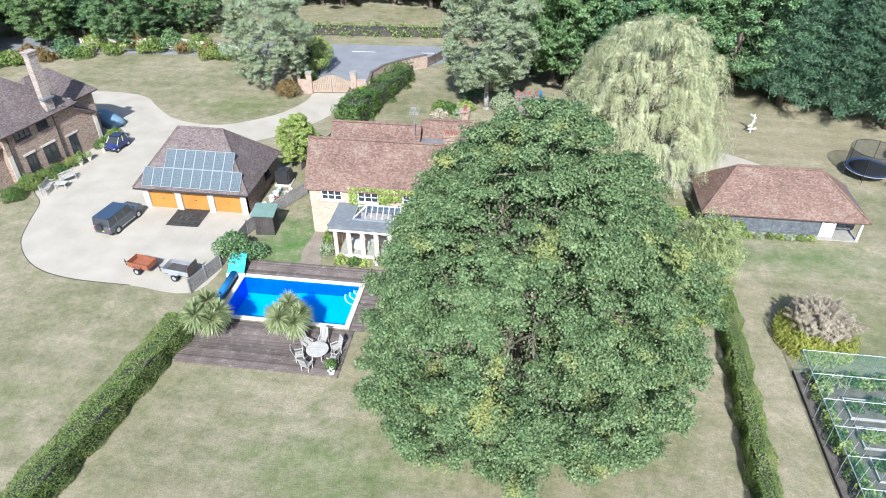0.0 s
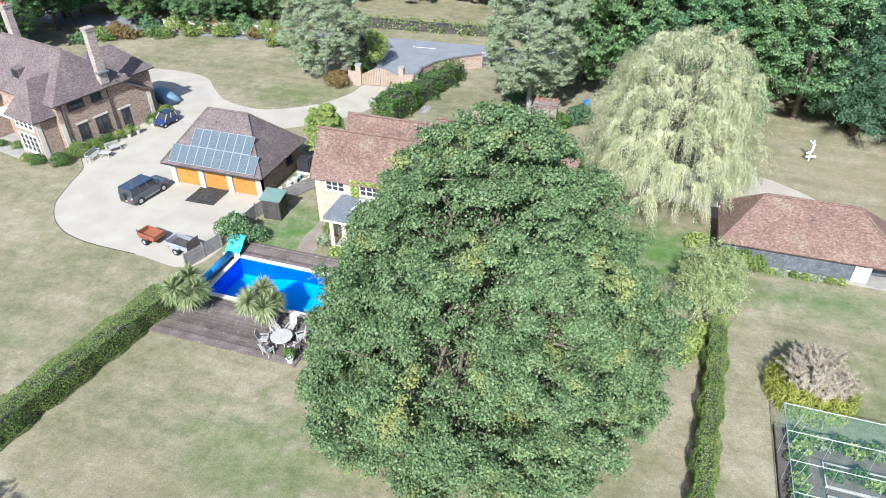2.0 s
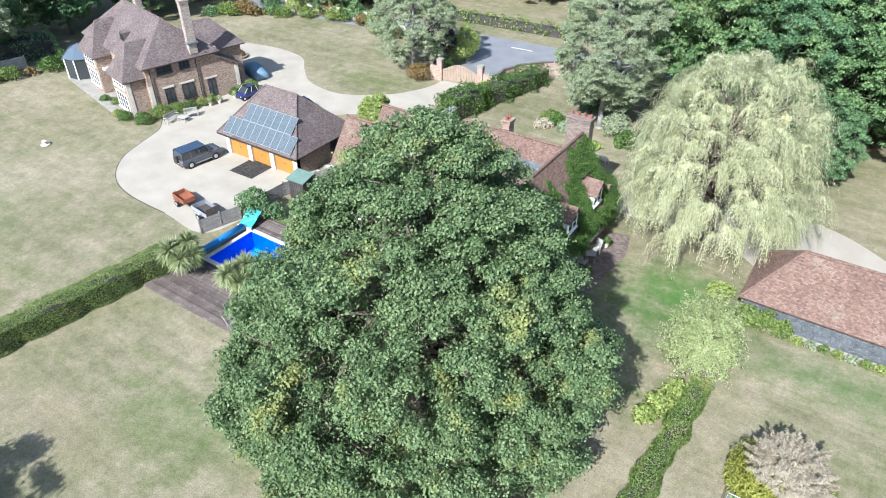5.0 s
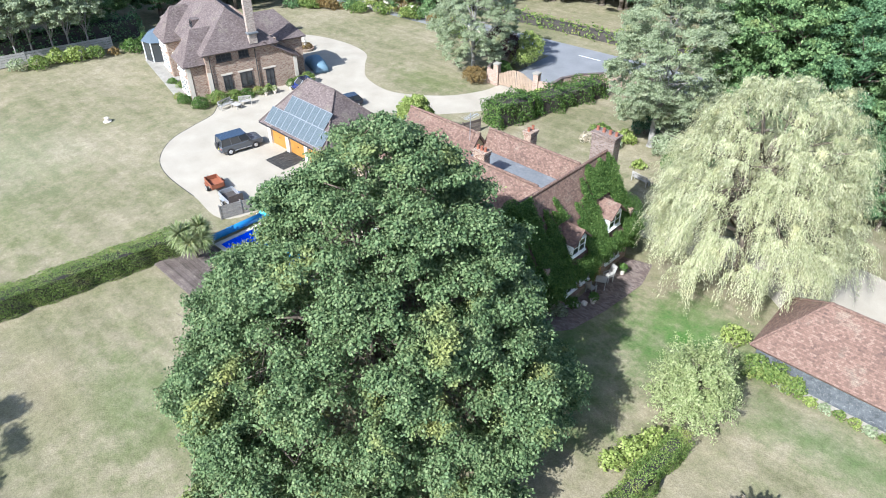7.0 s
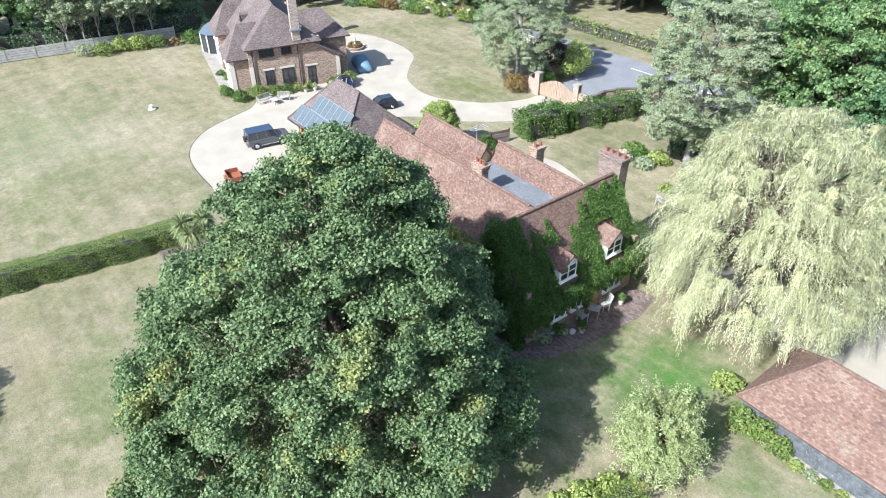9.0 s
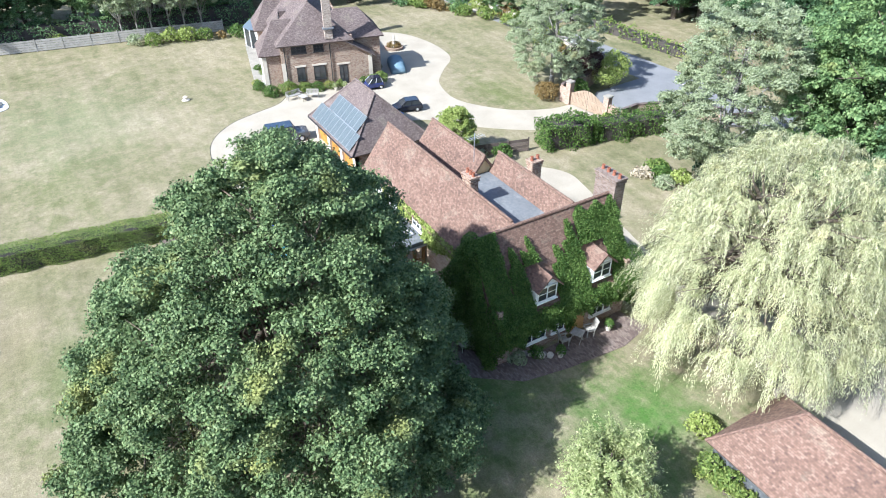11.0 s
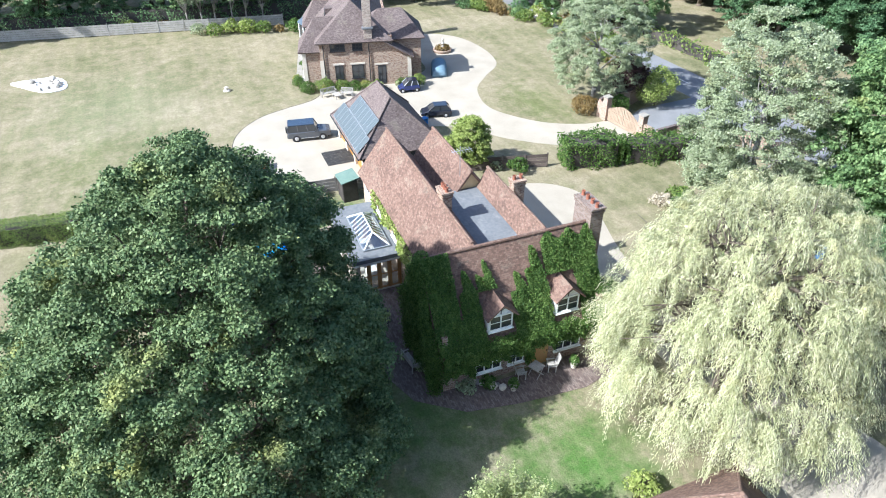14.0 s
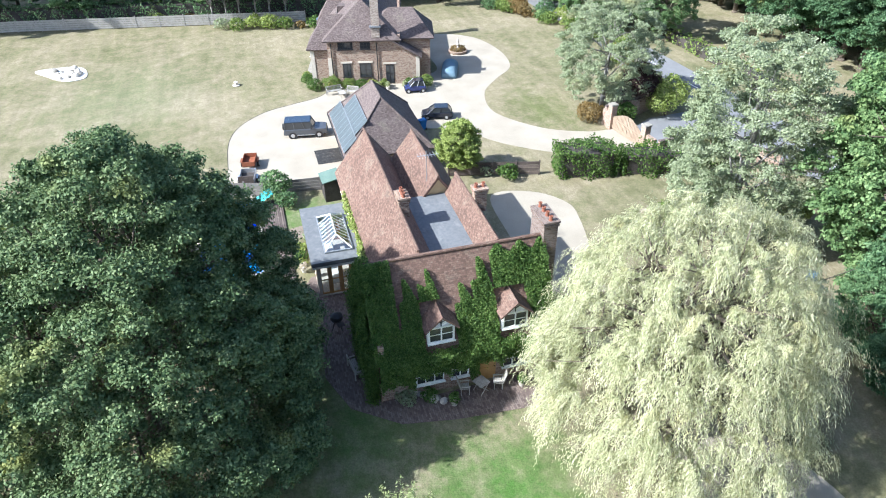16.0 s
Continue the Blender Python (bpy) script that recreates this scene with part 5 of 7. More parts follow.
def car(name, at, heading, length, width, height, waist, cabin, top, wheel, axles, body_mat, roof_mat, label, boxy=False, two_tone=None):
    """x is forwards. cabin, top: where the glasshouse begins and ends at the waist and at the roof."""
    t = thing(name, (*at, 0), heading, label, "car")
    t.scale = (1 / SIZE, 1 / SIZE, 1 / SIZE)
    h, w = length / 2, width / 2
    low = 0.28 if not boxy else 0.42
    def sec(x, z0, z1, k):
        c = 0.08
        return [(x, -w * k + c, z0), (x, w * k - c, z0), (x, w * k, z0 + c), (x, w * k, z1 - c), (x, w * k - c, z1), (x, -w * k + c, z1), (x, -w * k, z1 - c), (x, -w * k, z0 + c)]
    nose = waist * (0.96 if boxy else 0.82)
    body = part("body", loft([sec(-h, low + 0.1, waist - 0.1, 0.93), sec(-h + 0.12, low, waist, 0.99), sec(cabin[1], low, waist + 0.02, 1.0), sec(h - 0.45, low, nose + 0.02, 0.98), sec(h - 0.08, low, nose - 0.05, 0.93), sec(h, low + 0.1, nose - 0.15, 0.88)]), body_mat, t)
    k = 0.96 if boxy else 0.84
    q = 0.93
    g = [(cabin[0], -w * q, waist), (cabin[1], -w * q, waist), (cabin[1], w * q, waist), (cabin[0], w * q, waist), (top[0], -w * q * k, height - 0.08), (top[1], -w * q * k, height - 0.08), (top[1], w * q * k, height - 0.08), (top[0], w * q * k, height - 0.08)]
    cab = part("glasshouse", solid(g, [(0, 1, 2, 3), (4, 5, 6, 7), (0, 1, 5, 4), (1, 2, 6, 5), (2, 3, 7, 6), (3, 0, 4, 7)]), M_GLASS, t, "dark tinted glass")
    part("roof", box(top[0] - 0.04, top[1] + 0.04, -w * q * k - 0.02, w * q * k + 0.02, height - 0.1, height, bevel=0.04), roof_mat, t)
    for s in (-1, 1):
        n = 4 if boxy else 3
        for i in range(n):
            f = i / (n - 1)
            a = Vector((cabin[0] + (cabin[1] - cabin[0]) * f, s * w * q, waist))
            b = Vector((top[0] + (top[1] - top[0]) * f, s * w * q * k, height - 0.06))
            part("pillar", rod(a, b, 0.055, 0.045, 6), body_mat if two_tone is None else two_tone, t)
    for i, (x, s) in enumerate(((axles[0], -1), (axles[0], 1), (axles[1], -1), (axles[1], 1))):
        y = s * (w - 0.1)
        wh = part("wheel", rod((x, y - 0.11, wheel), (x, y + 0.11, wheel), wheel, n=20), M_TYRE, t, "black tyre")
        part("rim", rod((x, y + s * 0.08, wheel), (x, y + s * 0.125, wheel), wheel * 0.62, wheel * 0.5, n=12), M_STEEL, wh)
        part("wheel_arch", rod((x, s * (w - 0.16), wheel + 0.03), (x, s * (w - 0.03), wheel + 0.03), wheel + 0.08, n=20), M_BLACK if not boxy else body_mat, t)
    for s in (-1, 1):
        part("headlight", rod((h - 0.12, s * w * 0.68, nose - 0.22), (h + 0.0, s * w * 0.68, nose - 0.22), 0.11, 0.09, 10), M_LAMP, t)
        part("tail_light", box(-h - 0.01, -h + 0.05, s * w * 0.78 - 0.08, s * w * 0.78 + 0.08, waist - 0.35, waist - 0.15), M_RED, t)
        part("door_mirror", box(cabin[1] - 0.35, cabin[1] - 0.2, s * (w + 0.12) - 0.1, s * (w + 0.12) + 0.1, waist + 0.02, waist + 0.2, bevel=0.03), M_BLACK, t)
        if boxy:
            part("side_step", box(axles[0] + 0.5, axles[1] - 0.5, s * w - 0.05, s * w + 0.05, 0.4, 0.46), M_STEEL, t)
    part("bumper", box(h - 0.12, h + 0.06, -w * 0.85, w * 0.85, low, low + 0.22, bevel=0.04), M_BLACK if not boxy else body_mat, t)
    part("bumper", box(-h - 0.06, -h + 0.12, -w * 0.85, w * 0.85, low, low + 0.22, bevel=0.04), M_BLACK if not boxy else body_mat, t)
    part("number_plate", box(-h - 0.075, -h - 0.05, -0.26, 0.26, low + 0.25, low + 0.36), plain("plate", (0.6, 0.5, 0.1), 0.5) if boxy else M_WHITE, t)
    return t


P_SUV, P_SUVROOF = paint("dark_grey_car_paint", (0.10, 0.11, 0.125)), paint("navy_car_roof", (0.045, 0.07, 0.11))
suv = car("suv", (-31.7, 40.9), 81, 4.66, 1.85, 1.95, 1.12, (-2.25, 1.0), (-2.15, 0.6), 0.40, (-1.4, 1.45), P_SUV, P_SUVROOF, "boxy dark grey off-road car parked on gravel", True)
part("spare_wheel", rod((-2.5, 0.15, 1.05), (-2.34, 0.15, 1.05), 0.36, n=20), M_BLACK, suv)
car("small_car", (-39.0, 53.3), -97, 2.6, 1.55, 1.52, 0.88, (-1.15, 0.75), (-0.95, 0.15), 0.29, (-0.9, 0.9), paint("blue_car_paint", (0.03, 0.045, 0.16)), paint("dark_car_roof", (0.02, 0.025, 0.05)), "tiny blue and silver two-seat car on the drive", two_tone=plain("silver_frame", (0.3, 0.31, 0.33), 0.4))
car("hatchback_car", (-31.9, 53.7), -104, 3.5, 1.63, 1.46, 0.90, (-1.65, 0.9), (-1.25, 0.25), 0.30, (-1.1, 1.12), paint("black_car_paint", (0.018, 0.022, 0.035)), paint("black_car_roof", (0.03, 0.04, 0.06)), "small black hatchback parked behind the garage")


def covered_car():
    rng = np.random.default_rng(3)
    t = thing("covered_car", (-43.2, 58.4, 0), 160, "car under a blue-grey fitted dust cover", "car")
    secs = []
    for x, z, k in ((-2.1, 0.5, 0.8), (-2.0, 0.85, 0.92), (-1.4, 1.0, 1.0), (-0.8, 1.38, 0.98), (0.4, 1.42, 0.98), (1.1, 1.0, 1.0), (1.9, 0.85, 0.94), (2.1, 0.45, 0.8)):
        ring = []
        for i in range(12):
            a = math.pi * i / 11
            ring.append((x, 0.9 * k * math.cos(a) * (1.0 + 0.02 * rng.normal()), max(0.03, z * math.sin(a) ** 0.55) if 0 < i < 11 else 0.03))
        secs.append(ring)
    part("dust_cover", loft(secs), plain("blue_cover", (0.14, 0.22, 0.28), 0.7), t, smooth=True)
    return t


covered_car()


def trailer(at, heading, l, w, side, material, label, tail):
    t = thing("trailer", (*at, 0), heading, label, "trailer")
    z = 0.42
    part("bed", box(-l / 2, l / 2, -w / 2, w / 2, z, z + 0.05), M_DARKWOOD if tail else material, t)
    for s in (-1, 1):
        part("side_panel", box(-l / 2, l / 2, s * w / 2 - 0.02, s * w / 2 + 0.02, z + 0.05, z + side, bevel=0.006), material, t)
        wh = part("wheel", rod((0, s * (w / 2 + 0.07), 0.28), (0, s * (w / 2 + 0.23), 0.28), 0.28, n=16), M_TYRE, t)
        part("rim", rod((0, s * (w / 2 + 0.2), 0.28), (0, s * (w / 2 + 0.245), 0.28), 0.15, n=10), M_STEEL, wh)
        part("mudguard", box(-0.36, 0.36, s * (w / 2 + 0.15) - 0.1, s * (w / 2 + 0.15) + 0.1, 0.6, 0.64, bevel=0.01), material, t)
    part("front_panel", box(-l / 2 - 0.02, -l / 2 + 0.02, -w / 2, w / 2, z + 0.05, z + side), material, t)
    part("tailboard", box(l / 2 - 0.02, l / 2 + 0.03, -w / 2, w / 2, z + 0.05, z + (side if not tail else side + 0.4)), material if not tail else M_PLANK, t)
    part("drawbar", rod((-l / 2, 0, z), (-l / 2 - 0.8, 0, z - 0.06), 0.035), M_BLACK, t)
    part("jockey_wheel", rod((-l / 2 - 0.7, 0, 0.02), (-l / 2 - 0.7, 0, 0.55), 0.03), M_BLACK, t)
    return t


trailer((-26.9, 35.5), -10, 1.7, 1.05, 0.42, plain("rusty_red", (0.24, 0.085, 0.045), 0.8, varied=0.25), "small rust-red box trailer on the gravel", False)
trailer((-23.9, 35.2), -8, 2.1, 1.2, 0.42, M_STEEL, "galvanised steel trailer with a raised tailboard", True)


# ---- by the garage and pool ----
def mat_on_drive():
    t = thing("ground_sheet", (-26.8, 42.5, 0.02), 1, "black plastic ground sheet with leaves on gravel", "sheet")
    rng = np.random.default_rng(9)
    bm = bmesh.new()
    n = 12
    v = [[bm.verts.new((-1.35 + 2.7 * i / n, -1.35 + 2.7 * j / n, 0.012 + abs(rng.normal(0, 0.018)))) for j in range(n + 1)] for i in range(n + 1)]
    for i in range(n):
        for j in range(n):
            bm.faces.new((v[i][j], v[i + 1][j], v[i + 1][j + 1], v[i][j + 1]))
    part("sheet", bm, mottled("black_sheet", (0.015, 0.015, 0.016), (0.05, 0.05, 0.048), 2.0, 9.0, 0.6, stain=(0.13, 0.12, 0.10)), t)
    return t


mat_on_drive()


def fence(points, h, label, boards=4, panel=1.9, material=None):
    t = thing("fence", (0, 0, 0), 0, label, "fence")
    for (x0, y0), (x1, y1) in zip(points, points[1:]):
        L = math.hypot(x1 - x0, y1 - y0)
        n = max(1, round(L / panel))
        a = math.degrees(math.atan2(y1 - y0, x1 - x0))
        for i in range(n + 1):
            x, y = x0 + (x1 - x0) * i / n, y0 + (y1 - y0) * i / n
            part("post", box(-0.05, 0.05, -0.05, 0.05, 0, h + 0.08, m=pose(x, y, 0, 0, 0, a)), material or M_PLANK, t)
            if i < n:
                for k in range(boards):
                    z = 0.08 + (h - 0.1) * k / boards
                    part("board", box(0.05, L / n - 0.05, -0.018, 0.018, z, z + (h - 0.1) / boards - 0.03, m=pose(x, y, 0, 0, 0, a)), material or M_PLANK, t)
    return t


M_PALEWOOD = mottled("silvered_teak", (0.28, 0.265, 0.24), (0.43, 0.41, 0.375), 2.0, 14.0, 0.8)
M_GREYPLANK = mottled("grey_fence_board", (0.15, 0.14, 0.13), (0.30, 0.28, 0.26), 1.2, 12.0, 0.9)
fence([(-22.3, 33.3), (-21.4, 36.4), (-21.1, 40.8), (-20.4, 43.2), (-18.4, 47.3)], 1.25, "grey weathered board fence beside the forecourt", material=M_GREYPLANK)
fence([(-20.2, 51.4), (-19.3, 55.0), (-18.3, 58.8)], 1.3, "dark weathered board fence behind the cottage", material=M_PLANK)
fence([(-75.5, -8.0), (-73.8, 8.0), (-70.5, 26.0), (-67.0, 45.0)], 1.5, "long silver-grey board fence along the field", 5, 3.0, M_PALEWOOD)


def hut():
    t = thing("garden_hut", (-19.75, 41.5, 0), 3, "small dark timber hut with green felt roof", "shed")
    part("hut_body", box(-0.75, 0.75, -0.6, 0.6, 0, 1.75, bevel=0.01), M_DARKWOOD, t)
    for i in range(7):
        part("cladding", box(-0.74 + i * 0.21, -0.56 + i * 0.21, -0.625, -0.6, 0.05, 1.72), M_DARKWOOD, t)
    part("felt_roof", solid([(-0.9, -0.75, 1.74), (0.9, -0.75, 1.74), (0.9, 0.75, 2.02), (-0.9, 0.75, 2.02)], [(0, 1, 2, 3)], 0.07), mottled("green_felt", (0.10, 0.16, 0.135), (0.15, 0.215, 0.18), 1.2, 20.0, 0.9), t)
    return t


hut()


def cover_roller():
    M_COVER, M_TURQ = plain("blue_pool_cover", (0.03, 0.19, 0.42), 0.4), plain("turquoise_sheet", (0.06, 0.42, 0.52), 0.5)
    t = thing("pool_cover_roller", (-19.95, 33.2, 0), 0, "blue rolled pool cover on its reel by the pool", "pool cover")
    rng = np.random.default_rng(2)
    part("rolled_cover", rod((0, -2.0, 0.45), (0, 2.1, 0.45), 0.24, 0.27, 14), M_COVER, t, smooth=True)
    for y in (-2.15, 2.2):
        part("stand", box(-0.3, 0.3, y - 0.03, y + 0.03, 0.1, 0.55, bevel=0.01), M_STEEL, t)
    part("reel_axle", rod((0, -2.3, 0.45), (0, 2.35, 0.45), 0.04), M_STEEL, t)
    f = thing("cover_sheet", (-20.0, 36.1, 0.1), 8, "turquoise bubble sheet folded over beside the pool", "sheet")
    bm = bmesh.new()
    n = 8
    v = [[bm.verts.new((-0.6 + 1.2 * i / n, -0.7 + 1.5 * j / n, 0.25 + 0.75 * j / n + rng.normal(0, 0.03))) for j in range(n + 1)] for i in range(n + 1)]
    for i in range(n):
        for j in range(n):
            bm.faces.new((v[i][j], v[i + 1][j], v[i + 1][j + 1], v[i][j + 1]))
    part("folded_sheet", bm, M_TURQ, f)
    part("side_board", box(-0.66, 0.66, -0.74, -0.7, 0, 0.32), M_WHITE, f)
    return t


cover_roller()


def cordyline(at, h, heads, seed, label):
    rng = np.random.default_rng(seed)
    t = thing("cabbage_palm", (*at, 0.1), 0, label, "palm", "cabbage palms")
    bm = bmesh.new()
    fork = Vector((0, 0, h * 0.35))
    rod((0, 0, 0), fork, 0.13, 0.1, 8, bm)
    V, F = [], []
    for k in range(heads):
        a = 2 * math.pi * k / heads + 0.5
        c = Vector((0.75 * math.cos(a), 0.75 * math.sin(a), h * (0.62 + 0.16 * (k % 2))))
        rod(fork, c, 0.09, 0.06, 7, bm)
        for i in range(340):
            b, e = rng.uniform(0, 6.283), math.asin(rng.uniform(-0.75, 1.0))
            L = rng.uniform(0.7, 1.15)
            d = np.array([math.cos(b) * math.cos(e), math.sin(b) * math.cos(e), math.sin(e)])
            s = np.array([-math.sin(b), math.cos(b), 0]) * 0.045
            sag = np.array([0, 0, -0.28 * L * L * math.cos(e)])
            p0, p1, p2 = np.array(c), np.array(c) + d * L * 0.55 + sag * 0.3, np.array(c) + d * L + sag
            o = len(V)
            V += [p0 - s * 0.6, p0 + s * 0.6, p1 + s, p1 - s, p2]
            F += [(o, o + 1, o + 2, o + 3), (o + 3, o + 2, o + 4)]
    part("trunk", bm, M_BARK, t)
    me = bpy.data.meshes.new("crown")
    me.from_pydata([tuple(v) for v in V], [], F)
    me.materials.append(M_PALM)
    ob = new("crown", me)
    ob.parent = t
    return t


cordyline((-19.1, 29.4), 2.9, 5, 61, "spiky grey-green cabbage palm by the hedge end")
cordyline((-14.0, 29.9), 2.8, 5, 62, "spiky grey-green cabbage palm beside the pool")


def garden_chair(at, turn, scale=1.0, label="weathered pale wooden folding garden chair", group="chairs round the pool table"):
    t = thing("garden_chair", at, turn, label, "chair", group)
    M = M_PALEWOOD
    for x in (-0.24, 0.24):
        for y in (-0.22, 0.22):
            part("leg", box(x - 0.025, x + 0.025, y - 0.025, y + 0.025, 0, 0.62 if y < 0 else 0.45), M, t)
        part("armrest", box(x - 0.035, x + 0.035, -0.28, 0.26, 0.62, 0.65), M, t)
    for i in range(6):
        part("seat_slat", box(-0.25, 0.25, -0.24 + i * 0.085, -0.17 + i * 0.085, 0.43, 0.455), M, t)
    for i in range(6):
        x = -0.22 + i * 0.088
        part("back_slat", box(x - 0.033, x + 0.033, 0.0, 0.022, 0, 0.68, m=pose(0, 0.24, 0.44, -16)), M, t)
    part("back_rail", box(-0.26, 0.26, -0.005, 0.035, 0.66, 0.73, m=pose(0, 0.24, 0.44, -16)), M, t)
    return t


TX, TY, TZ = -11.75, 28.35, 0.105
t = thing("round_table", (TX, TY, TZ), 0, "round pale slatted wooden garden table on the deck", "table")
part("tabletop", turned([(0.66, 0.70), (0.68, 0.715), (0.68, 0.735), (0.66, 0.75)], 32), M_PALEWOOD, t)
for i in range(4):
    a = math.pi / 4 + i * math.pi / 2
    part("leg", rod((0.42 * math.cos(a), 0.42 * math.sin(a), 0), (0.36 * math.cos(a), 0.36 * math.sin(a), 0.7), 0.035), M_PALEWOOD, t)
chair = garden_chair((TX, TY + 1.15, TZ), 0)
for a in (-58, -112, 160, 105, 52):
    copy_thing(chair, pose(TX - 1.12 * math.sin(radians(a)), TY + 1.12 * math.cos(radians(a)), TZ, 0, 0, a + 6))


def potted_plant(at, r, h, leaf, label, seed, pot=None):
    rng = np.random.default_rng(seed)
    t = thing("potted_plant", at, 0, label, "potted plant")
    part("pot", turned([(r * 0.6, 0), (r * 0.85, r * 1.2), (r, r * 1.3), (r, r * 1.45), (r * 0.85, r * 1.45), (r * 0.8, r * 1.3)], 16), pot or M_STONE, t)
    P, D = clump_points([(0, 0, r * 1.5 + h * 0.4, r * 1.3), (r * 0.4, 0, r * 1.4 + h * 0.7, r), (-r * 0.4, r * 0.2, r * 1.4 + h * 0.65, r)], 160, rng)
    leaves("foliage", P, D, 0.06, leaf, t, rng=rng)
    return t


potted_plant((-10.6, 27.2, 0.1), 0.26, 0.6, M_IVY, "white pot with a leafy green plant on the deck", 70, M_WHITE)


def shrub(at, r, h, leaf, label, seed, per=60, size=0.09, n=9, name="shrub", group=""):
    rng = np.random.default_rng(seed)
    t = thing(name, (*at, 0), 0, label, "shrub", group)
    bm = bmesh.new()
    clumps = []
    for i in range(n):
        a = i * 2.39996
        s = math.sqrt((i + 0.3) / n)
        c = (r * 0.68 * s * math.cos(a), r * 0.68 * s * math.sin(a), h * (0.68 - 0.33 * s) + rng.normal(0, 0.06) * h, max(0.2, min(r, h) * rng.uniform(0.36, 0.52)))
        clumps.append(c)
        if i % 2 == 0:
            rod((0, 0, 0), c[:3], 0.035, 0.012, 5, bm)
    part("stem", bm, M_BARK, t)
    P, D = clump_points(clumps, per, rng, low=-0.9)
    P[:, 2] = np.maximum(P[:, 2], 0.04)
    leaves("foliage", P, D, size, leaf, t, rng=rng)
    return t


shrub((-20.7, 37.3), 1.35, 3.1, M_WOOD_LEAF, "dark green bush between drive and pool", 80, n=14)
shrub((-19.3, 37.9), 0.9, 1.5, M_WOOD_LEAF, "dark green bush between drive and pool", 81)
shrub((-20.6, 30.6), 0.8, 1.3, M_HEDGE, "green shrub at the hedge end", 82)
for i, (x, y, r, h, m) in enumerate([(-14.4, 40.6, 0.8, 1.2, M_HEDGE), (-14.3, 39.2, 0.7, 0.8, M_GREYLEAF), (-13.0, 38.2, 0.6, 0.6, M_LIMELEAF), (-12.0, 38.2, 0.5, 0.5, M_IVY), (-14.6, 42.0, 0.5, 1.4, M_IVY), (-11.2, 38.1, 0.45, 0.4, M_LIMELEAF)]):
    shrub((x, y), r, h, m, "mixed border shrub beside the garden room", 90 + i, group="border shrubs")
potted_plant((-10.3, 38.2, 0.03), 0.22, 0.3, M_PAMPAS, "white urn with pale flowers by the door", 71, M_WHITE)


# stored things beside the garage
t = thing("oil_tank", (-20.9, 48.9, 0), 0, "dark plastic oil tank beside the garage wall", "tank")
part("tank_body", box(-0.65, 0.65, -0.6, 0.6, 0.15, 1.35, bevel=0.12), M_BLACK, t)
part("tank_base", box(-0.7, 0.7, -0.65, 0.65, 0, 0.15), M_STONE, t)
part("filler_cap", rod((0, 0, 1.35), (0, 0, 1.45), 0.12), M_BLACK, t)
rng2 = np.random.default_rng(77)
for i in range(16):
    x, y = -21.3 + rng2.uniform(-0.4, 0.9) + i * 0.05, 44.0 + i * 0.24
    s = rng2.uniform(0.25, 0.5)
    c = [(0.4, 0.38, 0.35), (0.3, 0.12, 0.08), (0.25, 0.33, 0.33), (0.5, 0.5, 0.48)][i % 4]
    t = thing("storage_tub", (x, y, 0), rng2.uniform(0, 90), "weathered storage tub in the side yard heap", "tub", "side yard heap")
    part("tub", turned([(s * 0.5, 0), (s * 0.62, s), (s * 0.68, s * 1.02), (s * 0.6, s * 1.05), (s * 0.45, s * 0.6)], 10), bpy.data.materials.get("tub%d" % (i % 4)) or plain("tub%d" % (i % 4), c, 0.7), t)
t = thing("wheelie_bin", (-29.6, 51.6, 0), 20, "blue wheeled recycling bin behind the garage", "bin")
M_BIN = plain("blue_plastic", (0.03, 0.16, 0.42), 0.5)
part("bin_body", solid([(-0.22, -0.26, 0.06), (0.22, -0.26, 0.06), (0.22, 0.26, 0.06), (-0.22, 0.26, 0.06), (-0.29, -0.34, 0.98), (0.29, -0.34, 0.98), (0.29, 0.34, 0.98), (-0.29, 0.34, 0.98)], [(0, 1, 2, 3), (4, 5, 6, 7), (0, 1, 5, 4), (1, 2, 6, 5), (2, 3, 7, 6), (3, 0, 4, 7)]), M_BIN, t)
part("lid", box(-0.31, 0.31, -0.36, 0.38, 0.98, 1.05, bevel=0.02), M_BIN, t)
for s in (-1, 1):
    part("wheel", rod((s * 0.18, 0.3, 0.1), (s * 0.24, 0.3, 0.1), 0.1), M_TYRE, t)

# ---- by the country house ----
HX, HY, HA = -43.2, 44.9, radians(-13)
def by_house(q, p):
    return (HX + q * math.cos(HA) - p * math.sin(HA), HY + q * math.sin(HA) + p * math.cos(HA))


for i, (q, p, r, h) in enumerate([(1.0, -1.6, 0.9, 1.2), (0.9, 0.2, 1.1, 1.5), (0.8, 2.0, 0.9, 1.1), (0.8, 3.4, 0.8, 0.9), (1.0, 4.6, 0.65, 1.2), (0.9, 5.8, 0.6, 1.1), (0.8, 8.4, 0.6, 1.0), (0.9, 9.3, 0.8, 1.3), (0.9, 10.4, 0.8, 1.6), (-1.0, -2.6, 0.8, 1.1), (-2.4, -2.8, 0.6, 0.8), (-5.5, -1.6, 0.7, 0.7), (-7.4, -2.2, 0.6, 0.6)]):
    shrub(by_house(q, p), r, h, M_HEDGE if i % 3 else M_IVY, "rounded clipped shrub against the brick house", 110 + i, 170, 0.055, group="house shrubs")
for i, p in enumerate((5.2, 6.2, 8.0)):
    potted_plant((*by_house(1.6, p), 0.02), 0.22, 0.5, M_PALM, "stone pot with a small plant by the door", 130 + i)


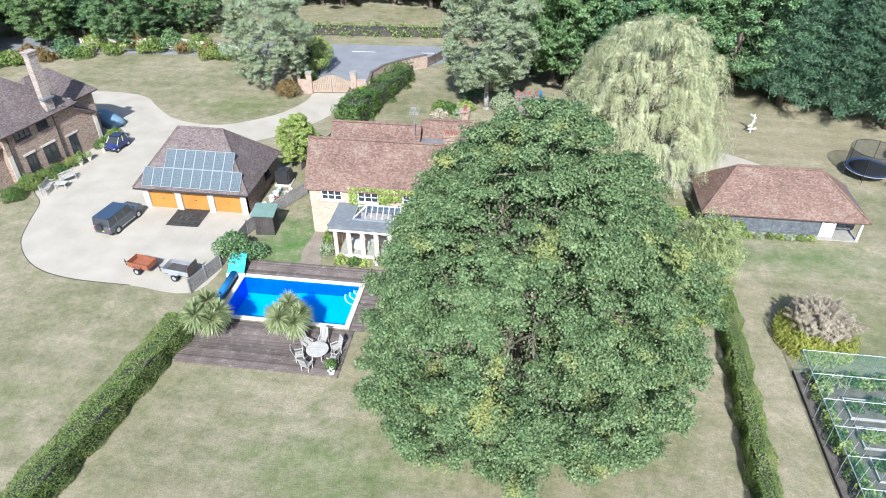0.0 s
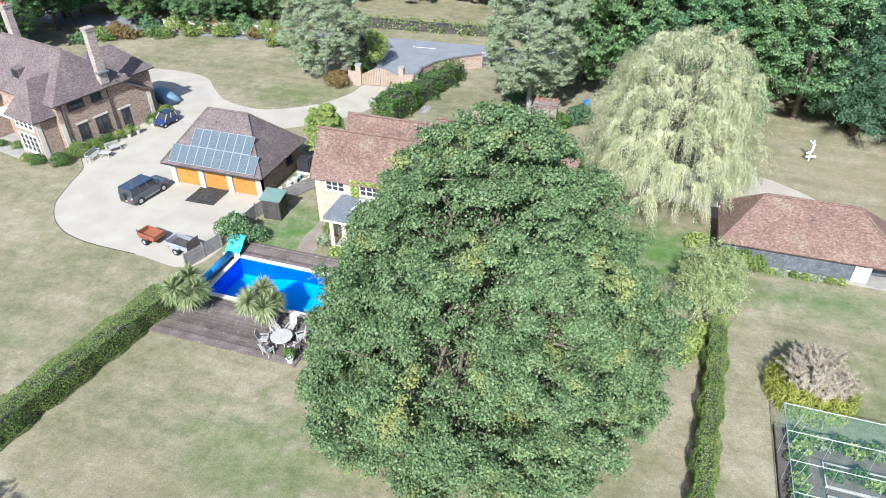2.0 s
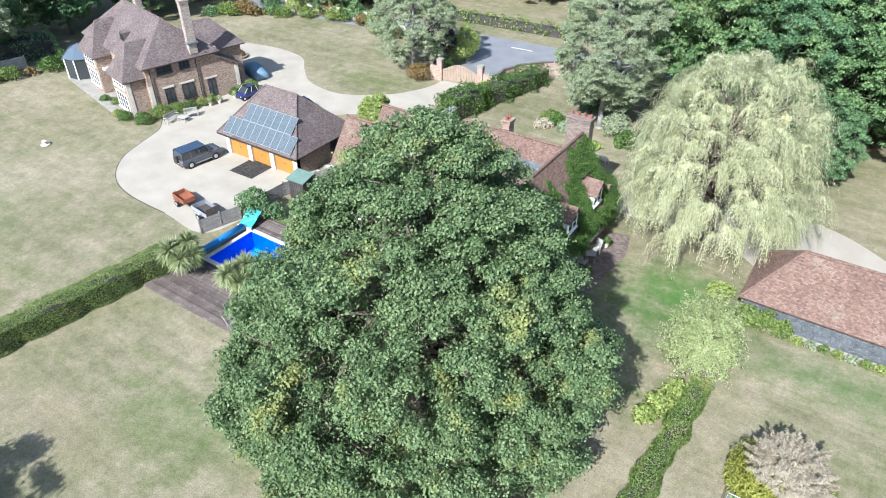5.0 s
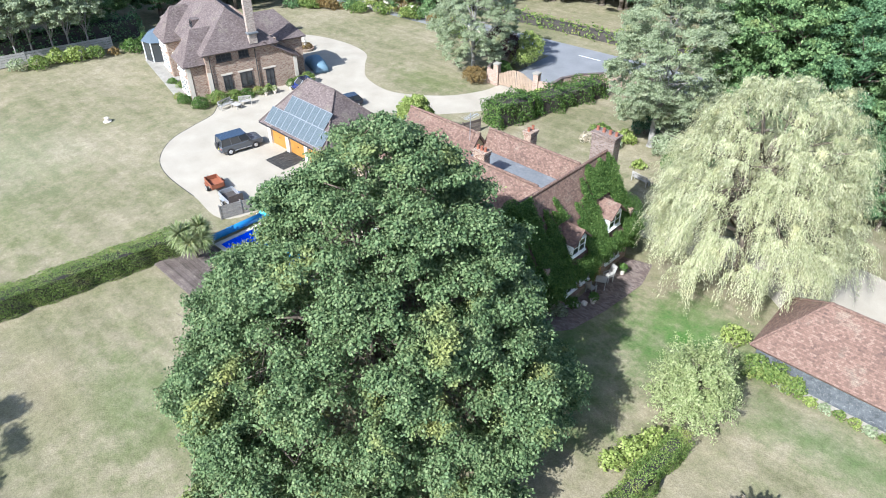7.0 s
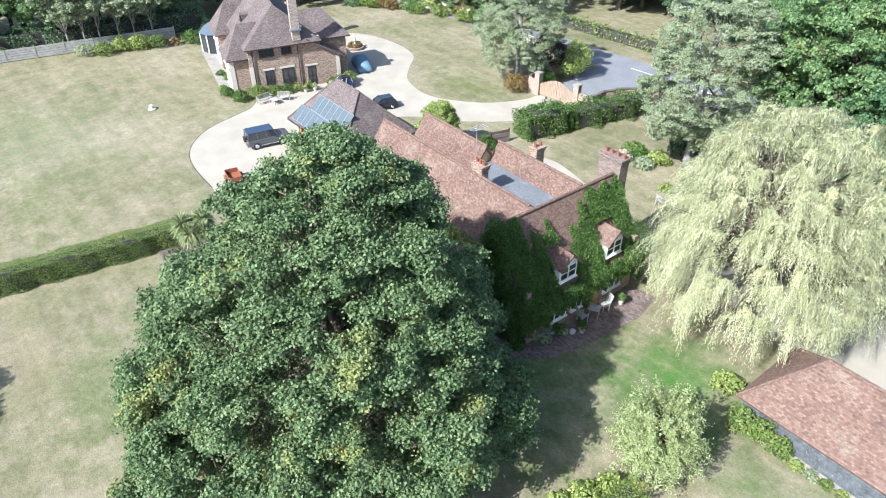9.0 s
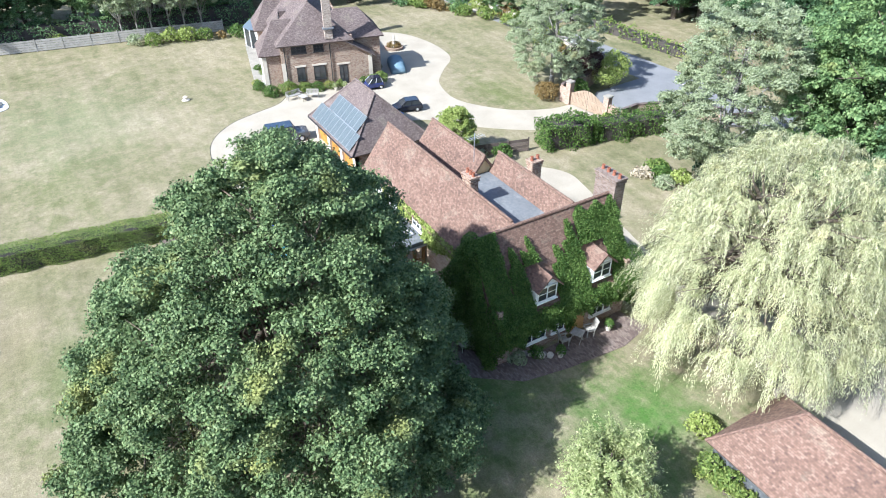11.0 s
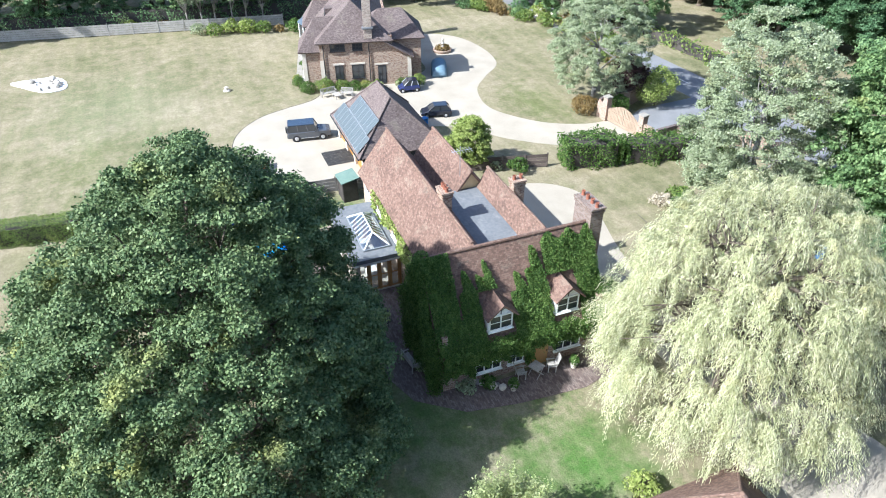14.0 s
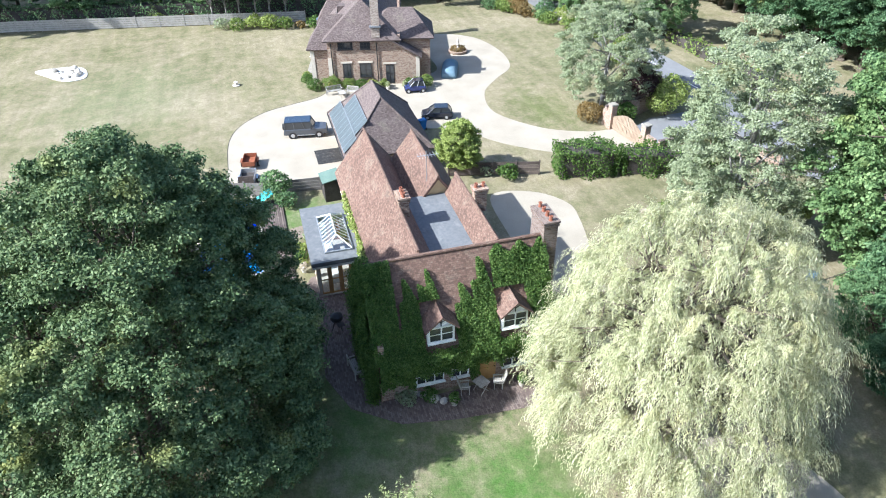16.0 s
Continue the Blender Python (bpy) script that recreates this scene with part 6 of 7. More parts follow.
def bench(at, turn, label, w=1.5):
    t = thing("garden_bench", (*at, 0.02), turn, label, "bench")
    for x in (-w / 2, w / 2):
        for y in (-0.2, 0.22):
            part("leg", box(x - 0.03, x + 0.03, y - 0.03, y + 0.03, 0, 0.45 if y < 0 else 0.9), M_PALEWOOD, t)
        part("armrest", box(x - 0.04, x + 0.04, -0.24, 0.22, 0.62, 0.66), M_PALEWOOD, t)
    for i in range(5):
        part("seat_slat", box(-w / 2, w / 2, -0.22 + i * 0.09, -0.15 + i * 0.09, 0.42, 0.45), M_PALEWOOD, t)
    part("back_rail", box(-w / 2, w / 2, 0.2, 0.24, 0.82, 0.9), M_PALEWOOD, t)
    for i in range(11):
        x = -w / 2 + 0.08 + (w - 0.16) * i / 10
        part("back_slat", box(x - 0.025, x + 0.025, 0.205, 0.23, 0.45, 0.82), M_PALEWOOD, t)
    return t


bench((-40.6, 44.9), 100, "silvered wooden garden bench on the drive edge", 1.6)
bench((-39.9, 46.7), 60, "curved pale garden bench beside the first", 1.2)
t = thing("low_table", (-39.8, 45.6, 0.02), 10, "low pale wooden garden table between benches", "table")
part("tabletop", box(-0.5, 0.5, -0.35, 0.35, 0.42, 0.46, bevel=0.01), M_PALEWOOD, t)
for x in (-0.42, 0.42):
    for y in (-0.28, 0.28):
        part("leg", box(x - 0.03, x + 0.03, y - 0.03, y + 0.03, 0, 0.42), M_PALEWOOD, t)
t = thing("fountain", (-49.2, 61.2, 0), 0, "round planted stone bed with a small statue-like finial", "fountain")
part("basin", turned([(1.1, 0), (1.15, 0.3), (1.05, 0.34), (0.95, 0.3), (0.9, 0.2)], 24), M_BRICK, t)
part("finial", turned([(0.2, 0.2), (0.16, 0.5), (0.1, 0.8), (0.22, 1.0), (0.12, 1.2), (0.16, 1.4), (0.04, 1.7)], 14), M_STONE, t)
rng3 = np.random.default_rng(12)
P, D = clump_points([(0.6 * math.cos(a), 0.6 * math.sin(a), 0.4, 0.35) for a in np.arange(0, 6.2, 0.8)], 90, rng3)
leaves("planting", P, D, 0.07, M_RUST, t)
# pale bed of stones on the west lawn
t = thing("stone_bed", (-55.8, 16.6, 0), 20, "white stone bed with loose rocks on the lawn", "stone bed")
part("bed", slab(rounded([(-2.6, -2.9), (-0.6, -2.4), (2.6, -0.9), (3.0, 1.2), (0.6, 1.9), (-1.3, 1.3), (-2.2, -0.6)], 4), 0, 0.07), plain("white_stone", (0.72, 0.70, 0.66), 0.9), t)
for i in range(16):
    x, y, s = rng3.uniform(-1.6, 2.3), rng3.uniform(-1.1, 1.2), rng3.uniform(0.15, 0.38)
    bm = bmesh.new()
    bmesh.ops.create_icosphere(bm, subdivisions=2, radius=s, matrix=pose(x, y, 0.07 + s * 0.3))
    for v in bm.verts:
        v.co += Vector(rng3.normal(0, s * 0.08, 3))
    part("rock", bm, M_STONE if i % 3 else M_PLINTH, t)
t = thing("stone_marker", (-46.2, 35.0, 0), 0, "small pale stone ornament on the lawn", "ornament")
part("stone", turned([(0.4, 0), (0.42, 0.08), (0.2, 0.12), (0.18, 0.35), (0.26, 0.4), (0.1, 0.5)], 12), M_STONE, t)


# ---- gate and lane ----
def gateway():
    t = thing("entrance_gate", (-24.7, 68.8, 0), 8.0, "pale oak double gate with arched top between brick piers", "gate")
    W = 4.9
    for x in (0, W):
        p = part("pier", box(x - 0.3, x + 0.3, -0.3, 0.3, 0, 2.3, bevel=0.01), M_PALEBRICK, t)
        part("pier_cap", box(x - 0.38, x + 0.38, -0.38, 0.38, 2.3, 2.48, bevel=0.05), M_PLINTH, p)
    for s in range(2):
        x0, x1 = 0.32 + s * (W / 2 - 0.3), W / 2 - 0.02 + s * (W / 2 - 0.3)
        g = part("gate_leaf", box(x0, x1, -0.03, 0.03, 0.12, 0.24), M_GATE, t)
        n = 11
        for i in range(n):
            a, b = x0 + (x1 - x0) * i / n, x0 + (x1 - x0) * (i + 1) / n - 0.03
            u = ((a + b) / 2 - 0.3) / (W - 0.6)
            part("board", box(a, b, -0.02, 0.02, 0.14, 1.35 + 0.75 * math.sin(math.pi * u) ** 1.3), M_GATE, g)
        for z in (0.3, 1.1):
            part("rail", box(x0, x1, -0.06, -0.021, z, z + 0.12), M_GATE, g)
    for x0, x1 in ((-1.2, -0.31), (W + 0.31, W + 1.4)):
        part("side_wall", box(x0, x1, -0.14, 0.14, 0, 1.6), M_PALEBRICK, t)
    return t


M_GATE = mottled("pale_oak", (0.25, 0.185, 0.13), (0.35, 0.27, 0.20), 1.5, 14.0, 0.7)
M_PALEBRICK = coursed("pink_brick", [(0.27, 0.17, 0.125), (0.35, 0.235, 0.18), (0.42, 0.31, 0.25)], (0.36, 0.32, 0.27), 0.225, 0.075, mortar=0.01)
gateway()


def brick_wall(points, h, label):
    t = thing("garden_wall", (0, 0, 0), 0, label, "wall")
    for (x0, y0), (x1, y1) in zip(points, points[1:]):
        L = math.hypot(x1 - x0, y1 - y0)
        m = pose(x0, y0, 0, 0, 0, math.degrees(math.atan2(y1 - y0, x1 - x0)))
        part("wall_run", box(0, L + 0.1, -0.12, 0.12, 0, h, m=m), M_PALEBRICK, t)
        part("coping", box(-0.03, L + 0.12, -0.18, 0.18, h, h + 0.12, m=m, bevel=0.03), M_TILE_DARK, t)
    return t


brick_wall([(-18.2, 69.9), (-18.4, 72.0), (-17.6, 74.2), (-15.8, 76.4), (-13.2, 78.4)], 1.5, "curved pink brick garden wall along the lane")
brick_wall([(-25.8, 68.7), (-26.6, 70.4), (-26.6, 72.6), (-27.8, 75.0), (-30.5, 76.6)], 1.7, "curved brick wall beside the gate")
fence([(-13.0, 78.6), (-11.6, 81.4)], 1.2, "short dark rail fence by the lane", 3)
shrub((-26.9, 67.7), 1.4, 2.2, M_RUST, "russet-leaved shrub beside the gate", 140, n=14)
shrub((-25.6, 66.0 + 4.8), 1.2, 2.6, M_IVY, "green climber over the gate wall", 141)
shrub((-28.0, 73.5), 2.1, 6.3, M_PURPLE, "dark purple-leaved shrub behind the gate", 142, n=14)
shrub((-25.6, 75.2), 2.0, 5.6, M_LIMELEAF, "light green shrub by the lane", 143, n=12)
shrub((-18.6, 68.6), 0.8, 1.7, M_LIMELEAF, "yellow-green shrub by the gate wall", 144)
tree("lime_tree", (-20.6, 52.4), 4.4, (1.5, 1.5, 2.0), 0.09, 60, (0.35, 0.75), 110, 0.07, M_LIMELEAF, M_BARK, "small bright yellow-green tree behind the cottage", 145, low=-0.9)
shrub((-18.4, 56.0), 0.95, 1.7, M_IVY, "round green bush by the dark fence", 146)
shrub((-19.8, 54.5), 0.8, 1.2, M_GREYLEAF, "grey-green shrub by the dark fence", 147)

# shrub border along the north edge of the lawn
border = [M_HEDGE, M_WOOD_LEAF, M_RUST, M_IVY, M_GREYLEAF, M_LIMELEAF]
for i in range(34):
    k = i / 33
    x, y = -66 + 33 * k, 71 + 9.5 * math.sin(min(1, k * 1.25) * math.pi * 0.62) - 3.2 * k * k
    r = float(rng3.uniform(0.8, 1.7))
    shrub((x + rng3.uniform(-0.6, 0.6), y + rng3.uniform(-0.4, 1.6)), r, r * float(rng3.uniform(1.0, 1.9)), border[int(rng3.integers(0, 6))], "mixed border shrub along the lawn edge", 150 + i, 26, 0.13, group="north border")
fence([(-58.0, 78.4), (-46.0, 80.6), (-34.0, 77.6)], 1.6, "pale panel fence behind the shrub border", 2, 2.4, M_STONE)
# hedge beyond the lane
hedge("lane_hedge", -70, 86.8, 70, 95.4, 1.6, 1.3, "low rough hedge along the far side of the lane", M_HEDGE, 190, 16, 0.16, 0.25)
# west boundary: birches and shrubs
birch = tree("birch_tree", (-69.5, 33.0), 9.0, (2.2, 2.2, 3.2), 0.12, 22, (0.6, 1.2), 20, 0.13, M_GREYLEAF, M_BIRCH, "slender birch with white trunk by the fence", 200, low=-0.6, group="birches")
for x, y in ((-69.0, 34.8), (-68.8, 36.5), (-68.2, 38.6), (-68.0, 40.4), (-67.6, 42.5)):
    copy_thing(birch, pose(x, y, 0, 0, 0, x * 77 % 360))
for i in range(20):
    k = i / 19
    x, y = -72.0 + 7.5 * k + rng3.uniform(-0.7, 0.7), 14 + 38 * k
    r = float(rng3.uniform(0.7, 1.5))
    shrub((x + (1.5 if k > 0.5 else -3), y), r, r * 1.3, border[int(rng3.integers(0, 6))], "mixed shrub along the west fence", 210 + i, 24, 0.13, group="west border")
hedge("tall_hedge", -79.0, -12, -69.5, 50, 2.4, 2.6, "tall dark green hedge behind the fence", M_WOOD_LEAF, 240, 36, 0.13, 0.35)

# ---- rear garden ----
for i, (x, y, r, h, m) in enumerate([(-9.6, 64.3, 1.1, 0.8, M_PAMPAS), (-8.6, 65.6, 1.0, 1.1, M_IVY), (-7.4, 64.6, 0.9, 0.9, M_GREYLEAF), (-7.0, 66.2, 1.0, 1.3, M_LIMELEAF), (-9.8, 66.2, 1.1, 1.0, M_HEDGE), (-6.6, 69.0, 1.4, 2.4, M_PINE), (-3.0, 66.5, 1.5, 2.0, M_GREYLEAF), (-1.4, 64.8, 1.2, 1.4, M_IVY), (0.5, 66.2, 1.5, 2.2, M_WOOD_LEAF), (-3.6, 62.8, 0.8, 0.6, M_LIMELEAF)]):
    shrub((x, y), r, h, m, "mixed flower-bed shrub behind the cottage", 250 + i, 46, 0.11, group="rear bed")
bench((-2.0, 60.5), 170, "white painted garden bench behind the cottage", 1.5)


# ---- creeper on the cottage ----
def creeper():
    rng = np.random.default_rng(33)
    t = thing("creeper", (0, 0, 0), 0, "dense green creeper over the cottage front and roof", "climbing plant")
    fx0, fx1, fy0, fy1, FE, FR = -2.8, 2.6, 40.9, 50.6, 3.0, 7.35
    P, N = [], []
    def add(points, ways):
        P.append(points)
        N.append(ways)
    # roof slope that looks east
    n = 105000
    u, v = rng.uniform(fy0 - 0.2, fy1 + 0.2, n), rng.uniform(0, 1, n)
    x, z = fx1 + 0.2 - v * (fx1 + 0.2 + 0.1), FE - 0.15 + v * (FR - FE + 0.15)
    wave = 0.56 + 0.22 * np.sin(u * 1.9 + 0.6) + 0.14 * np.sin(u * 4.3) + 0.08 * np.sin(u * 9 + z * 3)
    wave = np.where(u > 47.6, 0.93 + 0.05 * np.sin(u * 5), wave)
    wave = np.where(u < fy0 + 1.3, 1.05, wave)
    dorm = (np.abs(u - 44.3) < 0.9) | (np.abs(u - 48.4) < 0.9)
    keep = (v < wave) & ~(dorm & (x > 0.4) & (z < 5.3))
    lump = np.abs(rng.normal(0.10, 0.1, n)) + 0.16 * np.maximum(0, np.sin(u * 5.1 + v * 9) * np.sin(v * 17 + u * 2))
    q = np.stack([x + lump * 0.8, u, z + lump * 0.7], 1)[keep]
    add(q, np.tile([0.8, 0, 0.6], (len(q), 1)))
    # front wall, hanging forward
    n = 56000
    u, z = rng.uniform(fy0, fy1 + 0.6, n), rng.uniform(0.4, 3.2, n)
    win = ((np.abs(u - 43.6) < 0.85) | (np.abs(u - 45.3) < 0.55) | (np.abs(u - 48.6) < 0.9)) & (z < 1.65) | (np.abs(u - 46.9) < 0.6) & (z < 1.8)
    thick = (np.abs(rng.normal(0.22, 0.14, n)) + 0.25 * np.maximum(0, np.sin(u * 4.7 + z * 3) * np.sin(z * 5 + u))) * (0.5 + z / 3)
    q = np.stack([fx1 + thick, u, z], 1)[~win & (z > 1.0 + 0.45 * np.sin(u * 2.3))]
    add(q, np.tile([1.0, 0, 0.2], (len(q), 1)))
    # south gable end, thick and tall
    n = 64000
    a, z = rng.uniform(fx0 + 0.4, fx1 + 0.3, n), rng.uniform(0.1, 7.6, n)
    top = FE + (FR - FE + 0.35) * (1 - np.abs(a - (fx0 + fx1) / 2) / 2.9)
    k = z < top
    q = np.stack([a, fy0 - 0.05 - np.abs(rng.normal(0.22, 0.15, n)) - 0.35 * np.maximum(0, np.sin(a * 3.1 + z * 0.6)) ** 2, z], 1)[k]
    add(q, np.tile([0.1, -1.0, 0.2], (len(q), 1)))
    # a tuft of creeper above the south end of the ridge
    n = 5000
    d = rng.normal(0, 1, (n, 3))
    d /= np.linalg.norm(d, axis=1)[:, None]
    add(np.array([-0.2, fy0 - 0.05, 6.6]) + d * [0.8, 0.55, 1.1] * rng.uniform(0.5, 1.05, (n, 1)), d)
    # the far corner, bushy
    n = 6000
    d = rng.normal(0, 1, (n, 3))
    d /= np.linalg.norm(d, axis=1)[:, None]
    add(np.array([1.9, 51.2, 2.6]) + d * [1.1, 1.1, 1.9] * rng.uniform(0.75, 1.05, (n, 1)), d)
    ob = leaves("foliage", np.concatenate(P), np.concatenate(N), 0.047, M_IVY, t, 0.75, spread=0.8, rng=rng)
    # yellower growth along the pool side
    n = 7000
    x, z = rng.uniform(-13.0, -2.8, n), rng.uniform(2.75, 4.3, n)
    win = (np.abs(x + 11.6) < 0.8) | (np.abs(x + 8.2) < 0.8)
    k = ~(win & (z > 2.95) & (z < 4.0)) & (z > 2.9 + 0.5 * np.sin(x * 1.2))
    q = np.stack([x, 41.83 - np.abs(rng.normal(0.1, 0.08, n)), z], 1)[k]
    leaves("side_growth", q, np.tile([0, -1.0, 0.2], (len(q), 1)), 0.085, M_LIMELEAF, t, 0.75, rng=rng, label="yellow-green young creeper")
    return t


creeper()
# ---- cottage terrace ----
t = thing("bistro_table", (3.35, 46.3, 0.03), 25, "small pale square folding table on the terrace", "table")
for i in range(6):
    part("table_slat", box(-0.36, 0.36, -0.36 + i * 0.12, -0.26 + i * 0.12, 0.7, 0.725), M_PALEWOOD, t)
for x in (-0.3, 0.3):
    part("leg", rod((x, -0.3, 0), (x, 0.3, 0.7), 0.022), M_PALEWOOD, t)
    part("leg", rod((x, 0.3, 0), (x, -0.3, 0.7), 0.022), M_PALEWOOD, t)
garden_chair((3.2, 45.4, 0.03), 170, group="terrace chairs")
garden_chair((3.3, 47.3, 0.03), -15, group="terrace chairs")
for i, (x, y) in enumerate(((3.9, 44.6), (3.6, 48.6))):
    potted_plant((x, y, 0.03), 0.24, 0.35, M_IVY, "pale stone urn with a small plant on the terrace", 300 + i)
for i in range(22):
    k = i / 21
    x, y = 0.2 + 3.3 * k, 40.5 + 3.6 * k ** 1.4
    s = float(rng3.uniform(0.14, 0.26))
    t = thing("edging_rock", (x + rng3.uniform(-0.1, 0.1), y, 0.02), i * 40, "rough grey edging rock along the flower bed", "rock", "edging rocks")
    bm = bmesh.new()
    bmesh.ops.create_icosphere(bm, subdivisions=2, radius=s)
    for v in bm.verts:
        v.co = Vector((v.co.x * 1.2, v.co.y, v.co.z * 0.75 + s * 0.5)) + Vector(rng3.normal(0, s * 0.07, 3))
    part("stone", bm, M_STONE if i % 2 else M_GREYPLANK, t)
for i, (x, y, r) in enumerate(((1.6, 40.9, 0.6), (2.9, 42.2, 0.6), (3.1, 43.4, 0.5), (0.4, 40.4, 0.5))):
    shrub((x, y), r, 0.7, M_GREYLEAF if i % 2 else M_IVY, "low leafy plant in the terrace bed", 310 + i, 90, 0.08, group="terrace bed")
t = thing("barbecue", (-3.9, 39.5, 0.03), 15, "black kettle barbecue under a dark cover on the path", "barbecue")
part("bowl", turned([(0.1, 0.55), (0.34, 0.75), (0.4, 0.9), (0.36, 1.1), (0.15, 1.22), (0.04, 1.25)], 16), M_BLACK, t)
for a in (0.5, 2.6, 4.7):
    part("leg", rod((0.36 * math.cos(a), 0.36 * math.sin(a), 0), (0.14 * math.cos(a), 0.14 * math.sin(a), 0.65), 0.025), M_BLACK, t)
part("side_shelf", box(0.4, 0.8, -0.2, 0.2, 0.8, 0.84), M_DARKWOOD, t)
bench((0.0, 39.9), 190, "dark weathered bench against the creeper", 1.3)

# ---- kitchen garden ----
def net_material(name, colour, cover, cell=0.12):
    m, nt, b = nodes_of(name, 0.7)
    b.inputs["Base Color"].default_value = (*colour, 1)
    b.inputs["Alpha"].default_value = cover
    return m


M_NET, M_DARKNET = net_material("green_netting", (0.10, 0.30, 0.27), 0.10), net_material("black_netting", (0.03, 0.035, 0.04), 0.45)
M_SOIL = mottled("dark_soil", (0.075, 0.062, 0.052), (0.16, 0.135, 0.115), 1.5, 18.0, 0.95, relief=0.8)
CX0, CX1, CY0, CY1, CH = 16.6, 25.0, 18.0, 31.1, 1.85
tagged(part("vegetable_plot", box(CX0, CX1, CY0, CY1, -0.03, 0.03), M_SOIL), "dark bare soil of the kitchen garden", "soil", kind="structure")
t = thing("fruit_cage", (0, 0, 0), 0, "green netted fruit cage on pale poles", "fruit cage")
for i in range(8):
    y = CY0 + (CY1 - CY0) * i / 7
    part("roof_pole", rod((CX0, y, CH), (CX1, y, CH), 0.015, n=6), M_WHITE, t)
    for j in range(5):
        x = CX0 + (CX1 - CX0) * j / 4
        part("pole", rod((x, y, 0), (x, y, CH), 0.014, n=6), M_STEEL, t)
for a, b in (((CX0, CY0), (CX0, CY1)), ((CX1, CY0), (CX1, CY1))):
    part("top_rail", rod((*a, CH), (*b, CH), 0.02, n=6), M_STEEL, t)
part("roof_net", solid([(CX0, CY0, CH + 0.04), (CX1, CY0, CH + 0.04), (CX1, CY1, CH + 0.04), (CX0, CY1, CH + 0.04)], [(0, 1, 2, 3)]), M_NET, t, "fine green netting")
for a in (((CX0 - 0.03, CY0), (CX0 - 0.03, CY1)), ((CX0, CY1 + 0.03), (CX1, CY1 + 0.03))):
    part("side_net", solid([(*a[0], 0.02), (*a[1], 0.02), (*a[1], CH), (*a[0], CH)], [(0, 1, 2, 3)]), M_NET, t)
part("base_board", box(CX0 - 0.09, CX0 - 0.05, CY0, CY1, 0, 0.2), M_DARKWOOD, t)
tones = [M_IVY, M_LIMELEAF, M_HEDGE, M_GREYLEAF]
for r in range(6):
    y = CY1 - 2.6 - r * 2.05
    t = thing("raised_bed", (20.6, y, 0.03), 0, "raised vegetable bed with pale timber edging", "vegetable bed", "raised beds")
    for a in ((-1.9, 1.9, -0.75, -0.69), (-1.9, 1.9, 0.69, 0.75), (-1.9, -1.84, -0.69, 0.69), (1.84, 1.9, -0.69, 0.69)):
        part("edging_board", box(*a, 0, 0.16), M_PALEWOOD, t)
    part("soil", box(-1.84, 1.84, -0.69, 0.69, 0, 0.1), M_SOIL, t)
    for c in range(6):
        if rng3.uniform() < 0.85:
            s = float(rng3.uniform(0.4, 0.6))
            shrub((19.1 + c * 0.6, y + rng3.uniform(-0.25, 0.25)), s, s * float(rng3.uniform(0.9, 1.5)), tones[int(rng3.integers(0, 4))] if c % 2 else tones[r % 2], "leafy green vegetable plant in a raised bed", 400 + r * 6 + c, 70, 0.075, 6, "vegetable_plant", "vegetables")
for i in range(17):
    y = CY1 - 0.7 - i * 0.75
    s = float(rng3.uniform(0.45, 0.65))
    shrub((17.5 + rng3.uniform(-0.15, 0.15), y), s, float(rng3.uniform(0.9, 1.5)), tones[i % 3], "tall leafy bean plant along the cage side", 520 + i, 60, 0.08, 6, "vegetable_plant", "bean row")
    t = thing("garden_cane", (17.1, y, 0.0), 0, "leaning bamboo cane in the bean row", "cane", "canes")
    part("cane", rod((0, 0, 0), (0.45, 0.3, 1.7), 0.014, n=6), M_PALEWOOD, t)
for i in range(9):
    shrub((18.0 + i * 0.75, CY1 - 0.75), 0.6, float(rng3.uniform(0.8, 1.3)), tones[(i + 2) % 4], "leafy soft fruit bush at the cage end", 540 + i, 60, 0.08, 6, "fruit_bush", "fruit bushes")


def pampas():
    rng = np.random.default_rng(44)
    t = thing("pampas_grass", (18.5, 34.0, 0), 0, "broad pampas grass clump with pale feathery plumes", "grass")
    a, r = rng.uniform(0, 6.283, 9000), 2.45 * np.sqrt(rng.uniform(0, 1, 9000))
    z = rng.uniform(0.05, 1.0, 9000) * (1.9 - 0.5 * (r / 2.0) ** 2)
    leaves("foliage", np.stack([r * np.cos(a), r * np.sin(a), z], 1), np.stack([np.cos(a), np.sin(a), np.full(9000, 0.5)], 1), 0.12, M_LIMEGRASS, t, 0.25, droop=-1.0, rng=rng)
    P, N = [], []
    for i in range(150):  # feathery heads on arching stems
        a, r = i * 2.39996, 1.95 * math.sqrt((i + 0.5) / 150)
        n = 300
        way = np.array([math.cos(a), math.sin(a), 0.0])
        k = rng.uniform(0, 1, n)
        foot = way * r * 0.8 + [0.2, 0.15, 1.45 + rng.uniform(-0.15, 0.35) - 0.12 * r * r]
        length, lean = rng.uniform(0.8, 1.5), rng.uniform(0.2, 0.75) * r / 2 + 0.1
        line = foot + np.outer(k, [0, 0, length]) + np.outer(k ** 2, way) * lean - np.outer(k ** 3, [0, 0, 0.35])
        P.append(line + rng.normal(0, 0.075, (n, 3)) * np.sin(0.35 + 2.6 * k)[:, None])
        N.append(np.tile(way + [0, 0, 0.5], (n, 1)))
    leaves("plumes", np.concatenate(P), np.concatenate(N), 0.1, M_PAMPAS, t, 0.13, droop=-1.2, spread=0.9, rng=rng, label="pale feathery plumes")
    return t


M_LIMEGRASS = leafy("yellow_grass", [(0.2, 0.245, 0.045), (0.35, 0.37, 0.075), (0.47, 0.46, 0.12)])
pampas()


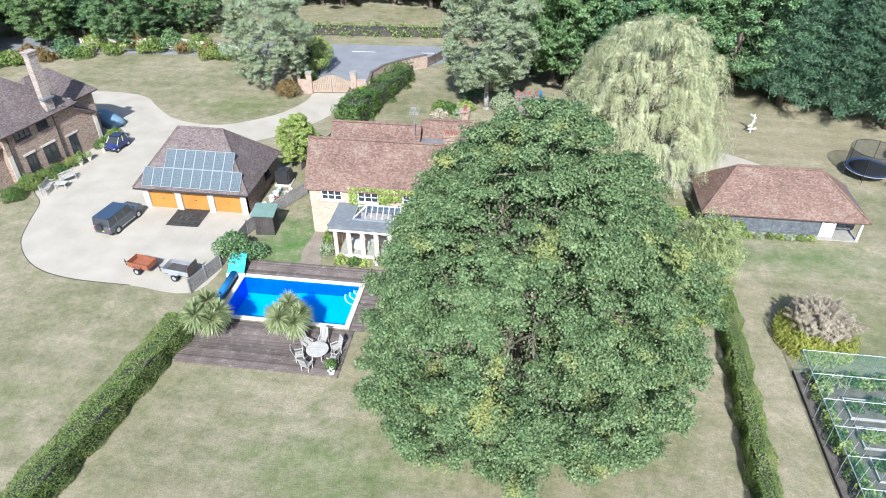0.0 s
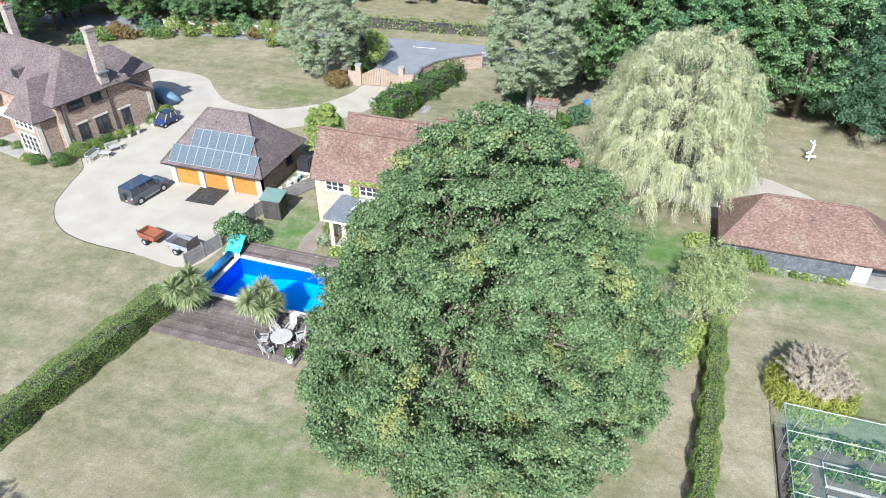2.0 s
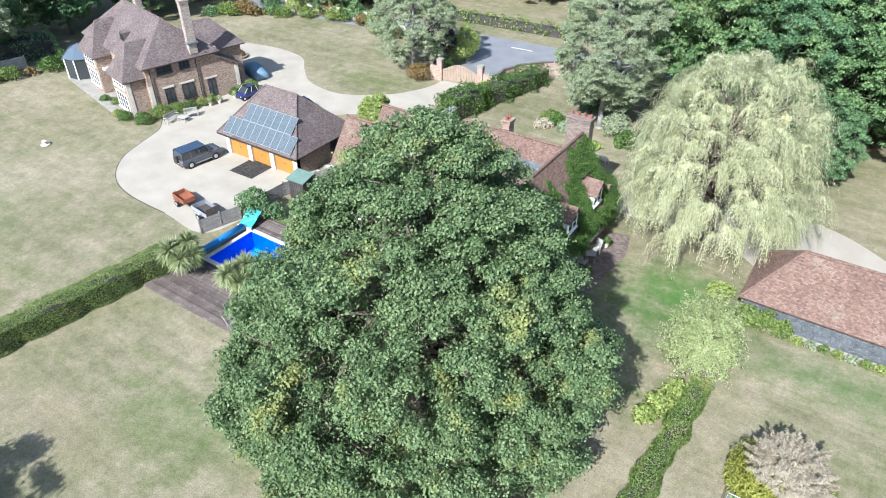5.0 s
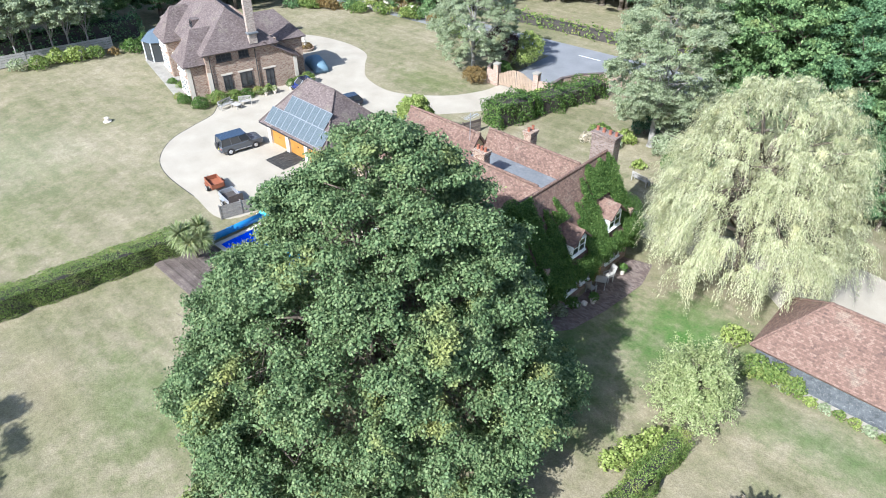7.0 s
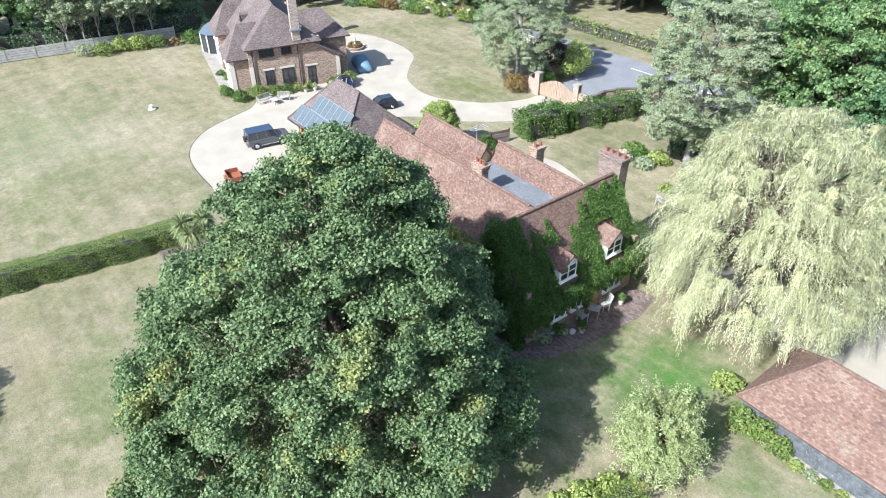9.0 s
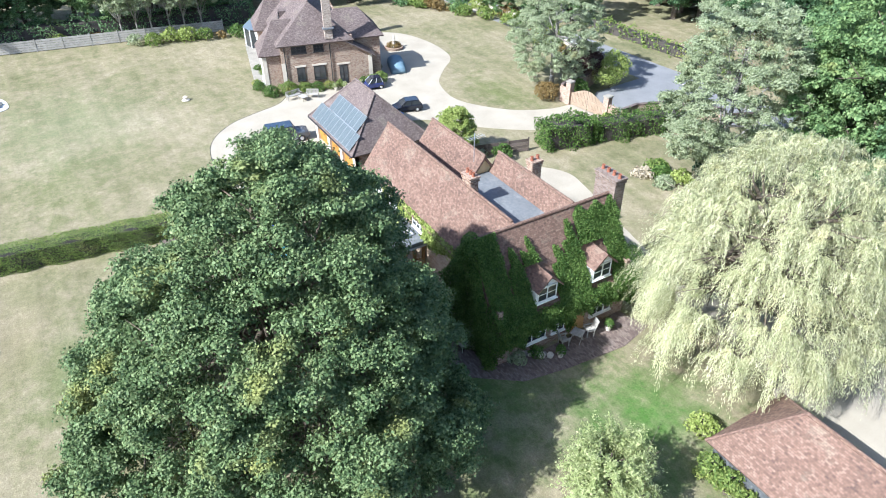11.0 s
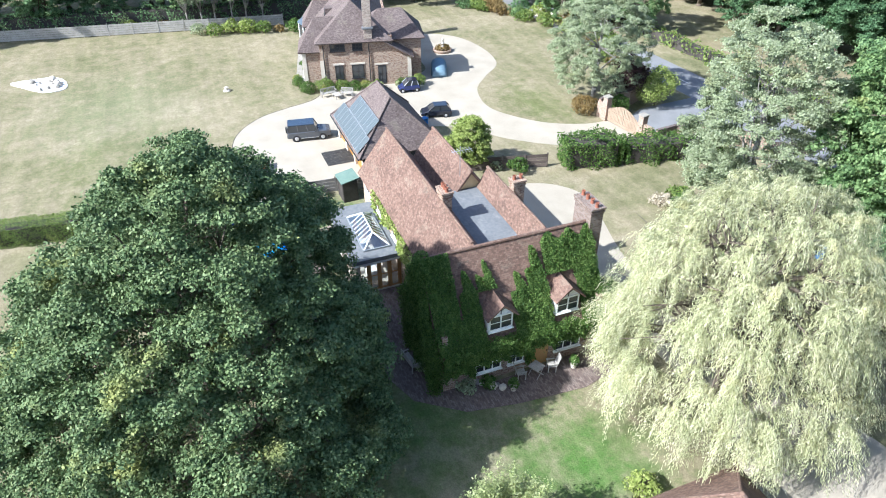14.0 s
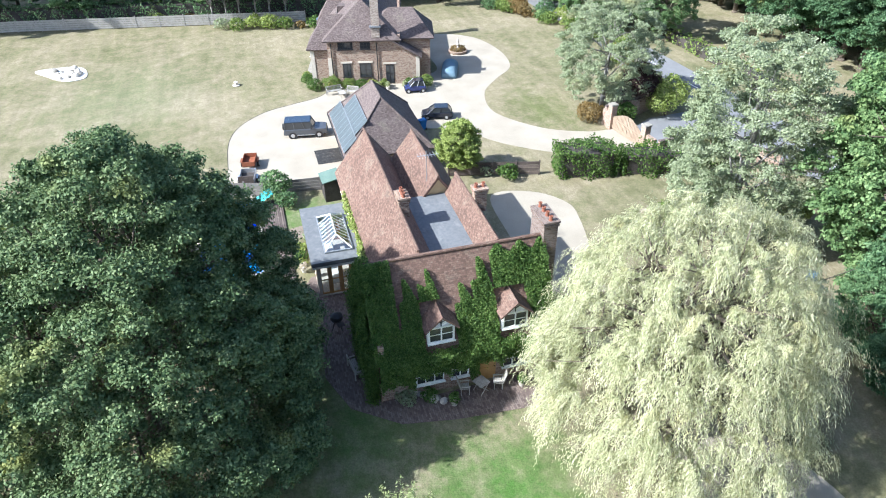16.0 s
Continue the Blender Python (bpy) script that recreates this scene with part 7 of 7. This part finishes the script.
def trampoline():
    t = thing("trampoline", (29.6, 57.0, 0), 0, "round trampoline with black safety net enclosure", "trampoline")
    bm = bmesh.new()
    n = 24
    R = 1.9
    ring = lambda z, r: [(r * math.cos(2 * math.pi * i / n), r * math.sin(2 * math.pi * i / n), z) for i in range(n)]
    for i in range(n):
        rod(ring(0.8, R)[i], ring(0.8, R)[(i + 1) % n], 0.04, n=6, bm=bm)
    part("rim", bm, M_STEEL, t)
    part("bed", turned([(R - 0.25, 0.78), (R - 0.25, 0.8)], n), M_BLACK, t)
    part("pad", turned([(R + 0.02, 0.76), (R + 0.02, 0.84), (R - 0.3, 0.85), (R - 0.3, 0.8)], n), plain("navy_pad", (0.03, 0.05, 0.12), 0.6), t)
    bm = bmesh.new()
    for i in range(n):
        a, b, c, d = ring(0.85, R)[i], ring(0.85, R)[(i + 1) % n], ring(2.6, R)[(i + 1) % n], ring(2.6, R)[i]
        solid([a, b, c, d], [(0, 1, 2, 3)], bm=bm)
    part("safety_net", bm, M_DARKNET, t, "black mesh safety net")
    for i in range(0, n, 4):
        x, y, _ = ring(0, R + 0.05)[i]
        part("pole", rod((x, y, 0), (x, y, 2.65), 0.03), M_BLACK, t)
    bm = bmesh.new()
    for i in range(n):
        rod(ring(2.62, R)[i], ring(2.62, R)[(i + 1) % n], 0.025, n=5, bm=bm)
    part("top_ring", bm, M_BLACK, t)
    return t


trampoline()
t = thing("garden_sculpture", (21.5, 64.7, 0), 20, "white zigzag garden sculpture on the rough lawn", "sculpture")
part("pole", rod((0, 0, 0), (0, 0, 2.0), 0.05), M_WHITE, t)
for i in range(4):
    part("blade", box(-0.45, 0.45, -0.04, 0.04, 0.35 + i * 0.45, 0.5 + i * 0.45, m=pose(0.12 * (-1) ** i, 0, 0, 0, 0, i * 30)), M_WHITE, t)
for i in range(13):
    x = 14.2 + i * 0.75
    if abs(x - 22.7) > 0.7:
        shrub((x, 45.6), float(rng3.uniform(0.25, 0.45)), float(rng3.uniform(0.3, 0.7)), [M_HEDGE, M_LIMELEAF, M_GREYLEAF][i % 3], "low border plant along the outbuilding wall", 460 + i, 90, 0.07, 6, group="outbuilding border")
for i, (x, r, h) in enumerate(((14.2, 0.8, 2.3), (15.2, 0.75, 2.2), (16.2, 0.7, 1.8))):
    shrub((x, 45.4), r, h, M_HEDGE, "green climber against the outbuilding boards", 600 + i, 90, 0.075)
shrub((11.9, 47.4), 0.9, 1.1, M_LIMELEAF, "light green bush under the willow", 481)
for i, (x, y, r) in enumerate(((12.0, 35.8, 0.9), (11.6, 34.6, 0.7), (12.4, 37.2, 0.8))):
    shrub((x, y), r, 1.1, M_LIMELEAF, "yellowing straggly shrub along the narrow hedge", 490 + i, 60, 0.09)
for i, (x, y, r) in enumerate(((36.0, 48.0, 1.4), (34.5, 53.5, 1.2), (33.6, 60.0, 1.0))):
    shrub((x, y), r, 2.0, M_HEDGE, "green garden shrub on the rough lawn", 495 + i)
t = thing("blue_drum", (0.6, 70.2, 0), 0, "blue plastic drum under the trees", "drum")
part("drum", turned([(0.3, 0), (0.32, 0.3), (0.32, 0.6), (0.3, 0.9), (0.24, 0.92)], 16), M_BIN, t)

# bring the plan to true metres
for ob in scene.objects:
    if ob.parent is None and ob.type in ("MESH", "EMPTY"):
        ob.matrix_basis = Matrix.Scale(SIZE, 4) @ ob.matrix_basis
